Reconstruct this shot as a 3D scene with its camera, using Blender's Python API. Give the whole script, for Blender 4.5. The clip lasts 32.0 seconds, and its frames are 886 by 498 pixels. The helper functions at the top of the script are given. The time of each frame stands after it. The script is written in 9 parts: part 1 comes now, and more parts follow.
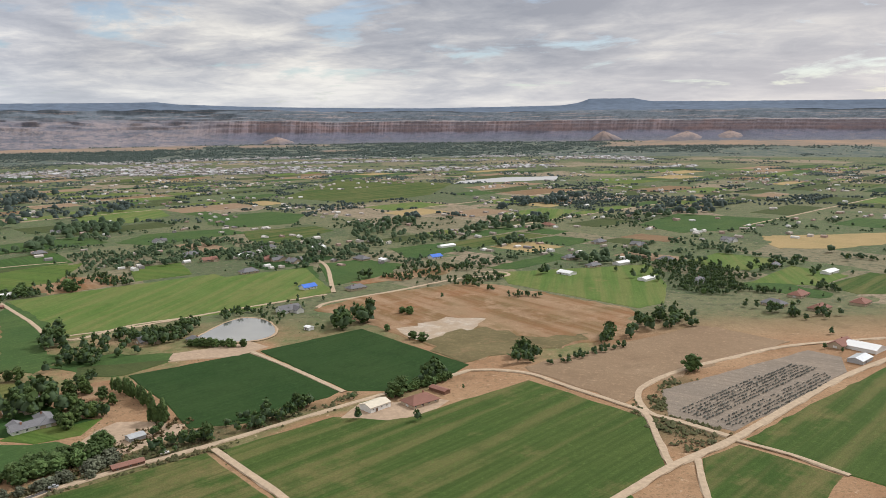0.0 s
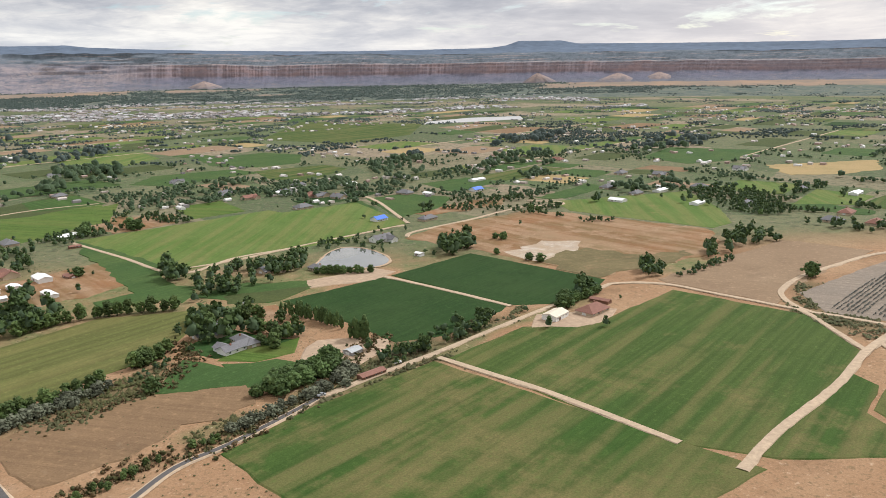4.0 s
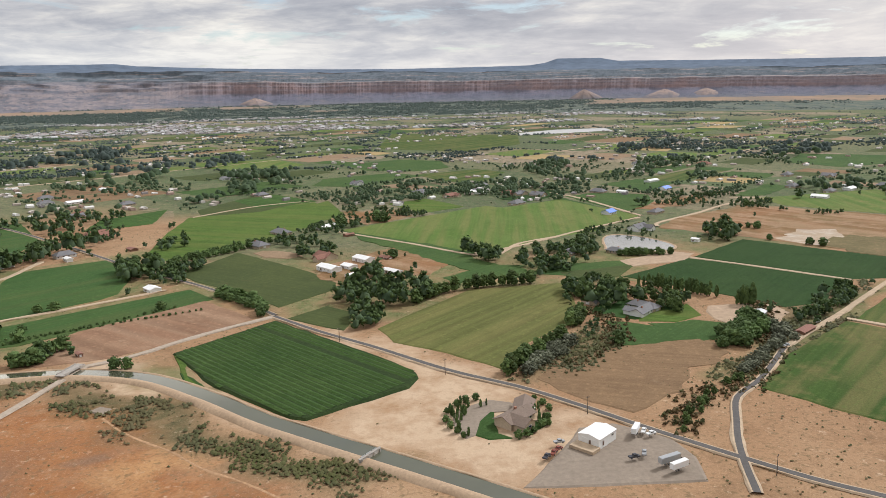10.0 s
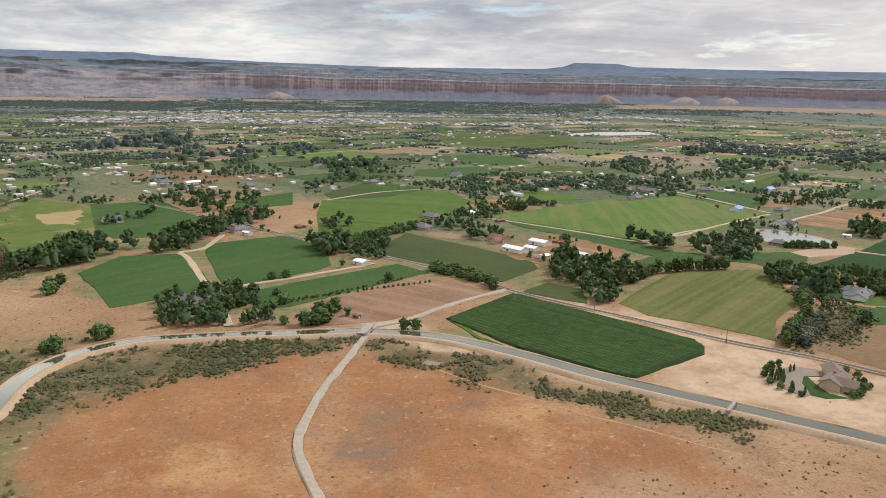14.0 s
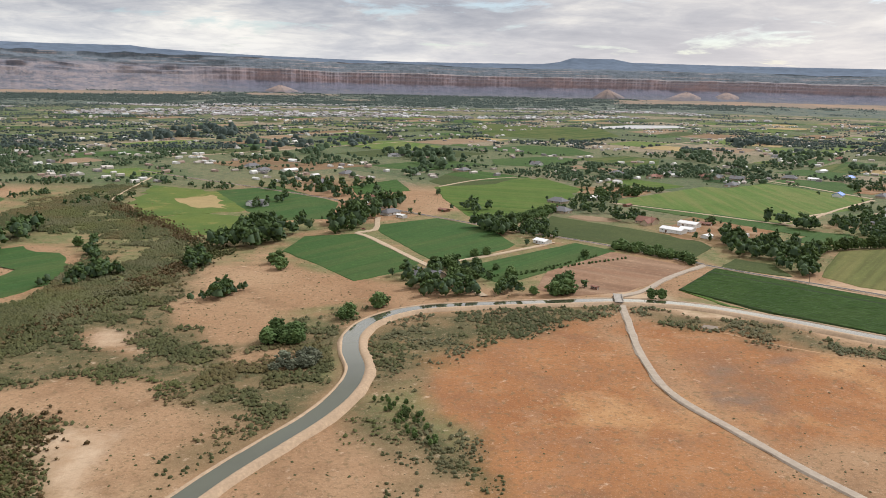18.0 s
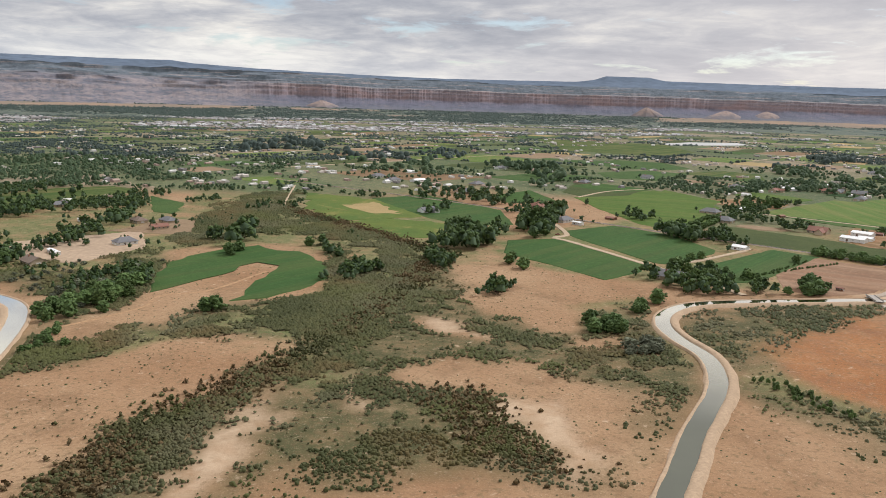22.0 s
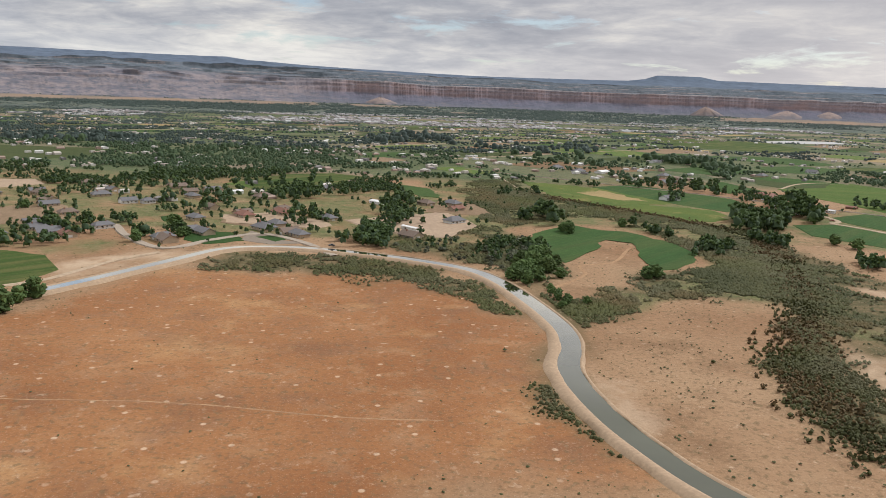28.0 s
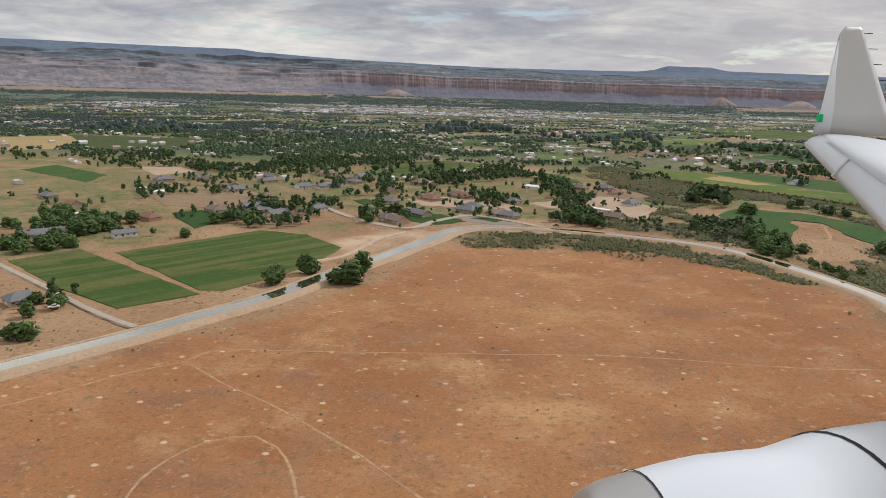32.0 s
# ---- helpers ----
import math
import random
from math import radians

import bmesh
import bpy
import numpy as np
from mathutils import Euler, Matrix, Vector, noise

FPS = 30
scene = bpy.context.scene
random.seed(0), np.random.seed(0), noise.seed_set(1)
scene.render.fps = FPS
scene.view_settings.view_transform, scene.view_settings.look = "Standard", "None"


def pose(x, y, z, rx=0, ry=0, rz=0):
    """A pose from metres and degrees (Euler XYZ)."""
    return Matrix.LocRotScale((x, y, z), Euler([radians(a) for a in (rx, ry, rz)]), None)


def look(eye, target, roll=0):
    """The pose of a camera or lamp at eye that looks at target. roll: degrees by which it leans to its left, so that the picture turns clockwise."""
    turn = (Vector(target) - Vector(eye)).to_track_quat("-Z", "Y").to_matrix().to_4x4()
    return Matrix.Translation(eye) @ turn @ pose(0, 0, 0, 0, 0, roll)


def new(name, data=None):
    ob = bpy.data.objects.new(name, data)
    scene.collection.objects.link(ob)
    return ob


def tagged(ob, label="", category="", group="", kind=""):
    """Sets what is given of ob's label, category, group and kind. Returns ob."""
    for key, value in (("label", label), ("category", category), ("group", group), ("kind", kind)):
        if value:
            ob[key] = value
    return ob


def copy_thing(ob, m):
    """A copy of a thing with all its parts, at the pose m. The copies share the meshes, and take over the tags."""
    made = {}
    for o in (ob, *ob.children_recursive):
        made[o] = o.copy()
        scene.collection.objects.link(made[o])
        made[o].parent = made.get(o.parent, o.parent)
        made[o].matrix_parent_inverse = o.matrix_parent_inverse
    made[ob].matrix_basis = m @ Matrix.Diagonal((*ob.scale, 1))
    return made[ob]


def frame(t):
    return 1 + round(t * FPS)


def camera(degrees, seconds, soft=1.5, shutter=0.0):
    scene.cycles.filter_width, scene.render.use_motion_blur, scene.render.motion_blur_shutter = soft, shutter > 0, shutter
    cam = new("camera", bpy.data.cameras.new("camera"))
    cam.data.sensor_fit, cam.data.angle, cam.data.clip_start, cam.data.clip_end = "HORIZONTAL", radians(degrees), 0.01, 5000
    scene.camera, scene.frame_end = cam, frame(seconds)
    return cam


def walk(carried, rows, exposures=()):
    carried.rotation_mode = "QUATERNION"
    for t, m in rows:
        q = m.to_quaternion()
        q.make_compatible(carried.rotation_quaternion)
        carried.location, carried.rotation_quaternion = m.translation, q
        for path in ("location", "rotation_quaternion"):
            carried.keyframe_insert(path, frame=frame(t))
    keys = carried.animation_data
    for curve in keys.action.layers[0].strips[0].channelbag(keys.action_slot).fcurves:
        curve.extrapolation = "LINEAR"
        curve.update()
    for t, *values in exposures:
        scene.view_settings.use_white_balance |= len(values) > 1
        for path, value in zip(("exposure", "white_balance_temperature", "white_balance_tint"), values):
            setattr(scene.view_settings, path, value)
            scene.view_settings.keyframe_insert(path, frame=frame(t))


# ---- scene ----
cam = camera(60.2, 32.0, soft=0.55)
METRES, EYE, TILT, LEAN, TURN = 740.0, 96.2, -9.15, 0.94, 0.0
ROWS = [
    (0.0, 0.0, 0.0, 0.0, 0.0, 0.0, -0.0),
    (0.5, -0.016, -0.0014, -0.0017, 0.01, -0.71, 0.0),
    (1.0, -0.0318, -0.0026, -0.0034, -0.0, -1.73, 0.23),
    (1.5, -0.0476, -0.0043, -0.0047, -1.57, -2.51, 1.12),
    (2.0, -0.0635, -0.0058, -0.0062, -3.2, -3.49, 2.0),
    (2.5, -0.0793, -0.0065, -0.0077, -4.25, -4.54, 1.9),
    (4.5, -0.1424, -0.0105, -0.014, -6.43, -3.97, 1.26),
    (5.0, -0.158, -0.0114, -0.0156, -5.66, -4.22, 0.71),
    (5.5, -0.1738, -0.0127, -0.0172, -5.16, -3.97, 0.18),
    (6.0, -0.1894, -0.0143, -0.0187, -4.65, -3.18, 0.36),
    (6.5, -0.2053, -0.0148, -0.02, -3.9, -2.54, 0.94),
    (7.0, -0.2207, -0.0163, -0.0212, -3.37, -2.52, 1.18),
    (7.5, -0.2363, -0.0173, -0.0229, -3.45, -2.82, 1.17),
    (8.0, -0.2518, -0.0184, -0.0243, -3.74, -3.1, 1.11),
    (8.5, -0.2675, -0.0199, -0.0256, -3.69, -2.81, 1.06),
    (9.0, -0.2828, -0.0206, -0.0268, -3.95, -2.42, 1.03),
    (9.5, -0.2983, -0.0218, -0.0281, -4.64, -2.71, 1.27),
    (10.0, -0.3138, -0.0234, -0.0293, -5.09, -2.65, 1.24),
    (10.5, -0.3292, -0.0243, -0.0309, -5.64, -2.92, 0.75),
    (11.0, -0.3446, -0.0257, -0.0321, -5.86, -2.91, 0.8),
    (11.5, -0.36, -0.0268, -0.0337, -5.94, -2.59, 0.61),
    (12.0, -0.3753, -0.0282, -0.0347, -6.11, -2.23, 0.41),
    (12.5, -0.3907, -0.0292, -0.036, -6.04, -2.33, 0.21),
    (13.0, -0.406, -0.0303, -0.0374, -5.81, -2.12, -0.24),
    (13.5, -0.4214, -0.0316, -0.0388, -5.57, -2.32, -0.45),
    (14.0, -0.4368, -0.0331, -0.0398, -5.31, -2.59, -0.79),
    (14.5, -0.4522, -0.0346, -0.0412, -5.45, -2.19, -1.1),
    (16.5, -0.5139, -0.0379, -0.0466, -7.88, -3.55, -1.36),
    (17.0, -0.5292, -0.0388, -0.048, -7.08, -4.21, -1.14),
    (17.5, -0.5445, -0.0396, -0.0492, -6.72, -3.75, -0.84),
    (18.0, -0.5598, -0.0407, -0.0505, -6.61, -2.91, -0.84),
    (18.5, -0.5752, -0.0418, -0.0515, -6.48, -2.34, -1.11),
    (19.0, -0.5906, -0.0431, -0.0527, -6.29, -1.87, -1.37),
    (19.5, -0.606, -0.0444, -0.0538, -6.03, -1.8, -1.32),
    (20.0, -0.6213, -0.0456, -0.055, -5.82, -1.72, -1.23),
    (20.5, -0.6369, -0.0469, -0.0563, -5.65, -1.08, -1.65),
    (21.0, -0.6511, -0.0477, -0.0575, -5.49, -0.72, -1.81),
    (21.5, -0.6665, -0.049, -0.0588, -5.44, -1.13, -1.63),
    (22.0, -0.6819, -0.0506, -0.0603, -5.28, -1.71, -1.54),
    (22.5, -0.6974, -0.052, -0.0615, -5.06, -1.81, -1.36),
    (23.0, -0.7129, -0.0533, -0.0629, -4.69, -1.24, -1.21),
    (23.5, -0.7284, -0.0545, -0.0643, -4.23, -1.22, -1.24),
    (24.0, -0.7439, -0.0556, -0.0658, -4.03, -1.37, -1.43),
    (24.5, -0.7595, -0.0571, -0.0672, -3.86, -1.3, -1.66),
    (25.0, -0.7749, -0.058, -0.0687, -3.62, -0.9, -2.1),
    (25.5, -0.7903, -0.0594, -0.0702, -3.42, -1.16, -1.94),
    (26.0, -0.8058, -0.0608, -0.0717, -3.29, -1.67, -1.74),
    (26.5, -0.8212, -0.0625, -0.0731, -3.23, -1.43, -1.85),
    (28.5, -0.884, -0.0686, -0.0788, -3.42, -1.96, -2.32),
    (29.0, -0.8995, -0.0699, -0.0802, -3.48, -1.68, -1.99),
    (29.5, -0.9149, -0.0715, -0.0816, -3.7, -1.87, -1.44),
    (30.0, -0.9304, -0.073, -0.083, -3.83, -1.88, -1.42),
    (30.5, -0.9459, -0.0748, -0.0843, -3.86, -1.68, -1.55),
    (31.0, -0.9614, -0.0766, -0.0856, -3.84, -2.04, -1.84),
    (31.5, -0.977, -0.0784, -0.0868, -3.83, -2.49, -2.05),
    (32.0, -0.9926, -0.0801, -0.0881, -3.72, -2.45, -2.01),
]
# the film camera opens and closes a little on the way; its white balance is slightly cool
EXPOSURES = [(t, stops + 0.02, 6090, 10) for t, stops in ((0, 0.12), (2.5, 0.3), (5, 0.34), (8, 0.25), (12, 0.2), (14.5, 0.22), (17, 0.28), (19, 0.2), (23, 0.19), (26, 0.15), (29, 0.0), (32, -0.05))]
walk(cam, [(t, pose(0, 0, EYE, TILT, LEAN, TURN) @ pose(METRES * x, METRES * y, METRES * z, 90 + pitch, roll, yaw)) for t, x, y, z, yaw, pitch, roll in ROWS], EXPOSURES)

# world: thick broken cloud over a clear sky, lit by a weak, wide sun
world = bpy.data.worlds.new("world")
scene.world = world
world.use_nodes = True
SUN_EL, SUN_AZ = 42.0, 60.0      # degrees above the horizon; degrees east of north (towards +x from +y)


def node(tree, kind, x=0, y=0, **props):
    n = tree.nodes.new(kind)
    n.location = (x, y)
    for key, value in props.items():
        if key in n.inputs.keys():
            n.inputs[key].default_value = value
    return n


def ramp(tree, stops, interp="LINEAR"):
    n = tree.nodes.new("ShaderNodeValToRGB")
    e = n.color_ramp.elements
    n.color_ramp.interpolation = interp
    e[0].position, e[0].color = stops[0][0], (*stops[0][1], 1)
    e[1].position, e[1].color = stops[-1][0], (*stops[-1][1], 1)
    for pos, col in stops[1:-1]:
        k = e.new(pos)
        k.color = (*col, 1)
    return n


def maths(tree, op, a, b=None, clamp=False):
    n = tree.nodes.new("ShaderNodeMath")
    n.operation, n.use_clamp = op, clamp
    for i, v in enumerate((a, b)):
        if v is None:
            continue
        if isinstance(v, (int, float)):
            n.inputs[i].default_value = v
        else:
            tree.links.new(v, n.inputs[i])
    return n.outputs[0]


def mixed(tree, fac, a, b, blend="MIX"):
    n = tree.nodes.new("ShaderNodeMix")
    n.data_type, n.blend_type, n.clamp_factor = "RGBA", blend, True
    for sock, v in ((n.inputs[0], fac), (n.inputs[6], a), (n.inputs[7], b)):
        if isinstance(v, (int, float)):
            sock.default_value = v
        elif isinstance(v, tuple):
            sock.default_value = (*v, 1)
        else:
            tree.links.new(v, sock)
    return n.outputs[2]


def span(tree, value, a, b, lo=0.0, hi=1.0):
    n = tree.nodes.new("ShaderNodeMapRange")
    tree.links.new(value, n.inputs[0])
    n.inputs[1].default_value, n.inputs[2].default_value = a, b
    n.inputs[3].default_value, n.inputs[4].default_value = lo, hi
    return n.outputs[0]


def make_sky():
    t = world.node_tree
    t.nodes.clear()
    link = t.links.new
    sky = t.nodes.new("ShaderNodeTexSky")
    sky.sky_type, sky.sun_disc = "NISHITA", False
    sky.sun_elevation, sky.sun_rotation = radians(SUN_EL), radians(SUN_AZ)
    clear = node(t, "ShaderNodeBackground", Strength=0.11)
    link(sky.outputs[0], clear.inputs[0])
    co = t.nodes.new("ShaderNodeTexCoord")
    sep = t.nodes.new("ShaderNodeSeparateXYZ")
    link(co.outputs["Generated"], sep.inputs[0])
    # a level deck of cloud seen from below: it thins into long streaks towards the horizon
    up = maths(t, "ADD", maths(t, "MAXIMUM", sep.outputs[2], 0.0), 0.13)
    deck = t.nodes.new("ShaderNodeCombineXYZ")
    link(maths(t, "DIVIDE", sep.outputs[0], up), deck.inputs[0])
    link(maths(t, "DIVIDE", sep.outputs[1], up), deck.inputs[1])

    def puff(scale, detail, rough, bend, move):
        shift = t.nodes.new("ShaderNodeVectorMath")
        shift.inputs[1].default_value = move
        link(deck.outputs[0], shift.inputs[0])
        n = node(t, "ShaderNodeTexNoise", Scale=scale, Detail=detail, Roughness=rough, Distortion=bend)
        link(shift.outputs[0], n.inputs["Vector"])
        return n.outputs[0]

    swell = maths(t, "ADD", maths(t, "MULTIPLY", puff(0.72, 12.0, 0.60, 0.3, (3.1, 5.2, 0)), 0.72), maths(t, "MULTIPLY", puff(2.8, 9.0, 0.62, 0.5, (0.7, 9.0, 2.0)), 0.28))
    swell = maths(t, "ADD", swell, span(t, sep.outputs[2], 0.0, 0.14, -0.05, 0.05))
    swell = maths(t, "ADD", swell, span(t, sep.outputs[2], 0.145, 0.26, 0.0, -0.075))
    tone = ramp(t, [(0.37, (0.86, 0.80, 0.70)), (0.435, (0.68, 0.64, 0.585)), (0.485, (0.54, 0.52, 0.505)), (0.54, (0.425, 0.42, 0.43)), (0.62, (0.32, 0.325, 0.35))])
    link(swell, tone.inputs[0])
    cover = ramp(t, [(0.36, (0.35, 0.35, 0.35)), (0.43, (1, 1, 1))])
    link(puff(1.2, 8.0, 0.6, 0.4, (8.0, 1.0, 5.0)), cover.inputs[0])
    # towards the horizon the layer closes into pale murk, greyer in the west and rosier in the east
    low = node(t, "ShaderNodeMapRange")
    link(sep.outputs[2], low.inputs[0])
    low.inputs[1].default_value, low.inputs[2].default_value = 0.015, 0.085
    low.inputs[3].default_value, low.inputs[4].default_value = 0.55, 0.0
    murk = mixed(t, span(t, sep.outputs[0], -0.45, 0.45), (0.66, 0.67, 0.67), (0.71, 0.64, 0.60))
    col = mixed(t, low.outputs[0], tone.outputs[0], murk)
    col = mixed(t, span(t, sep.outputs[0], 0.05, 0.5, 0.0, 0.35), col, (0.70, 0.625, 0.58))
    cloud = node(t, "ShaderNodeBackground", Strength=1.0)
    # an overcast sky is brighter overhead than at the horizon
    high = node(t, "ShaderNodeMapRange")
    link(sep.outputs[2], high.inputs[0])
    high.inputs[1].default_value, high.inputs[2].default_value = 0.15, 1.0
    high.inputs[3].default_value, high.inputs[4].default_value = 1.0, 1.1
    # the cloud is thinner and brighter towards the west
    aim = t.nodes.new("ShaderNodeVectorMath")
    aim.operation = "DOT_PRODUCT"
    aim.inputs[1].default_value = (-0.795, 0.348, 0.497)
    link(co.outputs["Generated"], aim.inputs[0])
    thin = node(t, "ShaderNodeMapRange")
    link(aim.outputs["Value"], thin.inputs[0])
    thin.inputs[1].default_value, thin.inputs[2].default_value = 0.68, 0.98
    thin.inputs[3].default_value, thin.inputs[4].default_value = 1.0, 2.0
    link(maths(t, "MULTIPLY", high.outputs[0], thin.outputs[0]), cloud.inputs[1])
    link(col, cloud.inputs[0])
    mix = t.nodes.new("ShaderNodeMixShader")
    link(cover.outputs[0], mix.inputs[0]), link(clear.outputs[0], mix.inputs[1]), link(cloud.outputs[0], mix.inputs[2])
    out = t.nodes.new("ShaderNodeOutputWorld")
    link(mix.outputs[0], out.inputs[0])


make_sky()
sun = new("sun", bpy.data.lights.new("sun", "SUN"))
sun.data.energy, sun.data.angle, sun.data.color = 2.7, radians(10), (1.0, 0.975, 0.95)
el, az = radians(SUN_EL), radians(SUN_AZ)
sun.matrix_world = look((0, 0, 300), (-math.sin(az) * math.cos(el) * 300, -math.cos(az) * math.cos(el) * 300, 300 - 300 * math.sin(el)))

# ---------------------------------------------------------------- materials


def material(name, rough=0.9, metal=0.0, spec=0.2):
    m = bpy.data.materials.new(name)
    m.use_nodes = True
    b = m.node_tree.nodes["Principled BSDF"]
    b.inputs["Roughness"].default_value, b.inputs["Metallic"].default_value = rough, metal
    b.inputs["Specular IOR Level"].default_value = spec
    return m, m.node_tree, b


def place(tree, scale=(1, 1, 1), turn=0.0):
    """The place in metres, turned and then stretched."""
    g = tree.nodes.new("ShaderNodeNewGeometry")
    mp = tree.nodes.new("ShaderNodeMapping")
    mp.inputs["Rotation"].default_value = (0, 0, radians(turn))
    tree.links.new(g.outputs["Position"], mp.inputs[0])
    mul = tree.nodes.new("ShaderNodeVectorMath")
    mul.operation = "MULTIPLY"
    mul.inputs[1].default_value = scale
    tree.links.new(mp.outputs[0], mul.inputs[0])
    return mul.outputs[0]


def noisy(tree, vec, scale, detail=5.0, rough=0.6):
    n = node(tree, "ShaderNodeTexNoise", Scale=scale, Detail=detail, Roughness=rough)
    tree.links.new(vec, n.inputs["Vector"])
    return n.outputs[0]


def bumped(tree, bsdf, height, strength=0.4, distance=0.2):
    b = node(tree, "ShaderNodeBump", Strength=strength, Distance=distance)
    tree.links.new(height, b.inputs["Height"])
    tree.links.new(b.outputs[0], bsdf.inputs["Normal"])


def plain(name, col, rough=0.7, metal=0.0, grain=3.0, vary=0.25, spec=0.3, random_tone=0.0):
    """A painted or natural surface with stains and fine grain."""
    m, t, b = material(name, rough, metal, spec)
    v = place(t)
    dark = tuple(c * (1 - vary) for c in col)
    light = tuple(min(1.0, c * (1 + vary * 0.6)) for c in col)
    a = mixed(t, span(t, noisy(t, v, grain, 6.0, 0.65), 0.3, 0.7), dark, light)
    a = mixed(t, span(t, noisy(t, v, grain * 0.14), 0.35, 0.75, 0.0, 0.5), a, dark)
    if random_tone:
        info = t.nodes.new("ShaderNodeObjectInfo")
        hue = node(t, "ShaderNodeHueSaturation")
        t.links.new(span(t, info.outputs["Random"], 0, 1, 1 - random_tone, 1 + random_tone), hue.inputs["Value"])
        t.links.new(a, hue.inputs["Color"])
        a = hue.outputs[0]
    t.links.new(a, b.inputs["Base Color"])
    return m


def crop(name, main, other, dry, turn=0.0, period=1.6, stripe=0.25, patch=0.02, dry_from=0.62, broad=0.0):
    """A field: rows along one way, wide tractor bands, patches and dry spots."""
    m, t, b = material(name, 0.95, 0.0, 0.1)
    v = place(t, turn=turn)
    patches = noisy(t, v, patch, 4.0, 0.6)
    c = mixed(t, span(t, patches, 0.38, 0.62), main, other)
    c = mixed(t, span(t, noisy(t, v, patch * 2.3, 6.0, 0.7), dry_from, dry_from + 0.12, 0, 0.85), c, dry)
    long = place(t, (0.012, 1.0 / period, 1), turn)
    c = mixed(t, span(t, noisy(t, long, 1.0, 2.0, 0.5), 0.42, 0.62, 0.0, stripe), c, tuple(x * 0.55 for x in main))
    if broad:
        wide = place(t, (0.008, 0.13, 1), turn)
        c = mixed(t, span(t, noisy(t, wide, 1.0, 2.0, 0.5), 0.45, 0.6, 0.0, broad), c, dry)
    fine = noisy(t, v, 1.7, 5.0, 0.7)
    c = mixed(t, span(t, fine, 0.35, 0.7, 0.0, 0.5), c, tuple(x * 0.45 for x in main))
    c = mixed(t, span(t, noisy(t, v, 0.5, 5.0, 0.7), 0.54, 0.70, 0.0, 0.45), c, tuple(min(1, x * 1.55) for x in other))
    c = mixed(t, span(t, noisy(t, v, 0.09, 6.0, 0.7), 0.52, 0.68, 0.0, 0.45), c, tuple(x * 0.62 for x in main))
    t.links.new(c, b.inputs["Base Color"])
    bumped(t, b, fine, 0.5, 0.3)
    return m


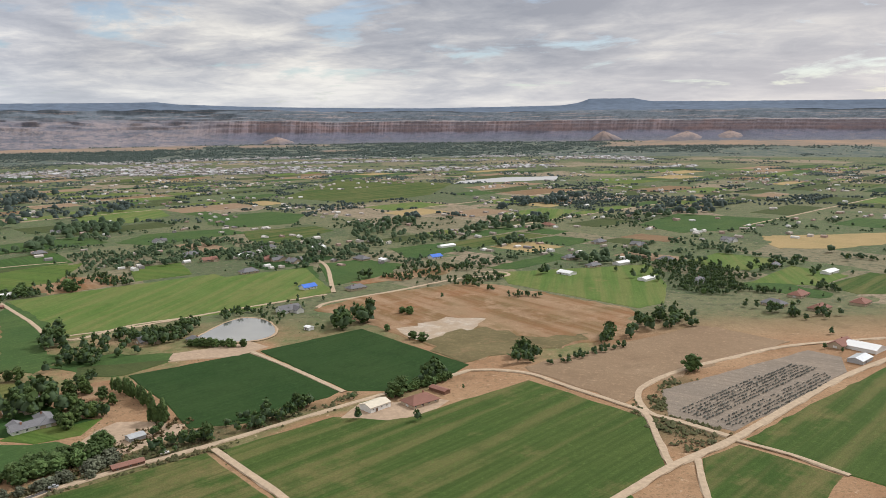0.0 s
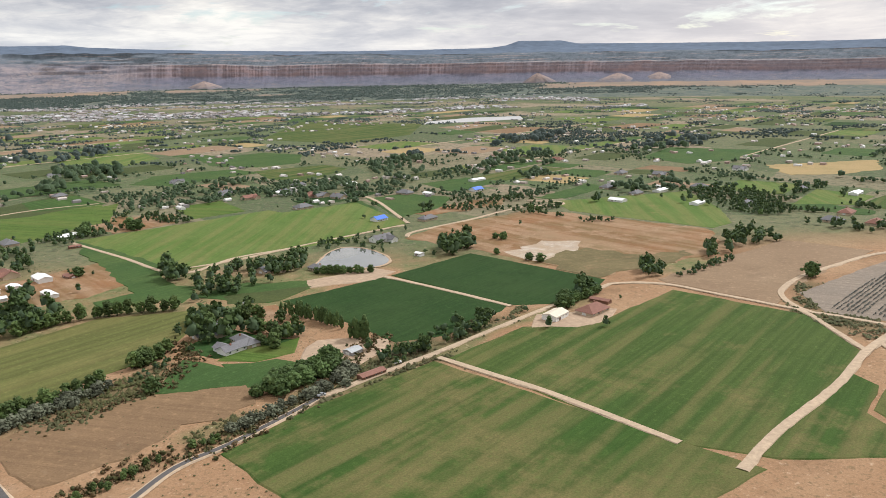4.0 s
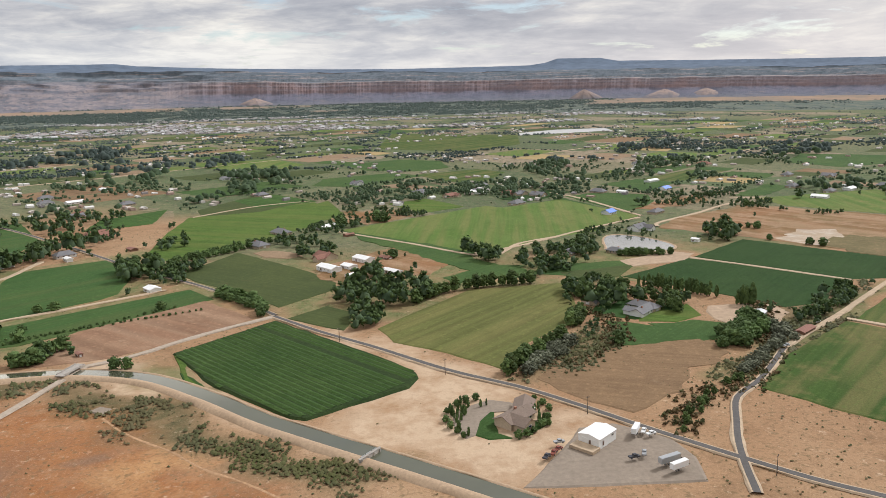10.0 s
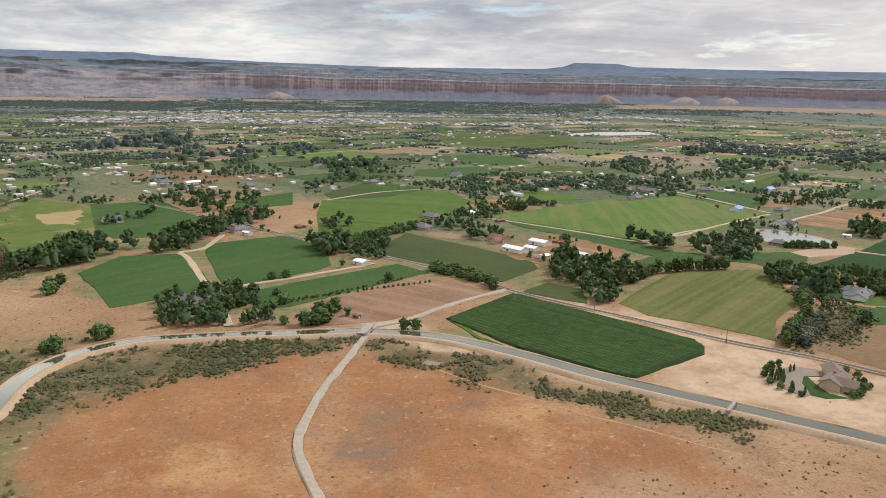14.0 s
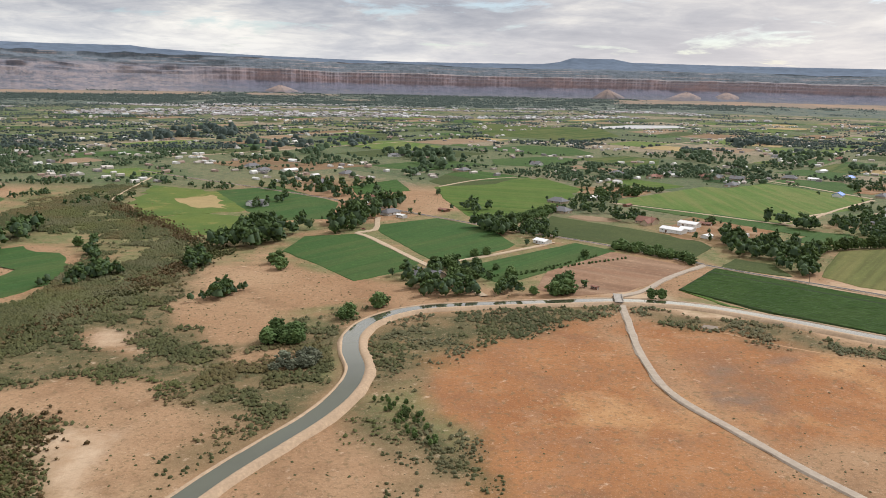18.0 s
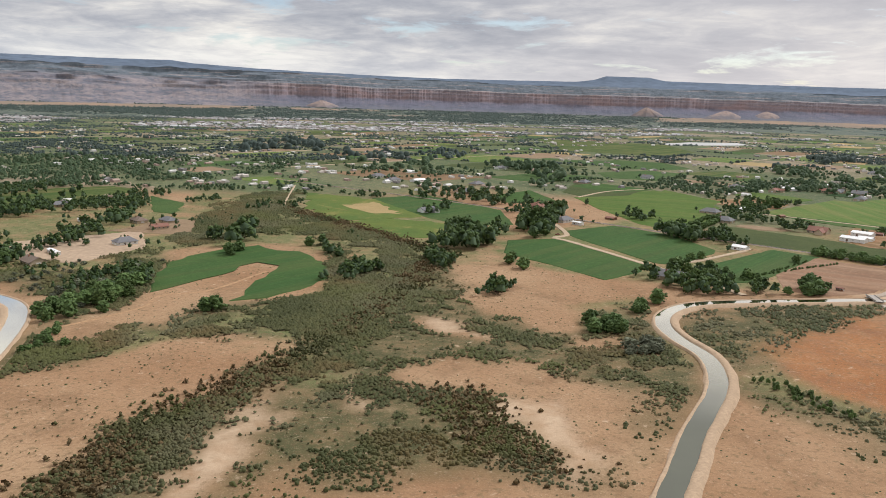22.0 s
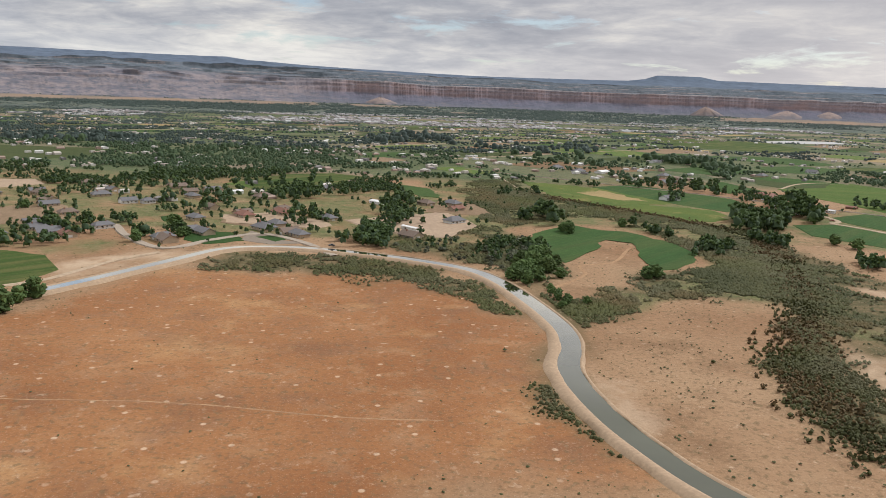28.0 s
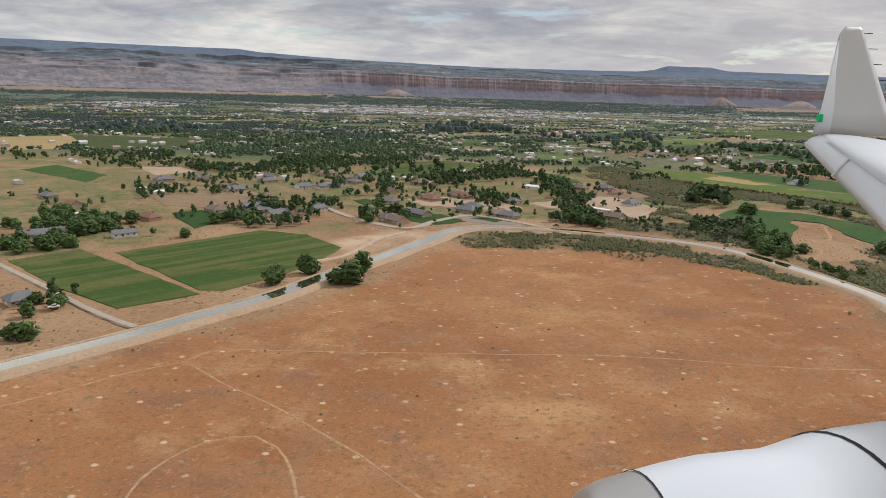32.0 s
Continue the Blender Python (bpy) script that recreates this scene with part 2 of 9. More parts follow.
MATS = {
    "field_lush": crop("field_lush", (0.056, 0.10, 0.022), (0.078, 0.112, 0.028), (0.19, 0.16, 0.064), -45, 1.5, 0.4, 0.012, 0.55, 0.55),
    "field_lush2": crop("field_lush2", (0.050, 0.098, 0.02), (0.072, 0.106, 0.026), (0.20, 0.16, 0.068), -45, 1.8, 0.4, 0.011, 0.49, 0.6),
    "field_paddock": crop("field_paddock", (0.27, 0.155, 0.095), (0.32, 0.20, 0.125), (0.42, 0.30, 0.20), 40, 5.0, 0.5, 0.04, 0.58, 0.3),
    "field_clover": crop("field_clover", (0.048, 0.102, 0.028), (0.064, 0.115, 0.032), (0.12, 0.12, 0.045), -45, 1.3, 0.3, 0.02, 0.62, 0.3),
    "field_dark": crop("field_dark", (0.028, 0.062, 0.016), (0.038, 0.072, 0.02), (0.06, 0.10, 0.035), -45, 1.2, 0.25, 0.03, 0.66),
    "field_mid": crop("field_mid", (0.056, 0.105, 0.03), (0.078, 0.122, 0.036), (0.17, 0.15, 0.065), -45, 1.3, 0.3, 0.03, 0.66),
    "field_pale": crop("field_pale", (0.10, 0.165, 0.035), (0.135, 0.185, 0.05), (0.24, 0.20, 0.08), -80, 1.4, 0.3, 0.02, 0.60, 0.4),
    "field_bright": crop("field_bright", (0.082, 0.14, 0.026), (0.108, 0.16, 0.034), (0.19, 0.18, 0.06), 24, 1.6, 0.5, 0.025, 0.66, 0.3),
    "field_olive": crop("field_olive", (0.066, 0.085, 0.030), (0.082, 0.10, 0.034), (0.13, 0.11, 0.05), 40, 1.0, 0.3, 0.03, 0.62),
    "field_mown": crop("field_mown", (0.128, 0.138, 0.042), (0.15, 0.155, 0.05), (0.23, 0.19, 0.075), -46, 2.4, 0.55, 0.03, 0.62, 0.35),
    "field_yellow": crop("field_yellow", (0.14, 0.17, 0.04), (0.085, 0.14, 0.034), (0.30, 0.24, 0.09), 20, 1.4, 0.25, 0.025, 0.55),
    "field_rows": crop("field_rows", (0.055, 0.11, 0.026), (0.07, 0.12, 0.03), (0.18, 0.15, 0.07), 50, 3.0, 0.6, 0.03, 0.60),
    "field_corn": crop("field_corn", (0.032, 0.055, 0.018), (0.04, 0.062, 0.02), (0.05, 0.07, 0.022), 50, 1.0, 0.35, 0.05, 0.70),
    "field_red": crop("field_red", (0.275, 0.142, 0.068), (0.19, 0.14, 0.065), (0.39, 0.27, 0.17), 55, 2.2, 0.3, 0.03, 0.50, 0.55),
    "field_salt": crop("field_salt", (0.46, 0.37, 0.28), (0.40, 0.30, 0.20), (0.56, 0.48, 0.39), 40, 2.0, 0.1, 0.06, 0.5),
    "field_tan": crop("field_tan", (0.265, 0.182, 0.112), (0.305, 0.215, 0.135), (0.35, 0.25, 0.16), 30, 2.0, 0.12, 0.02, 0.58),
    "field_grey": crop("field_grey", (0.26, 0.215, 0.17), (0.29, 0.235, 0.18), (0.33, 0.27, 0.2), 33, 2.2, 0.3, 0.03, 0.6),
    "field_fallow": crop("field_fallow", (0.215, 0.138, 0.078), (0.26, 0.168, 0.092), (0.30, 0.215, 0.135), 20, 1.4, 0.3, 0.03, 0.6),
    "field_straw": crop("field_straw", (0.40, 0.29, 0.14), (0.34, 0.26, 0.12), (0.45, 0.34, 0.18), 25, 2.0, 0.15, 0.03, 0.6),
    "field_weedy": crop("field_weedy", (0.15, 0.125, 0.06), (0.20, 0.16, 0.08), (0.30, 0.2, 0.11), 30, 2.0, 0.2, 0.05, 0.55),
    "field_white": plain("field_white", (0.44, 0.43, 0.42), 0.6, 0, 0.2, 0.15),
    "lawn": crop("lawn", (0.034, 0.076, 0.02), (0.048, 0.09, 0.024), (0.09, 0.12, 0.035), -45, 0.8, 0.15, 0.08, 0.7),
    "yard": plain("yard", (0.27, 0.22, 0.172), 0.95, 0, 0.8, 0.22, 0.1),
    "dirtyard": plain("dirtyard", (0.42, 0.31, 0.215), 0.95, 0, 0.5, 0.28, 0.1),
    "asphalt": plain("asphalt", (0.105, 0.096, 0.09), 0.9, 0, 1.2, 0.25),
    "dirt": plain("dirt", (0.47, 0.36, 0.25), 0.95, 0, 0.7, 0.25, 0.1),
    "gravel": plain("gravel", (0.40, 0.33, 0.26), 0.95, 0, 0.9, 0.22, 0.1),
    "track": plain("track", (0.42, 0.26, 0.145), 0.95, 0, 0.9, 0.4, 0.1),
    "bank": plain("bank", (0.43, 0.31, 0.205), 0.95, 0, 1.3, 0.26, 0.1),
}


def ground_material():
    """Dusty soil: orange or tan, with scrubby and pale stretches, and far off a patchwork of plots."""
    m, t, b = material("ground_soil", 0.97, 0.0, 0.1)
    att = t.nodes.new("ShaderNodeAttribute")
    att.attribute_name = "zones"
    ch = t.nodes.new("ShaderNodeSeparateColor")
    t.links.new(att.outputs["Color"], ch.inputs[0])
    v = place(t)
    big, mid, fine = noisy(t, v, 0.018, 5.0, 0.6), noisy(t, v, 0.11, 6.0, 0.65), noisy(t, v, 1.1, 6.0, 0.7)
    brown = noisy(t, v, 0.055, 7.0, 0.68)
    tan = mixed(t, span(t, big, 0.35, 0.65), (0.28, 0.16, 0.085), (0.355, 0.23, 0.133))
    tan = mixed(t, span(t, brown, 0.52, 0.66, 0, 0.7), tan, (0.21, 0.125, 0.068))
    orange = mixed(t, span(t, big, 0.36, 0.66), (0.272, 0.118, 0.048), (0.35, 0.17, 0.074))
    orange = mixed(t, span(t, mid, 0.5, 0.72, 0, 0.7), orange, (0.45, 0.275, 0.15))
    orange = mixed(t, span(t, brown, 0.49, 0.64, 0, 0.85), orange, (0.225, 0.108, 0.054))
    orange = mixed(t, span(t, noisy(t, v, 0.03, 6.0, 0.65), 0.54, 0.68, 0, 0.7), orange, (0.46, 0.27, 0.125))
    c = mixed(t, ch.outputs[0], tan, orange)
    c = mixed(t, maths(t, "MULTIPLY", att.outputs["Alpha"], span(t, mid, 0.62, 0.42)), c, (0.20, 0.132, 0.09))
    c = mixed(t, maths(t, "MULTIPLY", ch.outputs[2], span(t, mid, 0.3, 0.55)), c, (0.48, 0.355, 0.24))
    green = mixed(t, span(t, mid, 0.4, 0.65), (0.075, 0.075, 0.034), (0.14, 0.115, 0.056))
    c = mixed(t, maths(t, "MULTIPLY", ch.outputs[1], span(t, mid, 0.7, 0.5, 0.6, 1.0)), c, green)
    # weedy grass between the farm plots
    grow = t.nodes.new("ShaderNodeAttribute")
    grow.attribute_name = "weeds"
    weed = mixed(t, span(t, noisy(t, v, 0.2, 5.0, 0.65), 0.35, 0.65), (0.10, 0.125, 0.045), (0.20, 0.185, 0.085))
    c = mixed(t, maths(t, "MULTIPLY", grow.outputs["Fac"], span(t, noisy(t, v, 0.045, 6.0, 0.65), 0.34, 0.56)), c, weed)
    # patchwork of plots in the far valley
    warp = place(t, (0.013, 0.0075, 1), -43)
    cells = t.nodes.new("ShaderNodeTexVoronoi")
    cells.distance = "CHEBYCHEV"
    cells.inputs["Scale"].default_value = 1.0
    t.links.new(warp, cells.inputs["Vector"])
    pick = t.nodes.new("ShaderNodeSeparateColor")
    t.links.new(cells.outputs["Color"], pick.inputs[0])
    plots = ramp(t, [(0.0, (0.065, 0.105, 0.045)), (0.2, (0.115, 0.14, 0.065)), (0.36, (0.21, 0.185, 0.115)), (0.52, (0.08, 0.125, 0.05)), (0.66, (0.135, 0.15, 0.075)), (0.8, (0.30, 0.235, 0.165)), (0.92, (0.07, 0.12, 0.045))], "CONSTANT")
    t.links.new(pick.outputs[0], plots.inputs[0])
    patch = mixed(t, span(t, mid, 0.35, 0.7, 0.0, 0.6), plots.outputs[0], (0.15, 0.145, 0.085))
    patch = mixed(t, span(t, noisy(t, v, 0.16, 6.0, 0.7), 0.50, 0.60, 0.0, 0.7), patch, (0.06, 0.078, 0.045))
    patch = mixed(t, span(t, noisy(t, v, 0.23, 6.0, 0.7), 0.58, 0.66, 0.0, 0.5), patch, (0.34, 0.27, 0.19))
    far = t.nodes.new("ShaderNodeAttribute")
    far.attribute_name = "plots"
    c = mixed(t, far.outputs["Fac"], c, patch)
    # pale ant-hill rings on the orange flat, dry tufts and stones everywhere
    hills = t.nodes.new("ShaderNodeTexVoronoi")
    hills.voronoi_dimensions = "2D"
    hills.inputs["Scale"].default_value = 0.13
    t.links.new(v, hills.inputs["Vector"])
    ring = maths(t, "MULTIPLY", span(t, hills.outputs["Distance"], 0.085, 0.05), ch.outputs[0])
    some = t.nodes.new("ShaderNodeSeparateColor")
    t.links.new(hills.outputs["Color"], some.inputs[0])
    where = t.nodes.new("ShaderNodeSeparateXYZ")
    t.links.new(v, where.inputs[0])
    ring = maths(t, "MULTIPLY", maths(t, "MULTIPLY", ring, span(t, some.outputs[0], 0.5, 0.75)), span(t, where.outputs[0], -620.0, -560.0, 1.0, 0.15))
    c = mixed(t, maths(t, "MULTIPLY", ring, span(t, fine, 0.25, 0.5, 0.4, 0.85)), c, (0.60, 0.43, 0.29))
    tuft = noisy(t, v, 0.62, 3.0, 0.55)
    near = maths(t, "MULTIPLY", maths(t, "SUBTRACT", 1.0, far.outputs["Fac"]), span(t, ch.outputs[2], 0.1, 0.7, 1.0, 0.25))
    c = mixed(t, maths(t, "MULTIPLY", span(t, tuft, 0.57, 0.66, 0.0, 0.6), near), c, (0.16, 0.115, 0.06))
    c = mixed(t, maths(t, "MULTIPLY", span(t, noisy(t, v, 0.35, 5.0, 0.7), 0.60, 0.72, 0.0, 0.6), near), c, (0.56, 0.42, 0.29))
    grit = noisy(t, v, 2.6, 6.0, 0.75)
    calm = span(t, ch.outputs[2], 0.1, 0.8, 1.0, 0.25)
    c = mixed(t, maths(t, "MULTIPLY", span(t, fine, 0.50, 0.66, 0.0, 0.5), calm), c, (0.14, 0.085, 0.048))
    c = mixed(t, maths(t, "MULTIPLY", span(t, grit, 0.56, 0.70, 0.0, 0.45), calm), c, (0.60, 0.44, 0.30))
    t.links.new(c, b.inputs["Base Color"])
    bumped(t, b, fine, 0.6, 0.25)
    return m


MATS["ground"] = ground_material()


def water_material(name, deep, rough, mirror, most=0.97):
    """Murky water whose gloss takes over as it is seen at a flatter angle."""
    m, t, b = material(name, 0.3, 0.0, 0.2)
    v = place(t)
    t.links.new(mixed(t, span(t, noisy(t, v, 0.05), 0.3, 0.7), deep, tuple(c * 1.3 for c in deep)), b.inputs["Base Color"])
    gloss = node(t, "ShaderNodeBsdfGlossy", Roughness=rough)
    gloss.inputs["Color"].default_value = (0.95, 0.93, 0.86, 1)
    ripple = node(t, "ShaderNodeBump", Strength=0.006, Distance=0.1)
    t.links.new(noisy(t, v, 0.8, 3.0), ripple.inputs["Height"])
    t.links.new(ripple.outputs[0], gloss.inputs["Normal"])
    slant = t.nodes.new("ShaderNodeLayerWeight")
    mix = t.nodes.new("ShaderNodeMixShader")
    t.links.new(span(t, slant.outputs["Facing"], 0.62, 0.78, mirror, most), mix.inputs[0])
    t.links.new(b.outputs[0], mix.inputs[1])
    t.links.new(gloss.outputs[0], mix.inputs[2])
    t.links.new(mix.outputs[0], t.nodes["Material Output"].inputs["Surface"])
    return m


MATS["canal_water"] = water_material("canal_water", (0.075, 0.077, 0.052), 0.03, 0.09)
MATS["pond_water"] = water_material("pond_water", (0.16, 0.165, 0.16), 0.02, 0.2, 0.55)


def leaf_material(name, a, b_col, tip, rnd=0.35, tints=()):
    """Foliage: every clump has its own tone; tints drift from place to place."""
    m, t, b = material(name, 0.8, 0.0, 0.15)
    geo = t.nodes.new("ShaderNodeNewGeometry")
    info = t.nodes.new("ShaderNodeObjectInfo")
    c = mixed(t, geo.outputs["Random Per Island"], a, b_col)
    v = place(t)
    c = mixed(t, span(t, noisy(t, v, 0.9, 4.0), 0.52, 0.75, 0.0, 0.6), c, tip)
    for k, col in enumerate(tints):
        shift = t.nodes.new("ShaderNodeVectorMath")
        shift.inputs[1].default_value = (31.0 * k, 17.0 * k, 0)
        t.links.new(v, shift.inputs[0])
        c = mixed(t, span(t, noisy(t, shift.outputs[0], 0.028, 4.0, 0.6), 0.52, 0.64, 0.0, 0.75), c, col)
    hue = node(t, "ShaderNodeHueSaturation")
    t.links.new(span(t, info.outputs["Random"], 0, 1, 1 - rnd, 1 + rnd), hue.inputs["Value"])
    t.links.new(c, hue.inputs["Color"])
    t.links.new(hue.outputs[0], b.inputs["Base Color"])
    return m


MATS["leaf"] = leaf_material("leaf", (0.055, 0.09, 0.03), (0.09, 0.135, 0.043), (0.115, 0.165, 0.052), 0.28)
MATS["leaf_light"] = leaf_material("leaf_light", (0.05, 0.078, 0.024), (0.085, 0.122, 0.036), (0.12, 0.16, 0.05))
MATS["leaf_silver"] = leaf_material("leaf_silver", (0.085, 0.095, 0.06), (0.125, 0.132, 0.088), (0.16, 0.165, 0.115))
# distant foliage: aerial haze is painted in as a bluish tint
MATS["leaf_hazed"] = leaf_material("leaf_hazed", (0.04, 0.057, 0.05), (0.06, 0.08, 0.068), (0.078, 0.10, 0.08), 0.0)
MATS["leaf_near_far"] = leaf_material("leaf_valley", (0.036, 0.06, 0.03), (0.062, 0.092, 0.043), (0.09, 0.122, 0.052), 0.0)
MATS["sage"] = leaf_material("sage", (0.05, 0.054, 0.02), (0.09, 0.09, 0.036), (0.115, 0.11, 0.048), 0.0, ((0.12, 0.085, 0.036), (0.085, 0.09, 0.028), (0.05, 0.056, 0.022), (0.105, 0.098, 0.052)))
MATS["rust_bush"] = leaf_material("rust_bush", (0.085, 0.062, 0.03), (0.135, 0.092, 0.042), (0.12, 0.095, 0.042), 0.0)
MATS["bark"] = plain("bark", (0.13, 0.10, 0.075), 0.95, 0, 6.0, 0.35)


def rock_material():
    """Layered sandstone with blue haze mixed into its colours: mauve scree, a fluted red cliff, and dark wooded benches
    with pale ledges above.
    """
    m, t, b = material("mesa_rock_hazed", 0.97, 0.0, 0.05)
    att = t.nodes.new("ShaderNodeAttribute")
    att.attribute_name = "beds"
    ch = t.nodes.new("ShaderNodeSeparateColor")
    t.links.new(att.outputs["Color"], ch.inputs[0])
    level, west = ch.outputs[0], ch.outputs[1]
    v = place(t)
    wob = maths(t, "ADD", level, span(t, noisy(t, v, 0.006, 5.0, 0.65), 0.3, 0.7, -0.035, 0.035))
    # rock bands, paled and shifted to blue-mauve to stand in for aerial haze
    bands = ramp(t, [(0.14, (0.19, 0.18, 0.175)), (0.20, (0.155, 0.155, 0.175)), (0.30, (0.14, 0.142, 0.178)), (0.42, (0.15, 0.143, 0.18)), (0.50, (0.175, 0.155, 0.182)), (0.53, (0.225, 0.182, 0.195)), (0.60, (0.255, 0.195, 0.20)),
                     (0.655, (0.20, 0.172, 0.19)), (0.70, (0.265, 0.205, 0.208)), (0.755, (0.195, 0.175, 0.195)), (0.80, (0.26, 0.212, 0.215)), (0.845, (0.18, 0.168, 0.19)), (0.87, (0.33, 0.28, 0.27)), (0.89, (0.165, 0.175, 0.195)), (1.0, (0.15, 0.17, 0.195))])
    t.links.new(wob, bands.inputs[0])
    c = bands.outputs[0]
    # dark upright joints and stains on the cliff
    face = maths(t, "MULTIPLY", maths(t, "MULTIPLY", span(t, level, 0.49, 0.53), span(t, level, 0.90, 0.86)), span(t, west, 0.0, 0.6, 1.0, 0.0))
    joint = noisy(t, place(t, (0.05, 0.05, 0.006)), 1.0, 6.0, 0.7)
    c = mixed(t, maths(t, "MULTIPLY", face, span(t, joint, 0.48, 0.64, 0.0, 0.4)), c, (0.15, 0.12, 0.135))
    blush = noisy(t, place(t, (0.009, 0.009, 0.02)), 1.0, 4.0, 0.6)
    c = mixed(t, maths(t, "MULTIPLY", face, span(t, blush, 0.50, 0.62, 0.0, 0.55)), c, (0.29, 0.20, 0.19))
    # scree: gullies that run downhill, pale slips, junipers
    scree = span(t, level, 0.56, 0.48)
    rill = noisy(t, place(t, (0.02, 0.02, 0.03)), 1.0, 6.0, 0.7)
    c = mixed(t, maths(t, "MULTIPLY", scree, span(t, rill, 0.46, 0.60, 0.0, 0.75)), c, (0.105, 0.11, 0.138))
    c = mixed(t, maths(t, "MULTIPLY", scree, span(t, noisy(t, v, 0.014, 7.0, 0.72), 0.56, 0.66, 0.0, 0.6)), c, (0.20, 0.175, 0.175))
    # benches: dark woods and pale ledges
    top = span(t, level, 0.885, 0.90)
    ledge = noisy(t, place(t, (0.004, 0.004, 0.16)), 1.0, 5.0, 0.65)
    c = mixed(t, maths(t, "MULTIPLY", top, span(t, ledge, 0.55, 0.60, 0.0, 0.75)), c, (0.33, 0.275, 0.26))
    c = mixed(t, maths(t, "MULTIPLY", top, span(t, noisy(t, v, 0.03, 6.0, 0.75), 0.44, 0.58, 0.0, 0.7)), c, (0.085, 0.105, 0.12))
    # the west falls in pale, broken, rosy slopes
    slope = mixed(t, span(t, noisy(t, place(t, (0.008, 0.008, 0.06)), 1.0, 6.0, 0.7), 0.42, 0.58), (0.165, 0.16, 0.185), (0.275, 0.235, 0.235))
    slope = mixed(t, span(t, noisy(t, v, 0.035, 6.0, 0.75), 0.50, 0.58, 0.0, 0.7), slope, (0.115, 0.125, 0.15))
    c = mixed(t, maths(t, "MULTIPLY", west, span(t, level, 1.0, 0.86)), c, slope)
    t.links.new(c, b.inputs["Base Color"])
    bumped(t, b, noisy(t, v, 0.03, 7.0, 0.7), 0.6, 5.0)
    return m


def foothill_material():
    """The rising valley edge: gardens and orchards, with bare tan and orange flats."""
    m, t, b = material("foothill_soil", 0.97, 0.0, 0.05)
    v = place(t)
    att = t.nodes.new("ShaderNodeAttribute")
    att.attribute_name = "bare"
    green = mixed(t, span(t, noisy(t, v, 0.02, 6.0, 0.7), 0.42, 0.6), (0.085, 0.11, 0.10), (0.15, 0.16, 0.12))
    green = mixed(t, span(t, noisy(t, v, 0.045, 6.0, 0.75), 0.56, 0.64, 0.0, 0.7), green, (0.28, 0.25, 0.22))
    flat = mixed(t, span(t, noisy(t, v, 0.006, 6.0, 0.65), 0.38, 0.6), (0.31, 0.215, 0.15), (0.225, 0.18, 0.14))
    flat = mixed(t, span(t, noisy(t, v, 0.03, 6.0, 0.75), 0.55, 0.66, 0.0, 0.7), flat, (0.14, 0.145, 0.12))
    c = mixed(t, att.outputs["Fac"], green, flat)
    t.links.new(c, b.inputs["Base Color"])
    return m


def cone_material():
    """Eroded shale cones, orange above and grey below, both muted by painted haze."""
    m, t, b = material("shale_cone", 0.97, 0.0, 0.05)
    v = place(t)
    g = t.nodes.new("ShaderNodeSeparateXYZ")
    t.links.new(v, g.inputs[0])
    c = mixed(t, span(t, maths(t, "ADD", g.outputs[2], span(t, noisy(t, v, 0.03, 5.0, 0.65), 0.3, 0.7, -12, 12)), 26.0, 46.0), (0.18, 0.168, 0.18), (0.33, 0.255, 0.225))
    c = mixed(t, span(t, noisy(t, place(t, (0.08, 0.08, 0.02)), 1.0, 6.0, 0.7), 0.5, 0.64, 0.0, 0.6), c, (0.16, 0.145, 0.15))
    t.links.new(c, b.inputs["Base Color"])
    return m


MATS["cone"] = cone_material()
MATS["foothill"] = foothill_material()
MATS["rock"] = rock_material()
# the far ridge's base colour carries the blue of distance haze
MATS["ridge"] = plain("ridge_hazed", (0.135, 0.17, 0.225), 0.97, 0, 0.02, 0.3, 0.05)

# ---------------------------------------------------------------- helpers for building


def mesh_from(name, verts, faces, mat):
    me = bpy.data.meshes.new(name)
    me.from_pydata(verts, [], faces)
    me.materials.append(mat)
    me.update()
    return me


def fast_mesh(name, verts, faces, mat):
    """A mesh from arrays: n x 3 places, m x k corner numbers."""
    me = bpy.data.meshes.new(name)
    m, k = faces.shape
    me.vertices.add(len(verts))
    me.vertices.foreach_set("co", np.ascontiguousarray(verts, np.float32).ravel())
    me.loops.add(m * k)
    me.loops.foreach_set("vertex_index", np.ascontiguousarray(faces, np.int32).ravel())
    me.polygons.add(m)
    me.polygons.foreach_set("loop_start", np.arange(0, m * k, k, dtype=np.int32))
    me.update(calc_edges=True)
    me.materials.append(mat)
    return me


def part(name, bm, mat, parent=None, label=""):
    me = bpy.data.meshes.new(name)
    bm.to_mesh(me)
    bm.free()
    me.materials.append(mat)
    ob = new(name, me)
    ob.parent = parent
    if label:
        tagged(ob, label)
    return ob


def smooth_line(pts, step=3.0):
    """A rounded line through the points, at even steps."""
    p = [Vector((x, y)) for x, y in pts]
    p = [p[0] * 2 - p[1]] + p + [p[-1] * 2 - p[-2]]
    out = []
    for i in range(1, len(p) - 2):
        a, b, c, d = p[i - 1:i + 3]
        n = max(1, int((c - b).length / step))
        for k in range(n):
            t = k / n
            out.append(0.5 * ((2 * b) + (c - a) * t + (2 * a - 5 * b + 4 * c - d) * t * t + (3 * b - a - 3 * c + d) * t ** 3))
    out.append(p[-2])
    return out


def sides(line):
    out = []
    for i, p in enumerate(line):
        d = (line[min(i + 1, len(line) - 1)] - line[max(i - 1, 0)]).normalized()
        out.append(Vector((-d.y, d.x)))
    return out


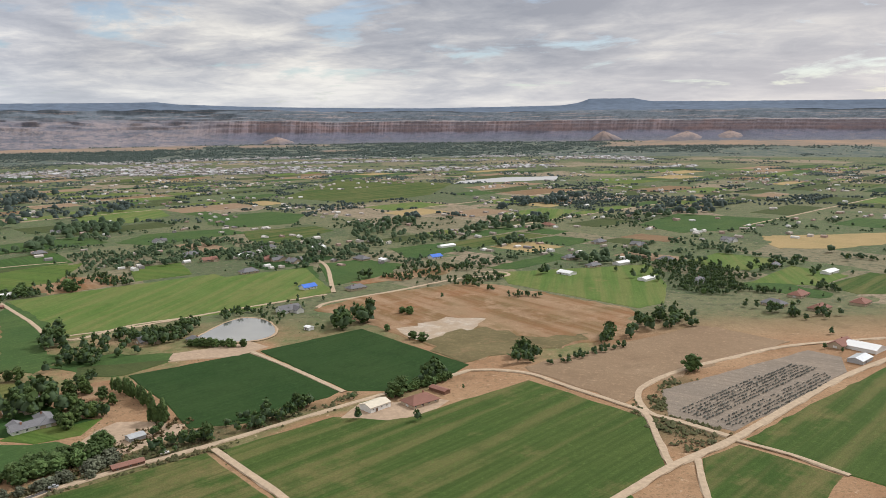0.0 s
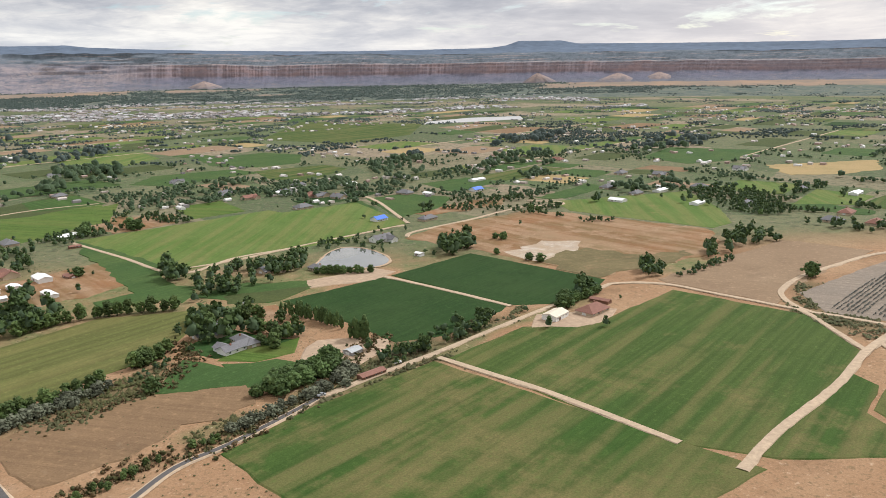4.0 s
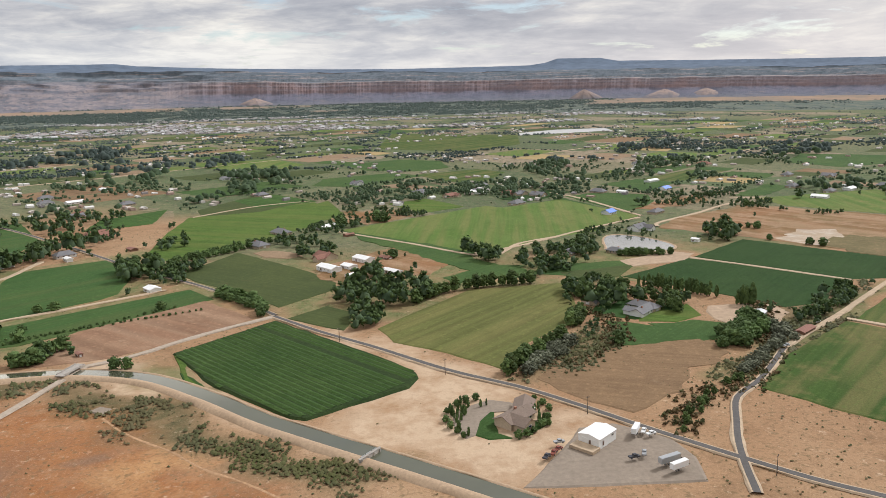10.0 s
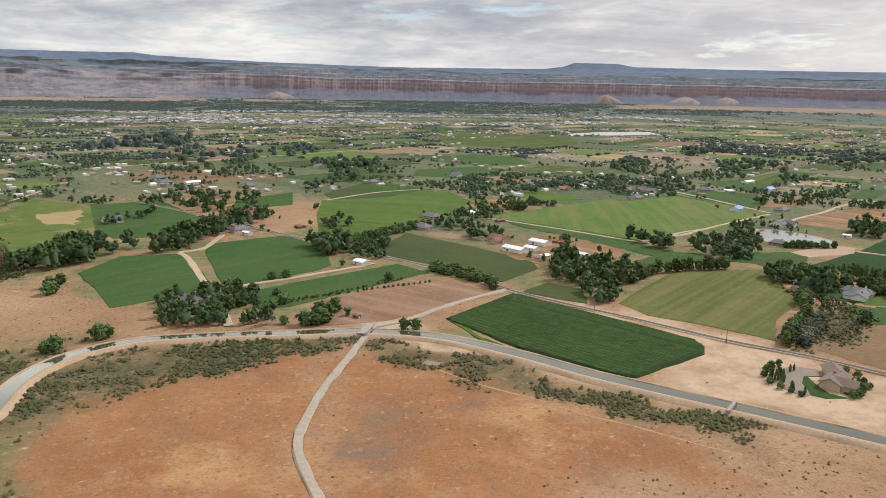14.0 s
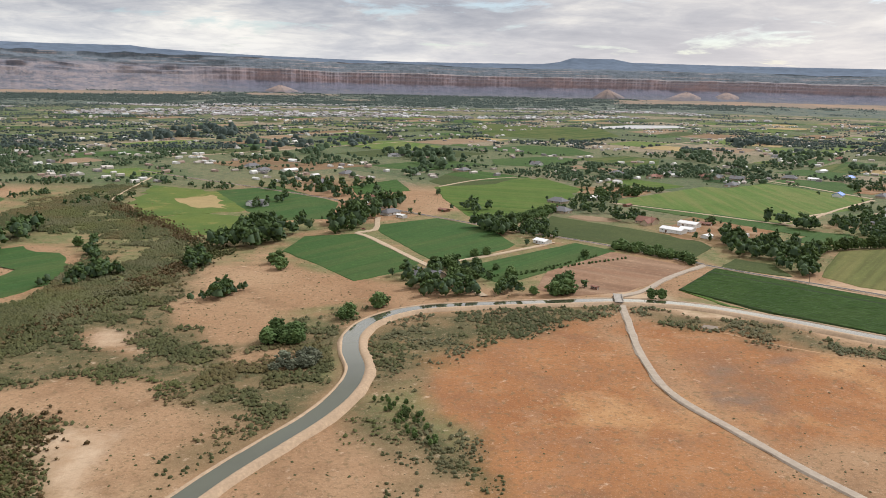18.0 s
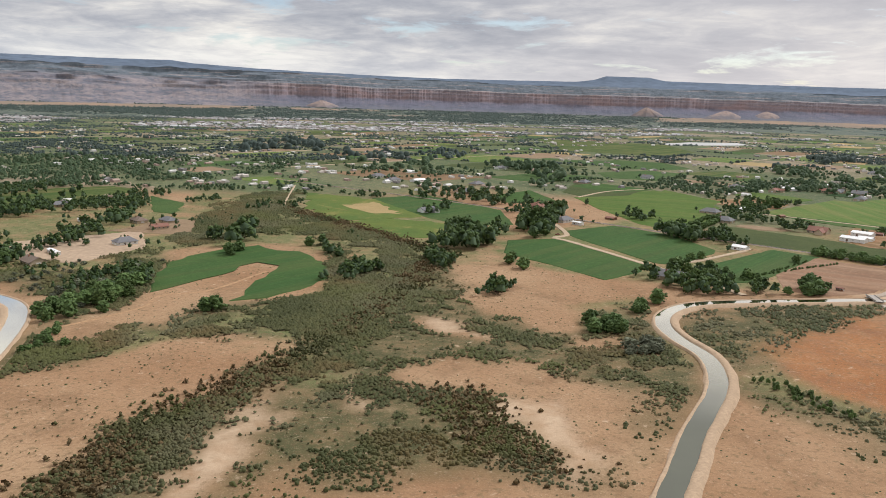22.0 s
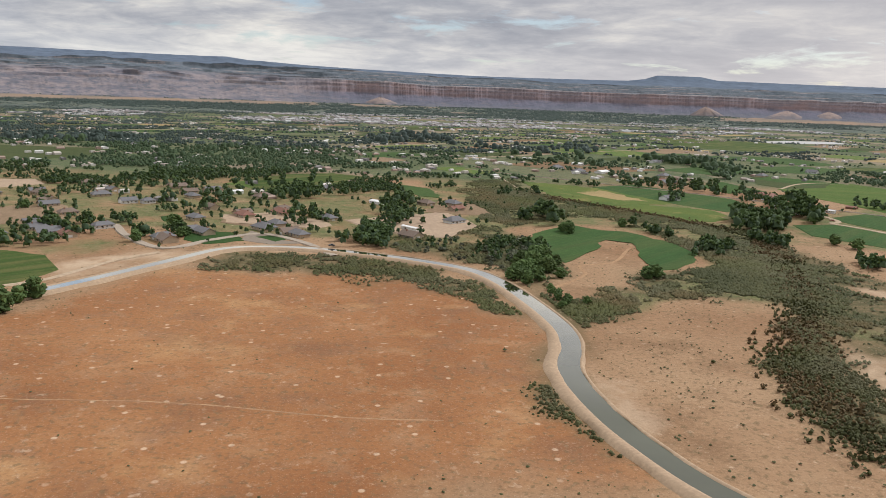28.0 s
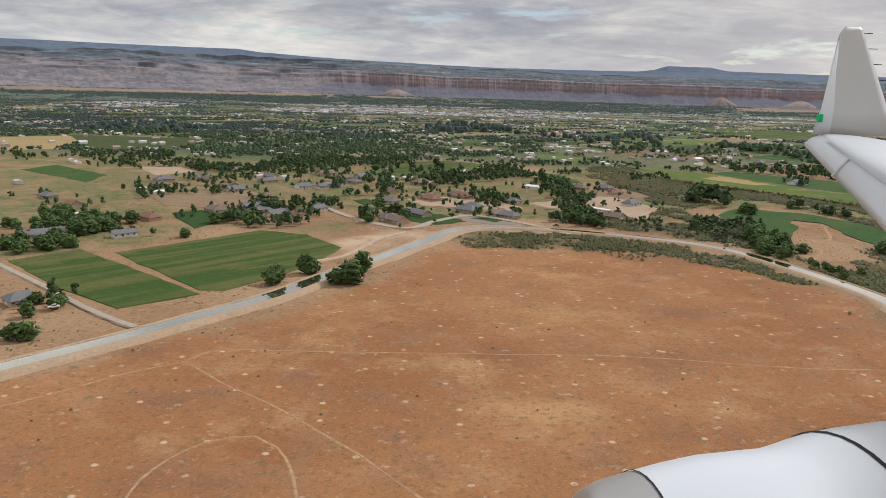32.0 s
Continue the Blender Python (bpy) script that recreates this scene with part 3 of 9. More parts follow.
def ribbon(name, line, profile, mat, ragged=0.0, wide=None):
    """A strip along a line with a cross-section of (offset, height) points."""
    verts, faces, n = [], [], len(profile)
    for i, (p, s) in enumerate(zip(line, sides(line))):
        for k, (o, z) in enumerate(profile):
            edge = ragged * noise.noise((p.x * 0.15, p.y * 0.15, k * 7.0)) if k in (0, n - 1) else 0.0
            q = p + s * (o + (edge if o > 0 else -edge)) * (wide(p) if wide else 1.0)
            verts.append((q.x, q.y, z))
    for i in range(len(line) - 1):
        for k in range(n - 1):
            faces.append((i * n + k, (i + 1) * n + k, (i + 1) * n + k + 1, i * n + k + 1))
    ob = new(name, mesh_from(name, verts, faces, mat))
    for f in ob.data.polygons:
        f.use_smooth = True
    return ob


def inside(poly, x, y):
    """For arrays x, y: which points lie in the polygon, and how far from its edge they are."""
    hit, far = np.zeros(len(x), bool), np.full(len(x), 1e9)
    for (ax, ay), (bx, by) in zip(poly, poly[1:] + poly[:1]):
        cross = ((ay > y) != (by > y)) & (x < (bx - ax) * (y - ay) / ((by - ay) if by != ay else 1e-9) + ax)
        hit ^= cross
        l2 = (bx - ax) ** 2 + (by - ay) ** 2 + 1e-9
        u = np.clip(((x - ax) * (bx - ax) + (y - ay) * (by - ay)) / l2, 0, 1)
        far = np.minimum(far, np.hypot(x - ax - u * (bx - ax), y - ay - u * (by - ay)))
    return hit, far


def value_noise(x, y, size, seed):
    """Smooth noise from 0 to 1 on arrays."""
    g = np.random.default_rng(seed).random((64, 64))
    u, v = x / size, y / size
    i, j = np.floor(u).astype(int), np.floor(v).astype(int)
    a, b = u - i, v - j
    a, b = a * a * (3 - 2 * a), b * b * (3 - 2 * b)
    f = lambda p, q: g[p % 64, q % 64]
    return (f(i, j) * (1 - a) + f(i + 1, j) * a) * (1 - b) + (f(i, j + 1) * (1 - a) + f(i + 1, j + 1) * a) * b


FIELDS, ROADS, ZONES, WASHES = [], [], [], []
GROVES, TREE_ROWS, LONE_TREES, HOUSES = [], [], [], []
FIELDS.append(("grass_big", "field_lush", "", [(-68.4, 219.6), (-38.5, 245.3), (-13.7, 243.3), (31.0, 279.7), (64.5, 241.1), (60.9, 204.1), (43.5, 186.6), (0.3, 144.0), (-19.5, 154.6)]))
FIELDS.append(("grass_lane", "field_lush2", "", [(-130.5, 166.1), (-109.1, 190.1), (-73.2, 217.8), (-28.4, 165.6), (-5.6, 140.0), (-68.9, 103.8), (-103.6, 131.2)]))
FIELDS.append(("alfalfa_w", "field_dark", "", [(-126.8, 292.8), (-86.2, 321.3), (-39.5, 271.6), (-43.3, 264.6), (-57.6, 254.5), (-66.2, 241.5), (-84.6, 237.4), (-100.7, 262.0)]))
FIELDS.append(("alfalfa_e", "field_dark", "", [(-81.5, 324.4), (-41.0, 358.9), (8.6, 300.5), (-0.7, 284.6), (-19.1, 270.1), (-37.2, 271.5)]))
FIELDS.append(("hay_north", "field_pale", "", [(-254, 433), (-156, 507), (-90, 435), (-106.0, 400.0), (-134.7, 385.9), (-180.0, 351.0)]))
FIELDS.append(("hay_strip", "field_mid", "", [(-136, 496), (-94, 532), (-79, 475), (-95, 442), (-112, 448)]))
FIELDS.append(("lawn_mid", "field_mid", "", [(-90, 540), (-58, 557), (-30, 531), (-39, 497), (-67, 465), (-74, 473)]))
FIELDS.append(("bare_red", "field_red", "", [(-70, 400), (-48, 430), (11, 466), (35, 455), (98.1, 388.8), (84.5, 353.4), (66.9, 329.3), (36.7, 320.5), (9.2, 305.8), (-27.0, 355.0)]))
FIELDS.append(("bare_salt", "field_salt", "", [(-23.2, 359.9), (0.1, 378.4), (20.5, 372.5), (7.8, 340.1), (-5.2, 334.3), (-17.0, 343.5)]))
FIELDS.append(("bare_tan", "field_tan", "", [(30.4, 295.6), (77.4, 326.9), (122.1, 356.3), (150.3, 325.5), (73.4, 273.2), (68.6, 262.5), (61.5, 254.8)]))
FIELDS.append(("nursery", "field_grey", "", [(78.3, 266.8), (152.9, 312.5), (161.6, 302.4), (154.2, 283.8), (90.3, 228.6), (73.8, 242.2)]))
FIELDS.append(("hay_east", "field_pale", "", [(36, 497), (141, 517), (132, 448), (118, 404), (101.4, 392.3), (39, 460)]))
FIELDS.append(("hay_east_far", "field_mid", "", [(28, 514), (84, 570), (92, 551), (50, 508)]))
FIELDS.append(("grass_far_e", "field_lush", "", [(91.8, 222.4), (172.1, 288.5), (177.3, 226.1), (127.4, 177.7), (109.8, 197.8)]))
FIELDS.append(("grass_low_e", "field_lush2", "", [(74.1, 208.5), (87.8, 217.5), (107.5, 196.5), (91.4, 178.9), (67.1, 184.3)]))
FIELDS.append(("hay_e1", "field_mid", "", [(178, 452), (198, 459), (218, 418), (205, 408), (177, 433)]))
FIELDS.append(("hay_e2", "field_lush", "", [(223, 441), (270, 477), (282, 461), (255, 415), (230, 417)]))
FIELDS.append(("hay_e3", "field_pale", "", [(184, 452), (232, 504), (251, 468), (220, 441)]))
FIELDS.append(("hay_e4", "field_mid", "", [(185, 724), (249, 810), (331, 749), (272, 685), (206, 667)]))
FIELDS.append(("hay_e5", "field_straw", "", [(268, 639), (377, 647), (343, 587), (295, 570), (255, 574)]))
FIELDS.append(("corn", "field_corn", "crop", [(-299.0, 219.6), (-270.7, 250.4), (-229.7, 201.0), (-223.7, 192.0), (-223.2, 187.7), (-226.3, 180.7), (-252.7, 163.2), (-256.8, 165.0), (-279.9, 189.5)]))
FIELDS.append(("mown", "field_mown", "", [(-233.6, 236.1), (-222.1, 250.9), (-195.6, 282.0), (-152.9, 286.9), (-161.3, 242.0), (-170.6, 228.4), (-185.8, 213.2), (-197.5, 191.3), (-211.9, 207.9), (-228.4, 220.7)]))
FIELDS.append(("stubble_sq", "field_olive", "", [(-324.7, 334.2), (-305.5, 378.6), (-266.1, 329.4), (-251.6, 306.5), (-252.3, 293.3), (-271.9, 269.6), (-289.1, 293.3), (-314.0, 318.6)]))
FIELDS.append(("stubble_tri", "field_olive", "", [(-266.5, 253.7), (-253.3, 268.0), (-242.2, 256.6), (-245.8, 236.4)]))
FIELDS.append(("fallow", "field_fallow", "", [(-189.8, 183.4), (-176.8, 194.9), (-157.9, 203.1), (-124.8, 210.9), (-127.0, 195.0), (-154.1, 167.1), (-168.8, 155.7), (-180.6, 165.6)]))
FIELDS.append(("meadow_house", "field_mid", "", [(-153.2, 232.2), (-138.0, 222.6), (-119.1, 218.7), (-126.2, 209.4), (-146.5, 205.7), (-156.9, 207.2)]))
FIELDS.append(("paddock", "field_paddock", "", [(-351.0, 223.8), (-338.9, 252.7), (-303.5, 284.4), (-279.7, 255.6), (-291.0, 243.3), (-318.2, 219.7), (-339.4, 214.4)]))
FIELDS.append(("strip_green", "field_clover", "", [(-375.9, 255.9), (-313.5, 303.8), (-300.0, 286.1), (-336.8, 252.5), (-354.4, 237.2), (-363.6, 235.3)]))
FIELDS.append(("square_green", "field_clover", "", [(-405, 352), (-386.0, 363.9), (-370.7, 372.6), (-347.9, 343.4), (-343.0, 302.4), (-347.2, 294.1), (-376.1, 267.8), (-383.9, 272.0), (-403, 333)]))
FIELDS.append(("west_green", "field_clover", "", [(-446, 292), (-439, 324), (-411, 329), (-387.9, 271.0), (-396.3, 254.2), (-416, 239), (-432, 269)]))
FIELDS.append(("light_hay", "field_bright", "", [(-358, 437), (-359, 503), (-279, 557), (-266, 516), (-270, 457), (-316.0, 379.5), (-344.2, 363.2), (-353.2, 379.2)]))
FIELDS.append(("vineyard", "field_rows", "", [(-418, 507), (-384, 545), (-378, 484), (-414, 463)]))
FIELDS.append(("clover", "field_olive", "", [(-360, 537), (-324, 622), (-283, 564), (-313, 519), (-351, 505)]))
FIELDS.append(("long_hay", "field_pale", "", [(-243, 424), (-170, 481), (-98, 525), (-67, 444), (-129.7, 390.6), (-184.1, 353.4)]))
FIELDS.append(("riverside_a", "field_yellow", "", [(-549, 431), (-552, 509), (-496, 471), (-477, 398), (-509, 388), (-525, 379)]))
FIELDS.append(("riverside_b", "field_yellow", "", [(-522, 371), (-505, 394), (-466, 375), (-460, 358), (-476, 329), (-496, 327)]))
FIELDS.append(("riverside_c", "field_clover", "", [(-507, 481), (-469, 505), (-426, 430), (-428, 372), (-456, 367), (-476, 398)]))
FIELDS.append(("straw_patch", "field_straw", "", [(-527, 445), (-504, 460), (-489, 408), (-508, 411)]))
FIELDS.append(("alfalfa_far_w", "field_lush", "", [(-851, 162), (-837, 180), (-786, 127), (-802, 113), (-822, 130)]))
FIELDS.append(("hay_far_w", "field_lush", "", [(-824, 176), (-786, 219), (-768, 212), (-754, 190), (-761, 161), (-780, 131), (-787, 131)]))
FIELDS.append(("hay_town", "field_pale", "", [(-758, 445), (-727, 501), (-674, 488), (-703, 422), (-728, 417)]))
FIELDS.append(("dry_west", "field_straw", "", [(-1120, 664), (-1038, 728), (-1004, 557), (-1051, 530)]))
FIELDS.append(("grass_small_w", "field_mid", "", [(-961, 407), (-954, 438), (-904, 388), (-903, 354)]))
FIELDS.append(("far_green_a", "field_lush", "", [(-228, 1077), (-197, 1438), (14, 1292), (-21, 1084), (-106, 977)]))
FIELDS.append(("far_green_b", "field_mid", "", [(-268, 846), (-203, 893), (-157, 858), (-155, 781), (-195, 755), (-242, 779)]))
FIELDS.append(("far_green_c", "field_pale", "", [(-461, 931), (-356, 948), (-314, 869), (-334, 804), (-398, 828)]))
FIELDS.append(("far_green_d", "field_lush", "", [(-192, 722), (-128, 755), (-106, 719), (-145, 630), (-172, 665)]))
FIELDS.append(("far_green_e", "field_mid", "", [(-288, 661), (-280, 713), (-215, 745), (-185, 713), (-229, 671), (-248, 640)]))
FIELDS.append(("far_green_f", "field_pale", "", [(61, 838), (114, 888), (149, 859), (112, 779), (78, 784)]))
FIELDS.append(("far_green_g", "field_mid", "", [(-44, 604), (-4, 630), (19, 598), (-24, 550)]))
FIELDS.append(("dirt_far", "field_red", "", [(-262, 466), (-262, 506), (-213, 502), (-211, 474), (-237, 448)]))
FIELDS.append(("hay_slope", "field_bright", "", [(-224, 534), (-195, 554), (-172, 509), (-201, 486)]))
FIELDS.append(("vine_far", "field_rows", "", [(-343, 580), (-314, 609), (-278, 562), (-318, 536)]))
FIELDS.append(("hay_farw", "field_bright", "", [(-300, 506), (-269, 561), (-253, 487), (-276, 463)]))
ROADS.append(("road_paved", "asphalt", 1.7, [(-133.7, 108.8), (-144.2, 117.6), (-157.4, 131.9), (-170.7, 147.2), (-182.0, 161.3), (-195.2, 176.0), (-213.6, 192.0), (-235.3, 216.3), (-254.4, 236.0), (-272.0, 256.8)]))
ROADS.append(("road_paved_north", "asphalt", 1.7, [(-271.9, 258.3), (-303.6, 301.9), (-351.3, 352.3), (-402.8, 411.9), (-463.5, 478.3), (-543.6, 556.3), (-587.4, 601.9)]))
ROADS.append(("road_wind", "asphalt", 1.5, [(-158.4, 114.0), (-155.2, 125.5), (-151.5, 136.4), (-146.7, 147.3), (-140.1, 160.6), (-129.8, 170.0), (-119.9, 181.0), (-108.4, 195.0)]))
ROADS.append(("road_wind_dirt", "dirt", 2.0, [(-108.4, 195.0), (-92.0, 209.3), (-71.3, 225.5), (-49.4, 244.5), (-27.4, 263.3), (9.0, 292.8)]))
ROADS.append(("lane_farm", "dirt", 2.2, [(-71.6, 220.6), (-56.6, 203.5), (-43.0, 187.8), (-19.5, 154.6)]))
ROADS.append(("lane_alfalfa", "dirt", 2.0, [(-85.1, 322.9), (-59.1, 294.4), (-38.2, 269.7)]))
ROADS.append(("track_east", "dirt", 2.0, [(9.0, 292.8), (21.1, 292.5), (32.9, 287.0), (43.9, 273.3), (60.4, 253.2), (66.2, 244.0), (64.5, 221.7), (63.0, 203.7)]))
ROADS.append(("track_south", "dirt", 2.6, [(-11.1, 140.2), (-4.1, 146.8), (8.7, 158.2), (37.9, 180.5), (63.0, 203.7), (88.0, 222.5), (117.3, 249.1), (152.6, 279.8), (189.9, 306.4)]))
ROADS.append(("track_nursery", "dirt", 2.2, [(86.9, 224.3), (75.1, 237.2), (67.3, 246.0), (70.4, 267.2), (90.4, 287.6), (118.9, 304.6), (148.9, 319.4), (195.4, 329.2)]))
ROADS.append(("track_far_e", "dirt", 1.6, [(88.2, 220.8), (99.8, 210.2), (109.8, 196.4)]))
ROADS.append(("track_side", "dirt", 1.8, [(72.1, 208.6), (68.9, 195.1), (66.6, 182.6)]))
ROADS.append(("track_hay", "dirt", 2.0, [(-255.6, 427.6), (-216.6, 385.3), (-179.8, 346.2), (-158.3, 371.5), (-133.6, 387.0)]))
ROADS.append(("drive_blue", "dirt", 2.4, [(-96.9, 562.0), (-83.4, 528.3), (-72.1, 472.3), (-66.4, 442.1)]))
ROADS.append(("drive_red", "dirt", 2.2, [(-70.2, 404.0), (-64.4, 417.0), (-29.8, 444.1), (11.4, 480.0), (36.9, 481.6), (39.8, 494.8), (19.6, 502.5)]))
ROADS.append(("road_bridge", "gravel", 2.2, [(-271.9, 257.4), (-295.3, 237.7), (-312.6, 219.2), (-326.2, 210.9)]))
ROADS.append(("road_farm_w", "dirt", 2.6, [(-371.0, 214.8), (-380.3, 245.1), (-392.7, 278.0), (-408.1, 319.4), (-414.2, 331.6), (-405.3, 340.8), (-403.3, 375.4)]))
ROADS.append(("lane_strip", "dirt", 1.8, [(-383.0, 256.5), (-376.8, 266.4), (-353.8, 282.0), (-323.4, 304.6)]))
ROADS.append(("track_desert", "track", 0.22, [(-804.5, 51.8), (-794.0, 60.7), (-785.5, 69.9), (-776.0, 77.2), (-773.0, 82.9), (-764.0, 83.9), (-746.5, 82.9), (-711.2, 82.3), (-681.5, 80.8), (-652.6, 75.3), (-634.4, 74.0)]))
ROADS.append(("track_desert_b", "track", 0.22, [(-775.8, 76.2), (-765.6, 64.5), (-757.2, 56.8), (-747.3, 45.6), (-739.8, 36.9), (-734.7, 29.3), (-730.2, 23.2)]))
ROADS.append(("track_loop", "track", 0.25, [(-770.1, 23.6), (-769.9, 29.5), (-767.6, 36.0), (-763.2, 41.6), (-756.7, 43.5), (-752.7, 39.7), (-749.6, 32.6), (-747.6, 23.4)]))
ROADS.append(("road_gravel_w", "gravel", 1.7, [(-856.9, 162.6), (-827.0, 131.8), (-809.4, 112.7), (-797.6, 101.7), (-792.5, 97.6)]))
ROADS.append(("track_knoll", "track", 1.1, [(-595.4, 176.3), (-584.8, 188.5), (-577.8, 200.2), (-577.1, 212.6), (-566.0, 217.8), (-560.7, 222.7), (-546.9, 251.4)]))
ROADS.append(("drive_west", "dirt", 0.9, [(-566.7, 552.3), (-562.2, 446.0), (-555.6, 424.6)]))
ROADS.append(("road_suburb", "gravel", 3.0, [(-667.3, 220.7), (-681.2, 245.0), (-701.2, 262.9), (-717.8, 247.8), (-731.6, 228.4), (-752.4, 250.9), (-767.0, 277.9)]))
ROADS.append(("far_lane", "dirt", 1.8, [(-283.0, 563.6), (-321.5, 543.6), (-356.8, 502.9)]))
ROADS.append(("far_lane_b", "dirt", 1.8, [(-184.5, 351.9), (-158.1, 367.0), (-119.4, 399.2), (-69.9, 437.2)]))
ZONES.append(("orange", [(-396.7, 185.2), (-367.3, 194.0), (-334.4, 191.1), (-342.1, 171.9), (-348.0, 147.5), (-345.6, 115.6), (-384.0, 119.2), (-412, 174)]))
ZONES.append(("orange", [(-325.4, 183.2), (-303.0, 176.8), (-280.7, 149.6), (-264.1, 128.1), (-252.5, 105.3), (-337.5, 113.2), (-340.1, 140.8), (-334.0, 167.2)]))
ZONES.append(("orange", [(-402, 130), (-401, 159), (-379.1, 176.3), (-335.7, 179.2), (-343.8, 143.6), (-343.7, 123.0), (-333.4, 98.1), (-340.3, 68.7), (-392.3, 73.1), (-400, 103)]))
ZONES.append(("orange", [(-331.1, 173.8), (-307.8, 162.7), (-287.7, 152.5), (-261.2, 127.3), (-285.3, 94.5), (-327.7, 97.7), (-340.1, 125.9)]))
ZONES.append(("orange", [(-712, 184), (-654, 188), (-619, 164), (-612, 134), (-614, 104), (-611, 83), (-604, 54), (-638, 54)]))
ZONES.append(("orange", [(-813, 61), (-774, 94), (-735, 156), (-711, 196), (-685, 193), (-630, 178), (-618, 148), (-628, 103), (-628, 61), (-668, 9), (-785, 11)]))
ZONES.append(("scrub", [(-411, 168), (-402, 191), (-359.2, 202.4), (-333.6, 199.4), (-343.4, 187.9), (-379.6, 169.0), (-400, 143), (-408, 130), (-412, 148)]))
ZONES.append(("scrub", [(-419, 127), (-407, 127), (-402, 113), (-394.4, 100.5), (-386.5, 83.7), (-407, 85)]))
ZONES.append(("scrub", [(-323.1, 192.5), (-303.1, 188.3), (-278.8, 166.2), (-253.0, 146.4), (-227.9, 127.6), (-245.4, 126.4), (-256.6, 132.5), (-277.0, 156.4), (-303.0, 179.0)]))
ZONES.append(("scrub", [(-323.9, 197.2), (-302.9, 184.5), (-281.5, 166.1), (-263.7, 151.8), (-241.0, 133.6), (-246.5, 131.4), (-275.2, 147.6), (-294.6, 164.4), (-315.9, 180.6)]))
ZONES.append(("weeds", [(-620, 497), (-570, 473), (-538, 397), (-500, 327), (-472, 290), (-473, 261), (-496, 244), (-512, 237)]))
ZONES.append(("scrub", [(-711, 216), (-675, 223), (-635, 204), (-613, 177), (-611, 153), (-619, 170), (-657, 199), (-703, 200)]))
ZONES.append(("weeds", [(-601, 399), (-600, 498), (-580, 558), (-570, 504), (-563, 423), (-556, 367), (-531, 336), (-497, 292), (-487, 233), (-511, 182), (-534, 156), (-542, 180), (-567, 161), (-586, 154), (-556, 190), (-530, 212), (-520, 263), (-547, 316), (-590, 296)]))
ZONES.append(("scrub", [(-710, 230), (-669, 222), (-631, 203), (-608, 171), (-622, 175), (-657, 186), (-683, 203), (-709, 199)]))
ZONES.append(("pale", [(-210.5, 174.9), (-188.8, 164.9), (-182.6, 157.4), (-190.8, 137.8), (-210.9, 135.0), (-236.3, 143.1), (-248.8, 155.9), (-222.7, 176.4)]))
ZONES.append(("pale", [(-240.2, 178.6), (-223.6, 191.0), (-197.5, 167.9), (-170.2, 143.4), (-165.5, 136.0), (-199.0, 139.2), (-223.2, 164.5)]))
ZONES.append(("pale", [(-334.4, 219.3), (-301.7, 214.9), (-283.1, 184.0), (-252.2, 159.4), (-286.5, 180.6), (-327.2, 204.1)]))
ZONES.append(("pale", [(-602, 103), (-603, 71), (-597, 64), (-598, 83)]))
GROVES.append(("round", 10, 7.7, [(-195.1, 357.9), (-191.6, 370.2), (-173.3, 339.3), (-176.1, 323.6)]))
GROVES.append(("round", 12, 5.9, [(-168.5, 323.2), (-153.1, 333.6), (-141.4, 312.0), (-156.5, 303.6)]))
GROVES.append(("round", 10, 5.7, [(-158.7, 355.7), (-134.5, 360.4), (-121.4, 345.7), (-128.1, 334.9), (-146.4, 323.7)]))
GROVES.append(("silver", 6, 3.5, [(-147.1, 288.9), (-141.2, 295.6), (-135.1, 287.0), (-139.8, 278.1)]))
TREE_ROWS.append(("poplar", 14, 5.3, [(-122.5, 274.8), (-104.2, 256.5)]))
TREE_ROWS.append(("poplar", 5, 7.9, [(-97.5, 242.8), (-92.9, 242.6)]))
GROVES.append(("round", 5, 5.3, [(-127.3, 249.6), (-121.0, 257.3), (-116.5, 249.1), (-125.1, 246.9)]))
GROVES.append(("light", 14, 7.4, [(-153.9, 250.1), (-160.4, 276.5), (-153.9, 276.2), (-134.7, 257.8), (-126.9, 242.0), (-140.7, 249.6)]))
GROVES.append(("round", 16, 4.6, [(-72.9, 238.9), (-67.6, 247.1), (-47.1, 262.4), (-44.1, 256.7), (-54.9, 241.5), (-68.2, 234.9)]))
GROVES.append(("round", 5, 5.0, [(-81.6, 224.7), (-76.0, 230.6), (-72.4, 224.4), (-78.7, 222.1)]))
GROVES.append(("round", 16, 5.2, [(-123.2, 200.9), (-121.8, 211.7), (-111.1, 217.1), (-106.1, 225.2), (-101.6, 218.8), (-109.8, 207.5), (-118.9, 197.3)]))
GROVES.append(("silver", 8, 3.4, [(-104.8, 203.8), (-101.6, 218.8), (-97.0, 212.7), (-101.5, 200.2)]))
GROVES.append(("round", 14, 7.9, [(-58.5, 351.8), (-54.2, 376.1), (-39.5, 386.9), (-37.3, 364.0), (-50.9, 351.4)]))
LONE_TREES.append(("round", 4.5, [(-18.9, 386.7), (-22.9, 389.4), (-28.4, 355.1), (-10.8, 335.6), (-15.6, 339.6)]))
TREE_ROWS.append(("round", 11, 3.8, [(-14.5, 269.8), (1.3, 283.1)]))
LONE_TREES.append(("round", 5.6, [(-18.7, 264.1), (-17.0, 270.0)]))
GROVES.append(("round", 8, 6.4, [(25.3, 301.9), (31.5, 317.4), (40.1, 308.8), (36.3, 297.5)]))
LONE_TREES.append(("round", 4.4, [(14, 466), (18, 465), (76, 514), (112, 494), (140, 436), (146, 423)]))
LONE_TREES.append(("round", 7.0, [(66, 491), (63, 487), (118, 471), (231, 471), (283, 553), (277, 518), (96.1, 288.1), (238, 480)]))
TREE_ROWS.append(("poplar", 11, 6.1, [(44, 551), (80, 568)]))
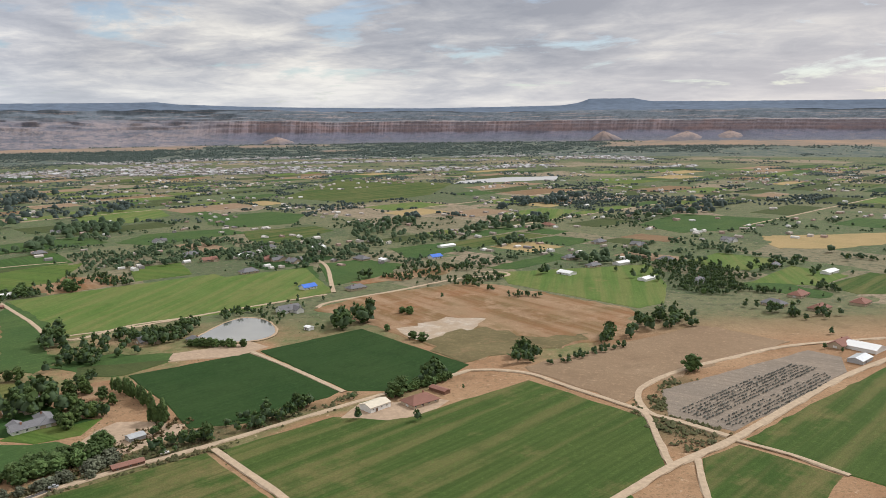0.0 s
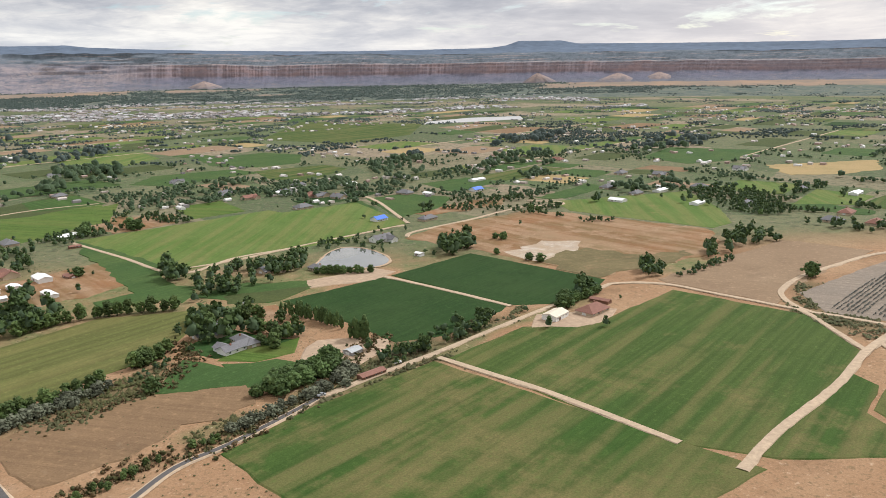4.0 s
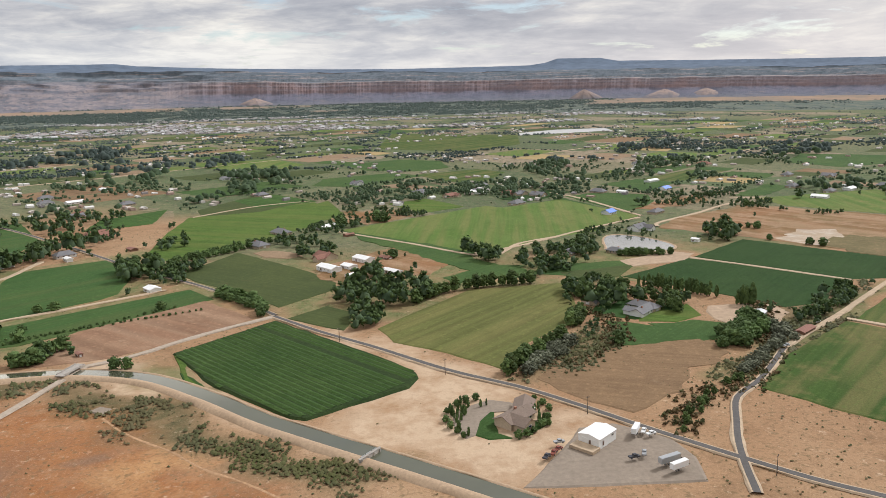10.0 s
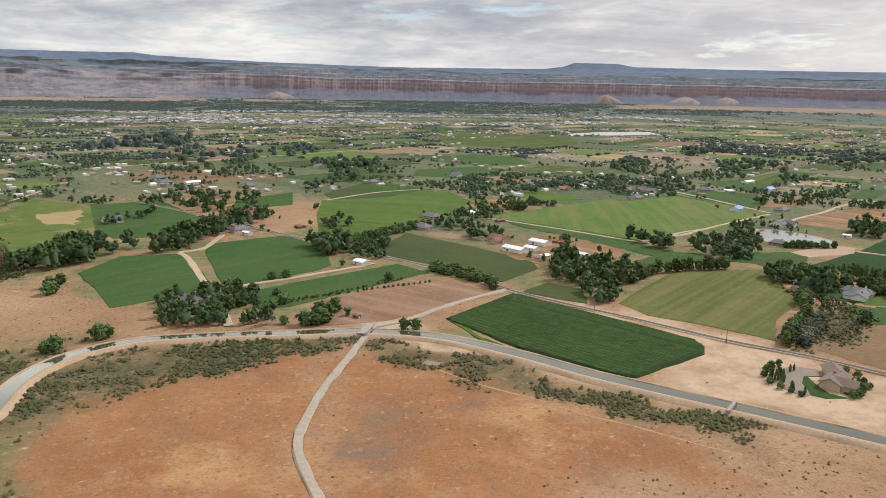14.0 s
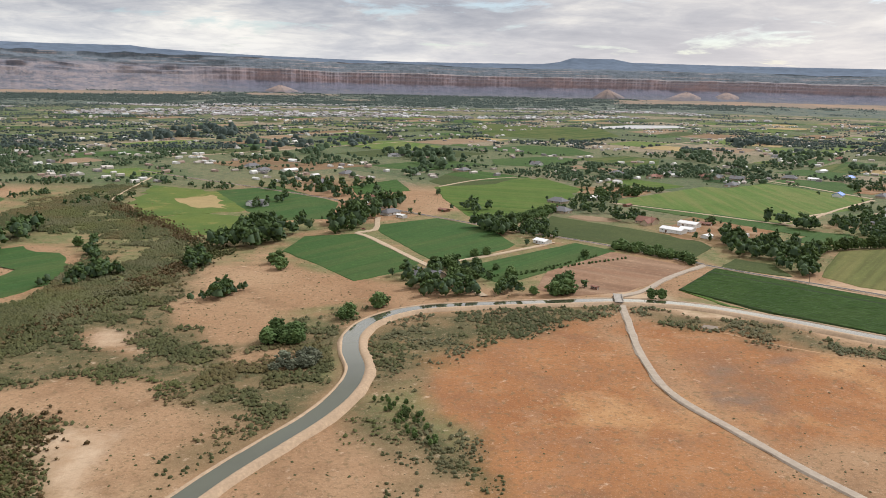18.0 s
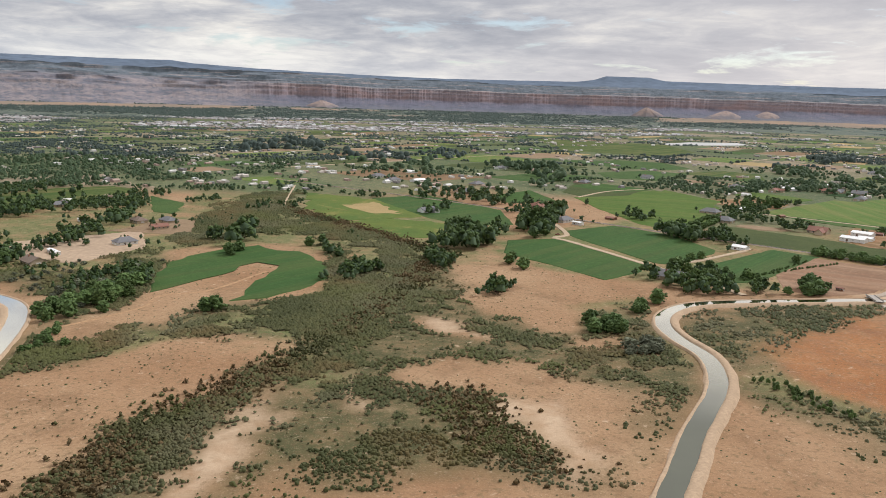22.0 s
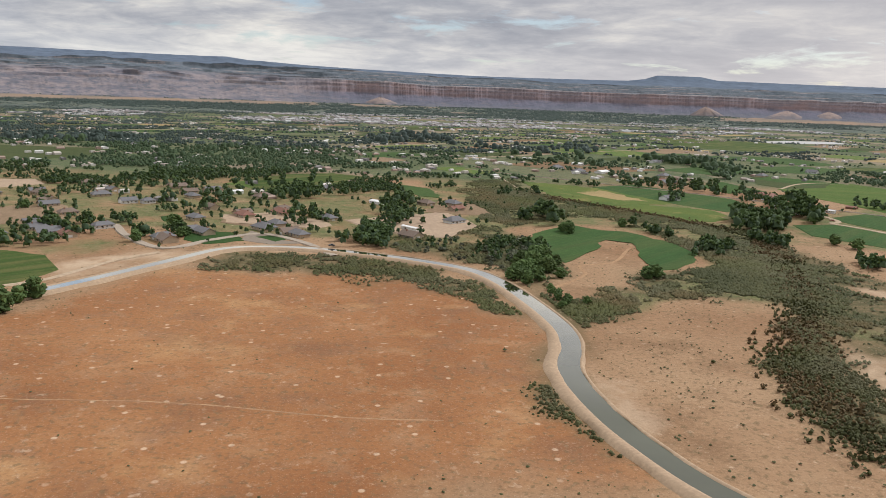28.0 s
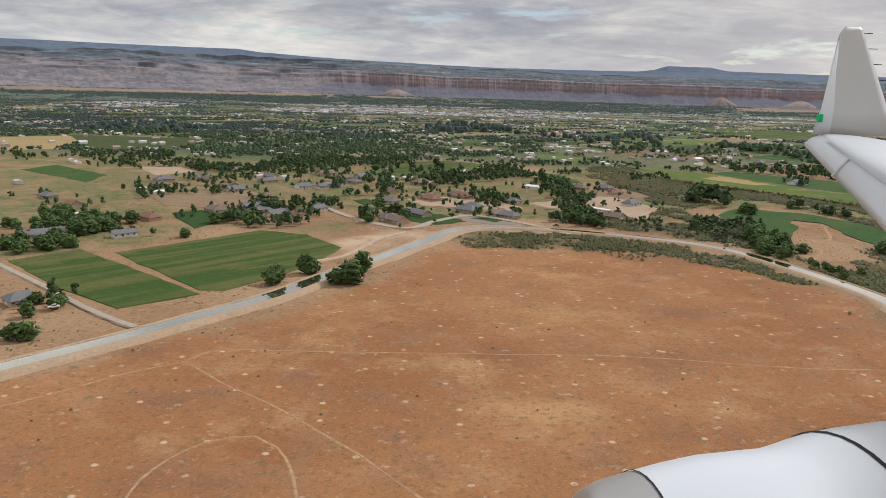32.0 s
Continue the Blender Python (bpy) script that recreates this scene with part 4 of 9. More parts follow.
GROVES.append(("silver", 26, 2.6, [(39.1, 301.1), (77.6, 327.8), (78.6, 321.6), (40.4, 293.7)]))
GROVES.append(("round", 8, 6.4, [(67.7, 328.4), (74.7, 343.9), (75.3, 334.3), (68.0, 323.9)]))
GROVES.append(("round", 26, 6.1, [(81.1, 332.1), (89.5, 356.2), (110.6, 383.0), (126.7, 370.2), (121.4, 354.2), (104.0, 350.1), (92.0, 344.8)]))
GROVES.append(("round", 14, 5.0, [(153.1, 386.3), (166.2, 398.2), (167.7, 379.2), (197.9, 383.3), (197.4, 365.7), (173.3, 361.6)]))
GROVES.append(("round", 34, 5.2, [(126, 489), (167, 540), (198, 503), (173, 450), (142, 436), (126, 462)]))
GROVES.append(("round", 18, 5.1, [(194, 504), (256, 531), (237, 500), (193, 474)]))
LONE_TREES.append(("round", 7.1, [(-228, 457), (-233, 461), (-255, 450), (-254, 444)]))
TREE_ROWS.append(("round", 8, 3.6, [(-219, 477), (-204, 481)]))
GROVES.append(("round", 14, 6.1, [(-218, 616), (-196, 661), (-190, 641), (-211, 602)]))
GROVES.append(("round", 12, 5.0, [(-261, 544), (-241, 561), (-235, 546), (-252, 534)]))
GROVES.append(("round", 30, 9.3, [(-356, 602), (-364, 669), (-386, 788), (-340, 805), (-306, 697), (-326, 633)]))
GROVES.append(("round", 40, 6.6, [(-82, 581), (-82, 750), (-51, 791), (-33, 666), (-58, 606), (-67, 531)]))
GROVES.append(("round", 30, 4.9, [(-33, 666), (23, 704), (21, 644), (-13, 625)]))
GROVES.append(("round", 22, 5.5, [(-111, 514), (-104, 611), (-84, 594), (-91, 533)]))
GROVES.append(("round", 20, 5.7, [(39, 626), (66, 662), (66, 617), (42, 601)]))
LONE_TREES.append(("round", 6.8, [(-49, 485), (-54, 485), (-369, 777), (-321, 789), (-11, 513)]))
GROVES.append(("silver", 20, 2.6, [(-105.8, 387.6), (-88, 433), (-71, 411), (-85.8, 363.8)]))
GROVES.append(("round", 14, 3.4, [(-123.9, 388.8), (-110, 403), (-95.3, 393.0), (-112.2, 378.6)]))
TREE_ROWS.append(("light", 15, 6.2, [(-220.4, 264.5), (-211.7, 274.3), (-195.5, 284.6), (-165.7, 288.9)]))
GROVES.append(("round", 42, 7.3, [(-254.4, 275.9), (-245.9, 294.3), (-234.4, 316.8), (-211.7, 293.5), (-211.7, 271.9), (-222.4, 260.3), (-239.7, 264.4)]))
GROVES.append(("round", 12, 6.7, [(-244.6, 234.6), (-243.9, 254.1), (-235.3, 263.7), (-231.7, 242.2), (-237.2, 236.6)]))
TREE_ROWS.append(("round", 15, 3.3, [(-334.2, 359.8), (-306.7, 397.5)]))
TREE_ROWS.append(("round", 4, 3.3, [(-305.5, 398.8), (-290, 404)]))
TREE_ROWS.append(("poplar", 18, 5.7, [(-126.2, 276.3), (-113.7, 267.5), (-102.6, 254.4)]))
TREE_ROWS.append(("poplar", 3, 6.7, [(-100.0, 243.5), (-94.6, 244.2)]))
GROVES.append(("light", 22, 5.5, [(-155.4, 267.3), (-146.2, 290.5), (-140.1, 280.3), (-117.8, 261.5), (-124.2, 236.6), (-131.0, 232.9), (-138.8, 249.3), (-156.9, 243.4)]))
GROVES.append(("light", 10, 5.3, [(-168.7, 228.1), (-160.3, 241.8), (-160.5, 235.2), (-167.5, 223.7)]))
GROVES.append(("silver", 22, 3.4, [(-192.1, 184.5), (-184.7, 199.3), (-174.3, 210.6), (-168.5, 218.1), (-169.2, 208.8), (-180.0, 196.3)]))
TREE_ROWS.append(("light", 12, 5.3, [(-197.6, 185.2), (-186.4, 199.5), (-172.6, 215.8)]))
GROVES.append(("round", 22, 5.6, [(-173.3, 340.7), (-151.0, 360.4), (-130.7, 374.1), (-125.4, 332.4), (-148.7, 302.8), (-165.4, 290.8), (-164.1, 327.1)]))
GROVES.append(("round", 24, 4.8, [(-293, 404), (-266, 412), (-253.3, 367.8), (-259.0, 355.6), (-280.6, 386.8)]))
GROVES.append(("round", 6, 5.5, [(-275.9, 361.1), (-272.4, 371.1), (-264.7, 356.6)]))
GROVES.append(("round", 12, 7.4, [(-353.9, 336.5), (-355.2, 350.1), (-349.4, 356.3), (-338.4, 328.6), (-343.7, 319.3)]))
GROVES.append(("round", 14, 4.4, [(-340.4, 334.2), (-318.3, 332.8), (-312.6, 317.3), (-329.1, 312.1)]))
TREE_ROWS.append(("round", 9, 3.2, [(-299.0, 289.4), (-279.8, 268.8)]))
LONE_TREES.append(("round", 4.9, [(-277.0, 258.9), (-314.0, 208.3), (-156.9, 207.2), (-225.4, 349.8)]))
GROVES.append(("round", 16, 4.9, [(-127.2, 199.0), (-119.1, 211.2), (-105.9, 218.0), (-106.0, 211.1), (-124.8, 196.2)]))
GROVES.append(("light", 18, 2.0, [(-163.1, 141.4), (-156.4, 154.2), (-145.7, 164.9), (-132.1, 176.8), (-132.1, 172.7), (-145.4, 161.3), (-156.9, 148.0)]))
GROVES.append(("silver", 16, 3.1, [(-132.1, 176.8), (-105.5, 203.8), (-106.0, 198.7), (-129.1, 176.4)]))
GROVES.append(("round", 12, 3.9, [(-95.1, 222.6), (-68.5, 235.3), (-53.2, 247.7), (-59.0, 237.4), (-94.1, 216.4)]))
GROVES.append(("round", 8, 6.6, [(-9.7, 284.9), (5.1, 292.8), (-7.0, 274.7), (-14.8, 273.1)]))
GROVES.append(("silver", 8, 2.4, [(-165.2, 220.5), (-157.3, 231.5), (-157.6, 225.4), (-165.0, 212.0)]))
LONE_TREES.append(("poplar", 2.1, [(-213.5, 166.2), (-212.8, 162.0), (-211.2, 166.9), (-206.0, 165.3), (-207.7, 164.4), (-216.3, 161.5)]))
GROVES.append(("poplar", 12, 2.7, [(-216.9, 156.7), (-216.1, 164.8), (-212.0, 167.1), (-210.6, 164.8), (-214.8, 151.8), (-212.1, 147.2), (-213.4, 146.5), (-216.1, 150.5)]))
GROVES.append(("poplar", 8, 2.6, [(-195.3, 160.6), (-193.4, 165.5), (-191.3, 158.4), (-192.7, 152.9), (-195.2, 151.0)]))
GROVES.append(("light", 6, 1.5, [(-202.9, 147.5), (-197.4, 149.8), (-193.0, 152.9), (-192.5, 151.3), (-197.6, 146.3), (-201.7, 145.1)]))
GROVES.append(("round", 16, 11.2, [(-496, 665), (-582, 945), (-501, 995), (-421, 728), (-456, 674)]))
GROVES.append(("round", 18, 7.6, [(-450, 460), (-476, 566), (-404, 501), (-391, 439), (-422, 442)]))
GROVES.append(("round", 10, 5.3, [(-356, 400), (-346, 431), (-335.1, 396.7), (-348.6, 387.5)]))
GROVES.append(("round", 26, 5.6, [(-241, 570), (-206, 595), (-116, 647), (-106, 587), (-173, 548), (-223, 531)]))
GROVES.append(("round", 14, 7.2, [(-379, 572), (-356, 669), (-342, 646), (-361, 554)]))
GROVES.append(("round", 14, 5.9, [(-402, 235), (-396.3, 254.2), (-383.2, 256.6), (-375.1, 244.8), (-394.0, 218.5)]))
GROVES.append(("round", 16, 5.5, [(-394.0, 217.1), (-377.9, 232.7), (-370.9, 217.6), (-386.4, 214.0)]))
GROVES.append(("light", 10, 5.0, [(-387.7, 249.5), (-374.6, 253.6), (-369.7, 232.4), (-378.3, 225.1)]))
GROVES.append(("round", 8, 5.0, [(-376.5, 260.1), (-366.2, 248.9), (-363.6, 232.2), (-371.2, 240.5)]))
GROVES.append(("round", 8, 5.0, [(-368.1, 216.1), (-357.4, 232.0), (-357.3, 217.1)]))
GROVES.append(("round", 8, 5.2, [(-351.6, 215.4), (-336.7, 231.3), (-339.2, 216.4), (-347.9, 213.9)]))
LONE_TREES.append(("round", 5.0, [(-310.3, 208.3), (-378.8, 258.3), (-376.3, 262.9), (-408, 204), (-406, 206), (-448, 269), (-444, 258), (-419, 192), (-417, 194), (-356.6, 241.8)]))
LONE_TREES.append(("round", 3.7, [(-353.4, 216.9), (-360.3, 253.2), (-364.9, 277.8), (-359.4, 279.8), (-317.6, 274.7)]))
TREE_ROWS.append(("small", 26, 1.1, [(-360.9, 237.7), (-341.4, 252.7), (-310.5, 276.7)]))
TREE_ROWS.append(("round", 16, 4.0, [(-345.8, 337.5), (-300.0, 391.9)]))
GROVES.append(("round", 10, 7.7, [(-349.9, 326.0), (-342.0, 356.0), (-335.7, 348.1), (-333.6, 333.1), (-343.4, 323.2)]))
GROVES.append(("round", 22, 5.0, [(-332.5, 340.4), (-315.6, 352.9), (-319.3, 319.0), (-329.2, 325.9)]))
TREE_ROWS.append(("round", 11, 4.6, [(-299.8, 293.5), (-282.5, 278.4), (-276.4, 260.5)]))
GROVES.append(("round", 22, 9.1, [(-469, 299), (-469, 333), (-457, 355), (-449, 307), (-459, 296)]))
GROVES.append(("round", 12, 9.4, [(-429, 326), (-427, 364), (-419, 376), (-414, 340), (-424, 324)]))
GROVES.append(("round", 12, 6.2, [(-423, 399), (-411, 410), (-404, 369), (-416, 372)]))
GROVES.append(("round", 12, 5.0, [(-478, 412), (-459, 457), (-456, 434), (-471, 404)]))
GROVES.append(("round", 18, 5.4, [(-484, 504), (-449, 538), (-429, 474), (-445, 458), (-473, 482)]))
GROVES.append(("round", 10, 5.8, [(-439, 507), (-417, 557), (-404, 509), (-420, 459)]))
GROVES.append(("silver", 14, 4.5, [(-465, 221), (-460, 232), (-457, 221), (-461, 214)]))
GROVES.append(("round", 14, 5.3, [(-484, 270), (-481, 290), (-472, 265), (-477, 256)]))
GROVES.append(("round", 14, 4.1, [(-441, 170), (-439, 182), (-430, 176), (-430, 169)]))
GROVES.append(("silver", 12, 3.2, [(-436, 149), (-434, 157), (-425, 162), (-422, 154), (-432, 147)]))
GROVES.append(("round", 20, 4.8, [(-517, 249), (-510, 262), (-501, 253), (-508, 245)]))
GROVES.append(("round", 10, 4.6, [(-526, 286), (-530, 314), (-516, 271)]))
LONE_TREES.append(("round", 5.8, [(-650, 257), (-650, 263), (-655, 260), (-566, 282), (-564, 292), (-568, 287), (-535, 305), (-588, 227), (-587, 230), (-558, 194), (-555, 195), (-446, 274), (-444, 260), (-660, 250)]))
GROVES.append(("silver", 34, 3.5, [(-612, 206), (-608, 267), (-593, 256), (-587, 235), (-594, 216), (-606, 215)]))
GROVES.append(("round", 10, 4.4, [(-610, 187), (-601, 207), (-586, 215), (-583, 208), (-596, 191), (-600, 181)]))
GROVES.append(("round", 20, 7.7, [(-483, 293), (-461, 344), (-435, 348), (-455, 296)]))
GROVES.append(("round", 14, 4.3, [(-527, 240), (-512, 264), (-505, 253), (-511, 236), (-522, 232)]))
GROVES.append(("round", 17, 4.7, [(-655, 269), (-651, 320), (-641, 359), (-630, 323), (-642, 290)]))
GROVES.append(("round", 10, 2.3, [(-596, 178), (-590, 160), (-584, 160), (-596, 154)]))
GROVES.append(("silver", 12, 3.2, [(-470, 220), (-452, 231), (-457, 218), (-470, 212)]))
GROVES.append(("round", 16, 9.5, [(-414, 392), (-385, 421), (-414, 332), (-422, 349)]))
GROVES.append(("round", 48, 6.1, [(-772, 340), (-846, 488), (-770, 486), (-720, 610), (-679, 455), (-713, 381), (-732, 310)]))
GROVES.append(("round", 12, 5.0, [(-792, 223), (-800, 274), (-772, 277), (-763, 264), (-772, 225)]))
GROVES.append(("round", 8, 5.9, [(-699, 321), (-686, 343), (-681, 288), (-694, 286)]))
GROVES.append(("round", 8, 5.7, [(-670, 249), (-658, 272), (-657, 247), (-667, 234)]))
GROVES.append(("round", 17, 4.8, [(-658, 260), (-651, 398), (-635, 387), (-641, 292), (-651, 254)]))
GROVES.append(("silver", 16, 3.8, [(-612, 239), (-593, 267), (-597, 240), (-610, 228)]))
GROVES.append(("round", 12, 5.0, [(-606, 198), (-587, 241), (-582, 219), (-588, 190), (-600, 181)]))
LONE_TREES.append(("round", 5.7, [(-746, 241), (-732, 253), (-731, 256), (-781, 284), (-793, 232), (-743, 281), (-806, 233), (-825, 320)]))
GROVES.append(("round", 14, 4.6, [(-862, 179), (-849, 199), (-838, 181), (-854, 169)]))
LONE_TREES.append(("round", 5.7, [(-759, 152), (-761, 151), (-769, 138), (-768, 140), (-747, 150), (-745, 155), (-751, 139), (-748, 141), (-747, 140)]))
LONE_TREES.append(("round", 3.6, [(-810, 203), (-810, 205), (-822, 116), (-816, 112), (-816, 115), (-814, 89), (-816, 89), (-812, 89), (-819, 105)]))
GROVES.append(("round", 7, 4.2, [(-796, 228), (-768, 251), (-766, 231), (-791, 222)]))
GROVES.append(("round", 30, 4.9, [(-881, 219), (-872, 246), (-838, 236), (-830, 212), (-852, 199)]))
GROVES.append(("round", 19, 3.9, [(-868, 297), (-855, 342), (-821, 348), (-819, 314), (-850, 290)]))
GROVES.append(("round", 32, 4.0, [(-759, 453), (-704, 465), (-686, 324), (-693, 284), (-735, 338)]))
HOUSES.append(("blue_roof", 9.0, 6.0, -83.6, 454.6))
HOUSES.append(("blue_roof", 9.0, 6.0, -7.4, 556.0))
HOUSES.append(("gable_grey", 10.0, 6.2, -137.9, 341.9))
HOUSES.append(("gable_grey", 7.5, 5.0, -115.8, 340.6))
HOUSES.append(("shed_white", 4.0, 3.0, -66.5, 359.4))
HOUSES.append(("barn_tan", 9.0, 6.0, -25.1, 253.1))
HOUSES.append(("gable_red", 11.2, 7.5, -9.7, 257.4))
HOUSES.append(("shed_grey", 5.0, 4.0, -98.9, 229.3))
HOUSES.append(("shed_red", 9.0, 3.0, -93.2, 209.2))
HOUSES.append(("gable_grey", 11.2, 6.2, -54.0, 450.7))
HOUSES.append(("shed_white", 10.8, 7.2, 78.8, 487.6))
HOUSES.append(("shed_red", 8.0, 3.0, -2.8, 269.3))
HOUSES.append(("shed_white", 16.8, 7.2, -261.0, 444.1))
HOUSES.append(("shed_white", 13.2, 9.6, 177.4, 313.6))
HOUSES.append(("shed_grey", 10.0, 6.0, 166.8, 297.5))
HOUSES.append(("gable_red", 11.2, 6.2, 169.7, 318.3))
HOUSES.append(("gable_grey", 11.2, 7.5, 90.7, 544.3))
HOUSES.append(("gable_red", 11.2, 7.5, 195.4, 413.9))
HOUSES.append(("gable_red", 11.2, 7.5, 191.7, 382.4))
HOUSES.append(("gable_grey", 11.2, 7.5, 173.3, 393.8))
HOUSES.append(("gable_red", 10.0, 7.5, 218.6, 393.2))
HOUSES.append(("shed_white", 14.4, 6.0, 244.2, 477.4))
HOUSES.append(("shed_white", 12.0, 6.0, 125.1, 465.3))
HOUSES.append(("gable_grey", 10.0, 6.2, 219.3, 501.4))
HOUSES.append(("gable_white", 11.2, 7.5, 153.0, 454.4))
HOUSES.append(("gable_grey", 11.2, 7.5, 155.7, 528.9))
HOUSES.append(("gable_grey", 10.0, 6.2, 100.8, 511.9))
HOUSES.append(("shed_white", 12.0, 6.0, 122.1, 520.8))
HOUSES.append(("gable_grey", 11.2, 7.5, -133.5, 509.5))
HOUSES.append(("gable_white", 11.2, 6.2, -143.8, 614.7))
HOUSES.append(("gable_red", 11.2, 7.5, -129.4, 560.1))
HOUSES.append(("gable_grey", 11.2, 7.5, -109.9, 546.4))
HOUSES.append(("gable_white", 10.0, 7.5, -249.1, 656.5))
HOUSES.append(("shed_white", 14.4, 6.0, -152.1, 574.7))
HOUSES.append(("gable_grey", 11.2, 6.2, -198.0, 576.5))
HOUSES.append(("gable_red", 11.2, 6.2, -175.5, 559.6))
HOUSES.append(("shed_white", 12.0, 7.2, -103.1, 610.6))
HOUSES.append(("gable_grey", 11.2, 7.5, -61.4, 553.8))
HOUSES.append(("shed_white", 8.0, 5.0, -44.3, 547.4))
HOUSES.append(("shed_white", 14.4, 6.0, 1.2, 608.5))
HOUSES.append(("gable_white", 11.2, 7.5, 38.0, 747.4))
HOUSES.append(("gable_red", 12.5, 7.5, 99.2, 726.7))
HOUSES.append(("gable_grey", 11.2, 7.5, 125.7, 616.3))
HOUSES.append(("gable_grey", 11.2, 7.5, 153.4, 598.5))
HOUSES.append(("gable_white", 11.2, 7.5, 230.8, 614.1))
HOUSES.append(("gable_grey", 10.0, 6.2, -150.5, 255.8))
HOUSES.append(("gable_white", 11.2, 5.0, -137.9, 238.6))
HOUSES.append(("gable_grey", 10.0, 6.2, -356.3, 762.1))
HOUSES.append(("gable_white", 10.0, 6.2, -377.2, 735.7))
HOUSES.append(("gable_red", 10.0, 7.5, -259.0, 355.6))
HOUSES.append(("shed_red", 6.0, 3.0, -249.0, 414.0))
HOUSES.append(("gable_grey", 11.2, 5.0, -135.4, 244.5))
HOUSES.append(("gable_grey", 7.5, 6.2, -147.8, 261.3))
HOUSES.append(("gable_white", 10.0, 6.2, -152.6, 581.5))
HOUSES.append(("gable_grey", 11.2, 7.5, -122.3, 557.9))
HOUSES.append(("gable_grey", 11.2, 7.5, -289.0, 428.6))
HOUSES.append(("gable_white", 11.2, 7.5, -489.8, 597.2))
HOUSES.append(("gable_red", 11.2, 6.2, -439.9, 532.0))
HOUSES.append(("gable_white", 10.0, 6.2, -395.8, 386.1))
HOUSES.append(("shed_white", 7.0, 5.0, -329.0, 304.6))
HOUSES.append(("gable_red", 11.2, 7.5, -397.9, 447.7))
HOUSES.append(("shed_white", 12.0, 7.2, -471.6, 678.1))
HOUSES.append(("gable_grey", 11.2, 7.5, -421.9, 576.0))
HOUSES.append(("gable_grey", 10.0, 7.5, -324.5, 602.9))
HOUSES.append(("gable_grey", 11.2, 7.5, -197.4, 585.7))
HOUSES.append(("gable_white", 11.2, 7.5, -84.1, 397.6))
HOUSES.append(("gable_grey", 11.2, 7.5, -387.9, 241.0))
HOUSES.append(("gable_white", 10.0, 6.2, -418.4, 368.6))
HOUSES.append(("gable_grey", 7.5, 5.0, -414.9, 386.3))
HOUSES.append(("gable_grey", 10.0, 7.5, -296.7, 391.9))
HOUSES.append(("shed_red", 6.0, 4.0, -364.6, 396.5))
HOUSES.append(("gable_red", 11.2, 7.5, -396.9, 438.0))
HOUSES.append(("shed_white", 13.2, 7.2, -468.6, 598.6))
HOUSES.append(("gable_grey", 12.5, 7.5, -439.6, 519.1))
HOUSES.append(("gable_white", 11.2, 7.5, -502.5, 629.4))
HOUSES.append(("gable_white", 10.0, 6.2, -473.2, 418.3))
HOUSES.append(("shed_white", 6.0, 3.0, -390.3, 375.8))
HOUSES.append(("shed_red", 2.5, 1.5, -329.6, 222.6))
HOUSES.append(("gable_tan", 9.0, 6.3, -734.7, 242.4))
HOUSES.append(("gable_tan", 9.0, 6.3, -638.4, 262.4))
HOUSES.append(("gable_grey", 9.0, 5.4, -724.6, 260.5))
HOUSES.append(("gable_red", 9.0, 6.3, -717.6, 309.2))
HOUSES.append(("gable_red", 9.9, 6.3, -701.8, 320.7))
HOUSES.append(("gable_grey", 9.0, 5.4, -685.5, 260.4))
HOUSES.append(("gable_tan", 9.0, 5.4, -812.7, 260.9))
HOUSES.append(("gable_grey", 9.0, 5.4, -799.5, 274.1))
HOUSES.append(("gable_white", 8.1, 5.4, -785.2, 346.4))
HOUSES.append(("gable_white", 6.3, 4.5, -775.6, 347.9))
HOUSES.append(("gable_tan", 9.0, 5.4, -766.0, 391.9))
HOUSES.append(("shed_white", 8.6, 4.3, -740.5, 396.3))
HOUSES.append(("gable_grey", 8.1, 5.4, -677.4, 305.3))
HOUSES.append(("gable_white", 9.0, 6.3, -617.0, 305.6))
HOUSES.append(("gable_red", 8.1, 4.5, -613.2, 347.3))
HOUSES.append(("shed_white", 5.8, 4.3, -851.6, 311.9))
HOUSES.append(("gable_grey", 8.1, 5.4, -858.8, 339.6))
HOUSES.append(("gable_grey", 8.1, 5.4, -737.8, 297.8))
HOUSES.append(("gable_tan", 8.1, 5.4, -738.7, 331.7))
HOUSES.append(("gable_tan", 8.1, 5.4, -798.2, 304.2))
HOUSES.append(("gable_red", 8.1, 5.4, -775.2, 248.5))
HOUSES.append(("gable_grey", 8.1, 5.4, -698.6, 285.8))
HOUSES.append(("shed_white", 10.4, 4.3, -655.6, 366.2))
HOUSES.append(("gable_grey", 8.1, 5.4, -810.1, 392.4))
HOUSES.append(("gable_tan", 8.1, 5.4, -836.9, 423.3))
HOUSES.append(("gable_grey", 8.1, 5.4, -846.0, 377.9))
HOUSES.append(("gable_grey", 9.0, 5.4, -817.9, 328.6))
HOUSES.append(("gable_white", 8.1, 4.5, -769.5, 270.0))
HOUSES.append(("shed_white", 5.0, 3.6, -863.2, 322.3))
HOUSES.append(("gable_red", 9.0, 5.4, -833.3, 239.3))
HOUSES.append(("gable_grey", 7.2, 5.4, -825.9, 117.0))
HOUSES.append(("gable_white", 7.2, 4.5, -854.7, 204.2))
HOUSES.append(("gable_grey", 8.1, 5.4, -859.8, 198.4))
HOUSES.append(("gable_grey", 8.1, 5.4, -793.9, 263.1))
HOUSES.append(("gable_grey", 8.1, 5.4, -895.9, 292.6))
HOUSES.append(("gable_tan", 9.0, 5.4, -841.1, 370.7))
HOUSES.append(("gable_red", 7.2, 4.5, -874.9, 268.9))
HOUSES.append(("shed_white", 4.3, 2.9, -861.3, 241.6))
HOUSES.append(("gable_white", 7.2, 5.4, -928.0, 775.8))
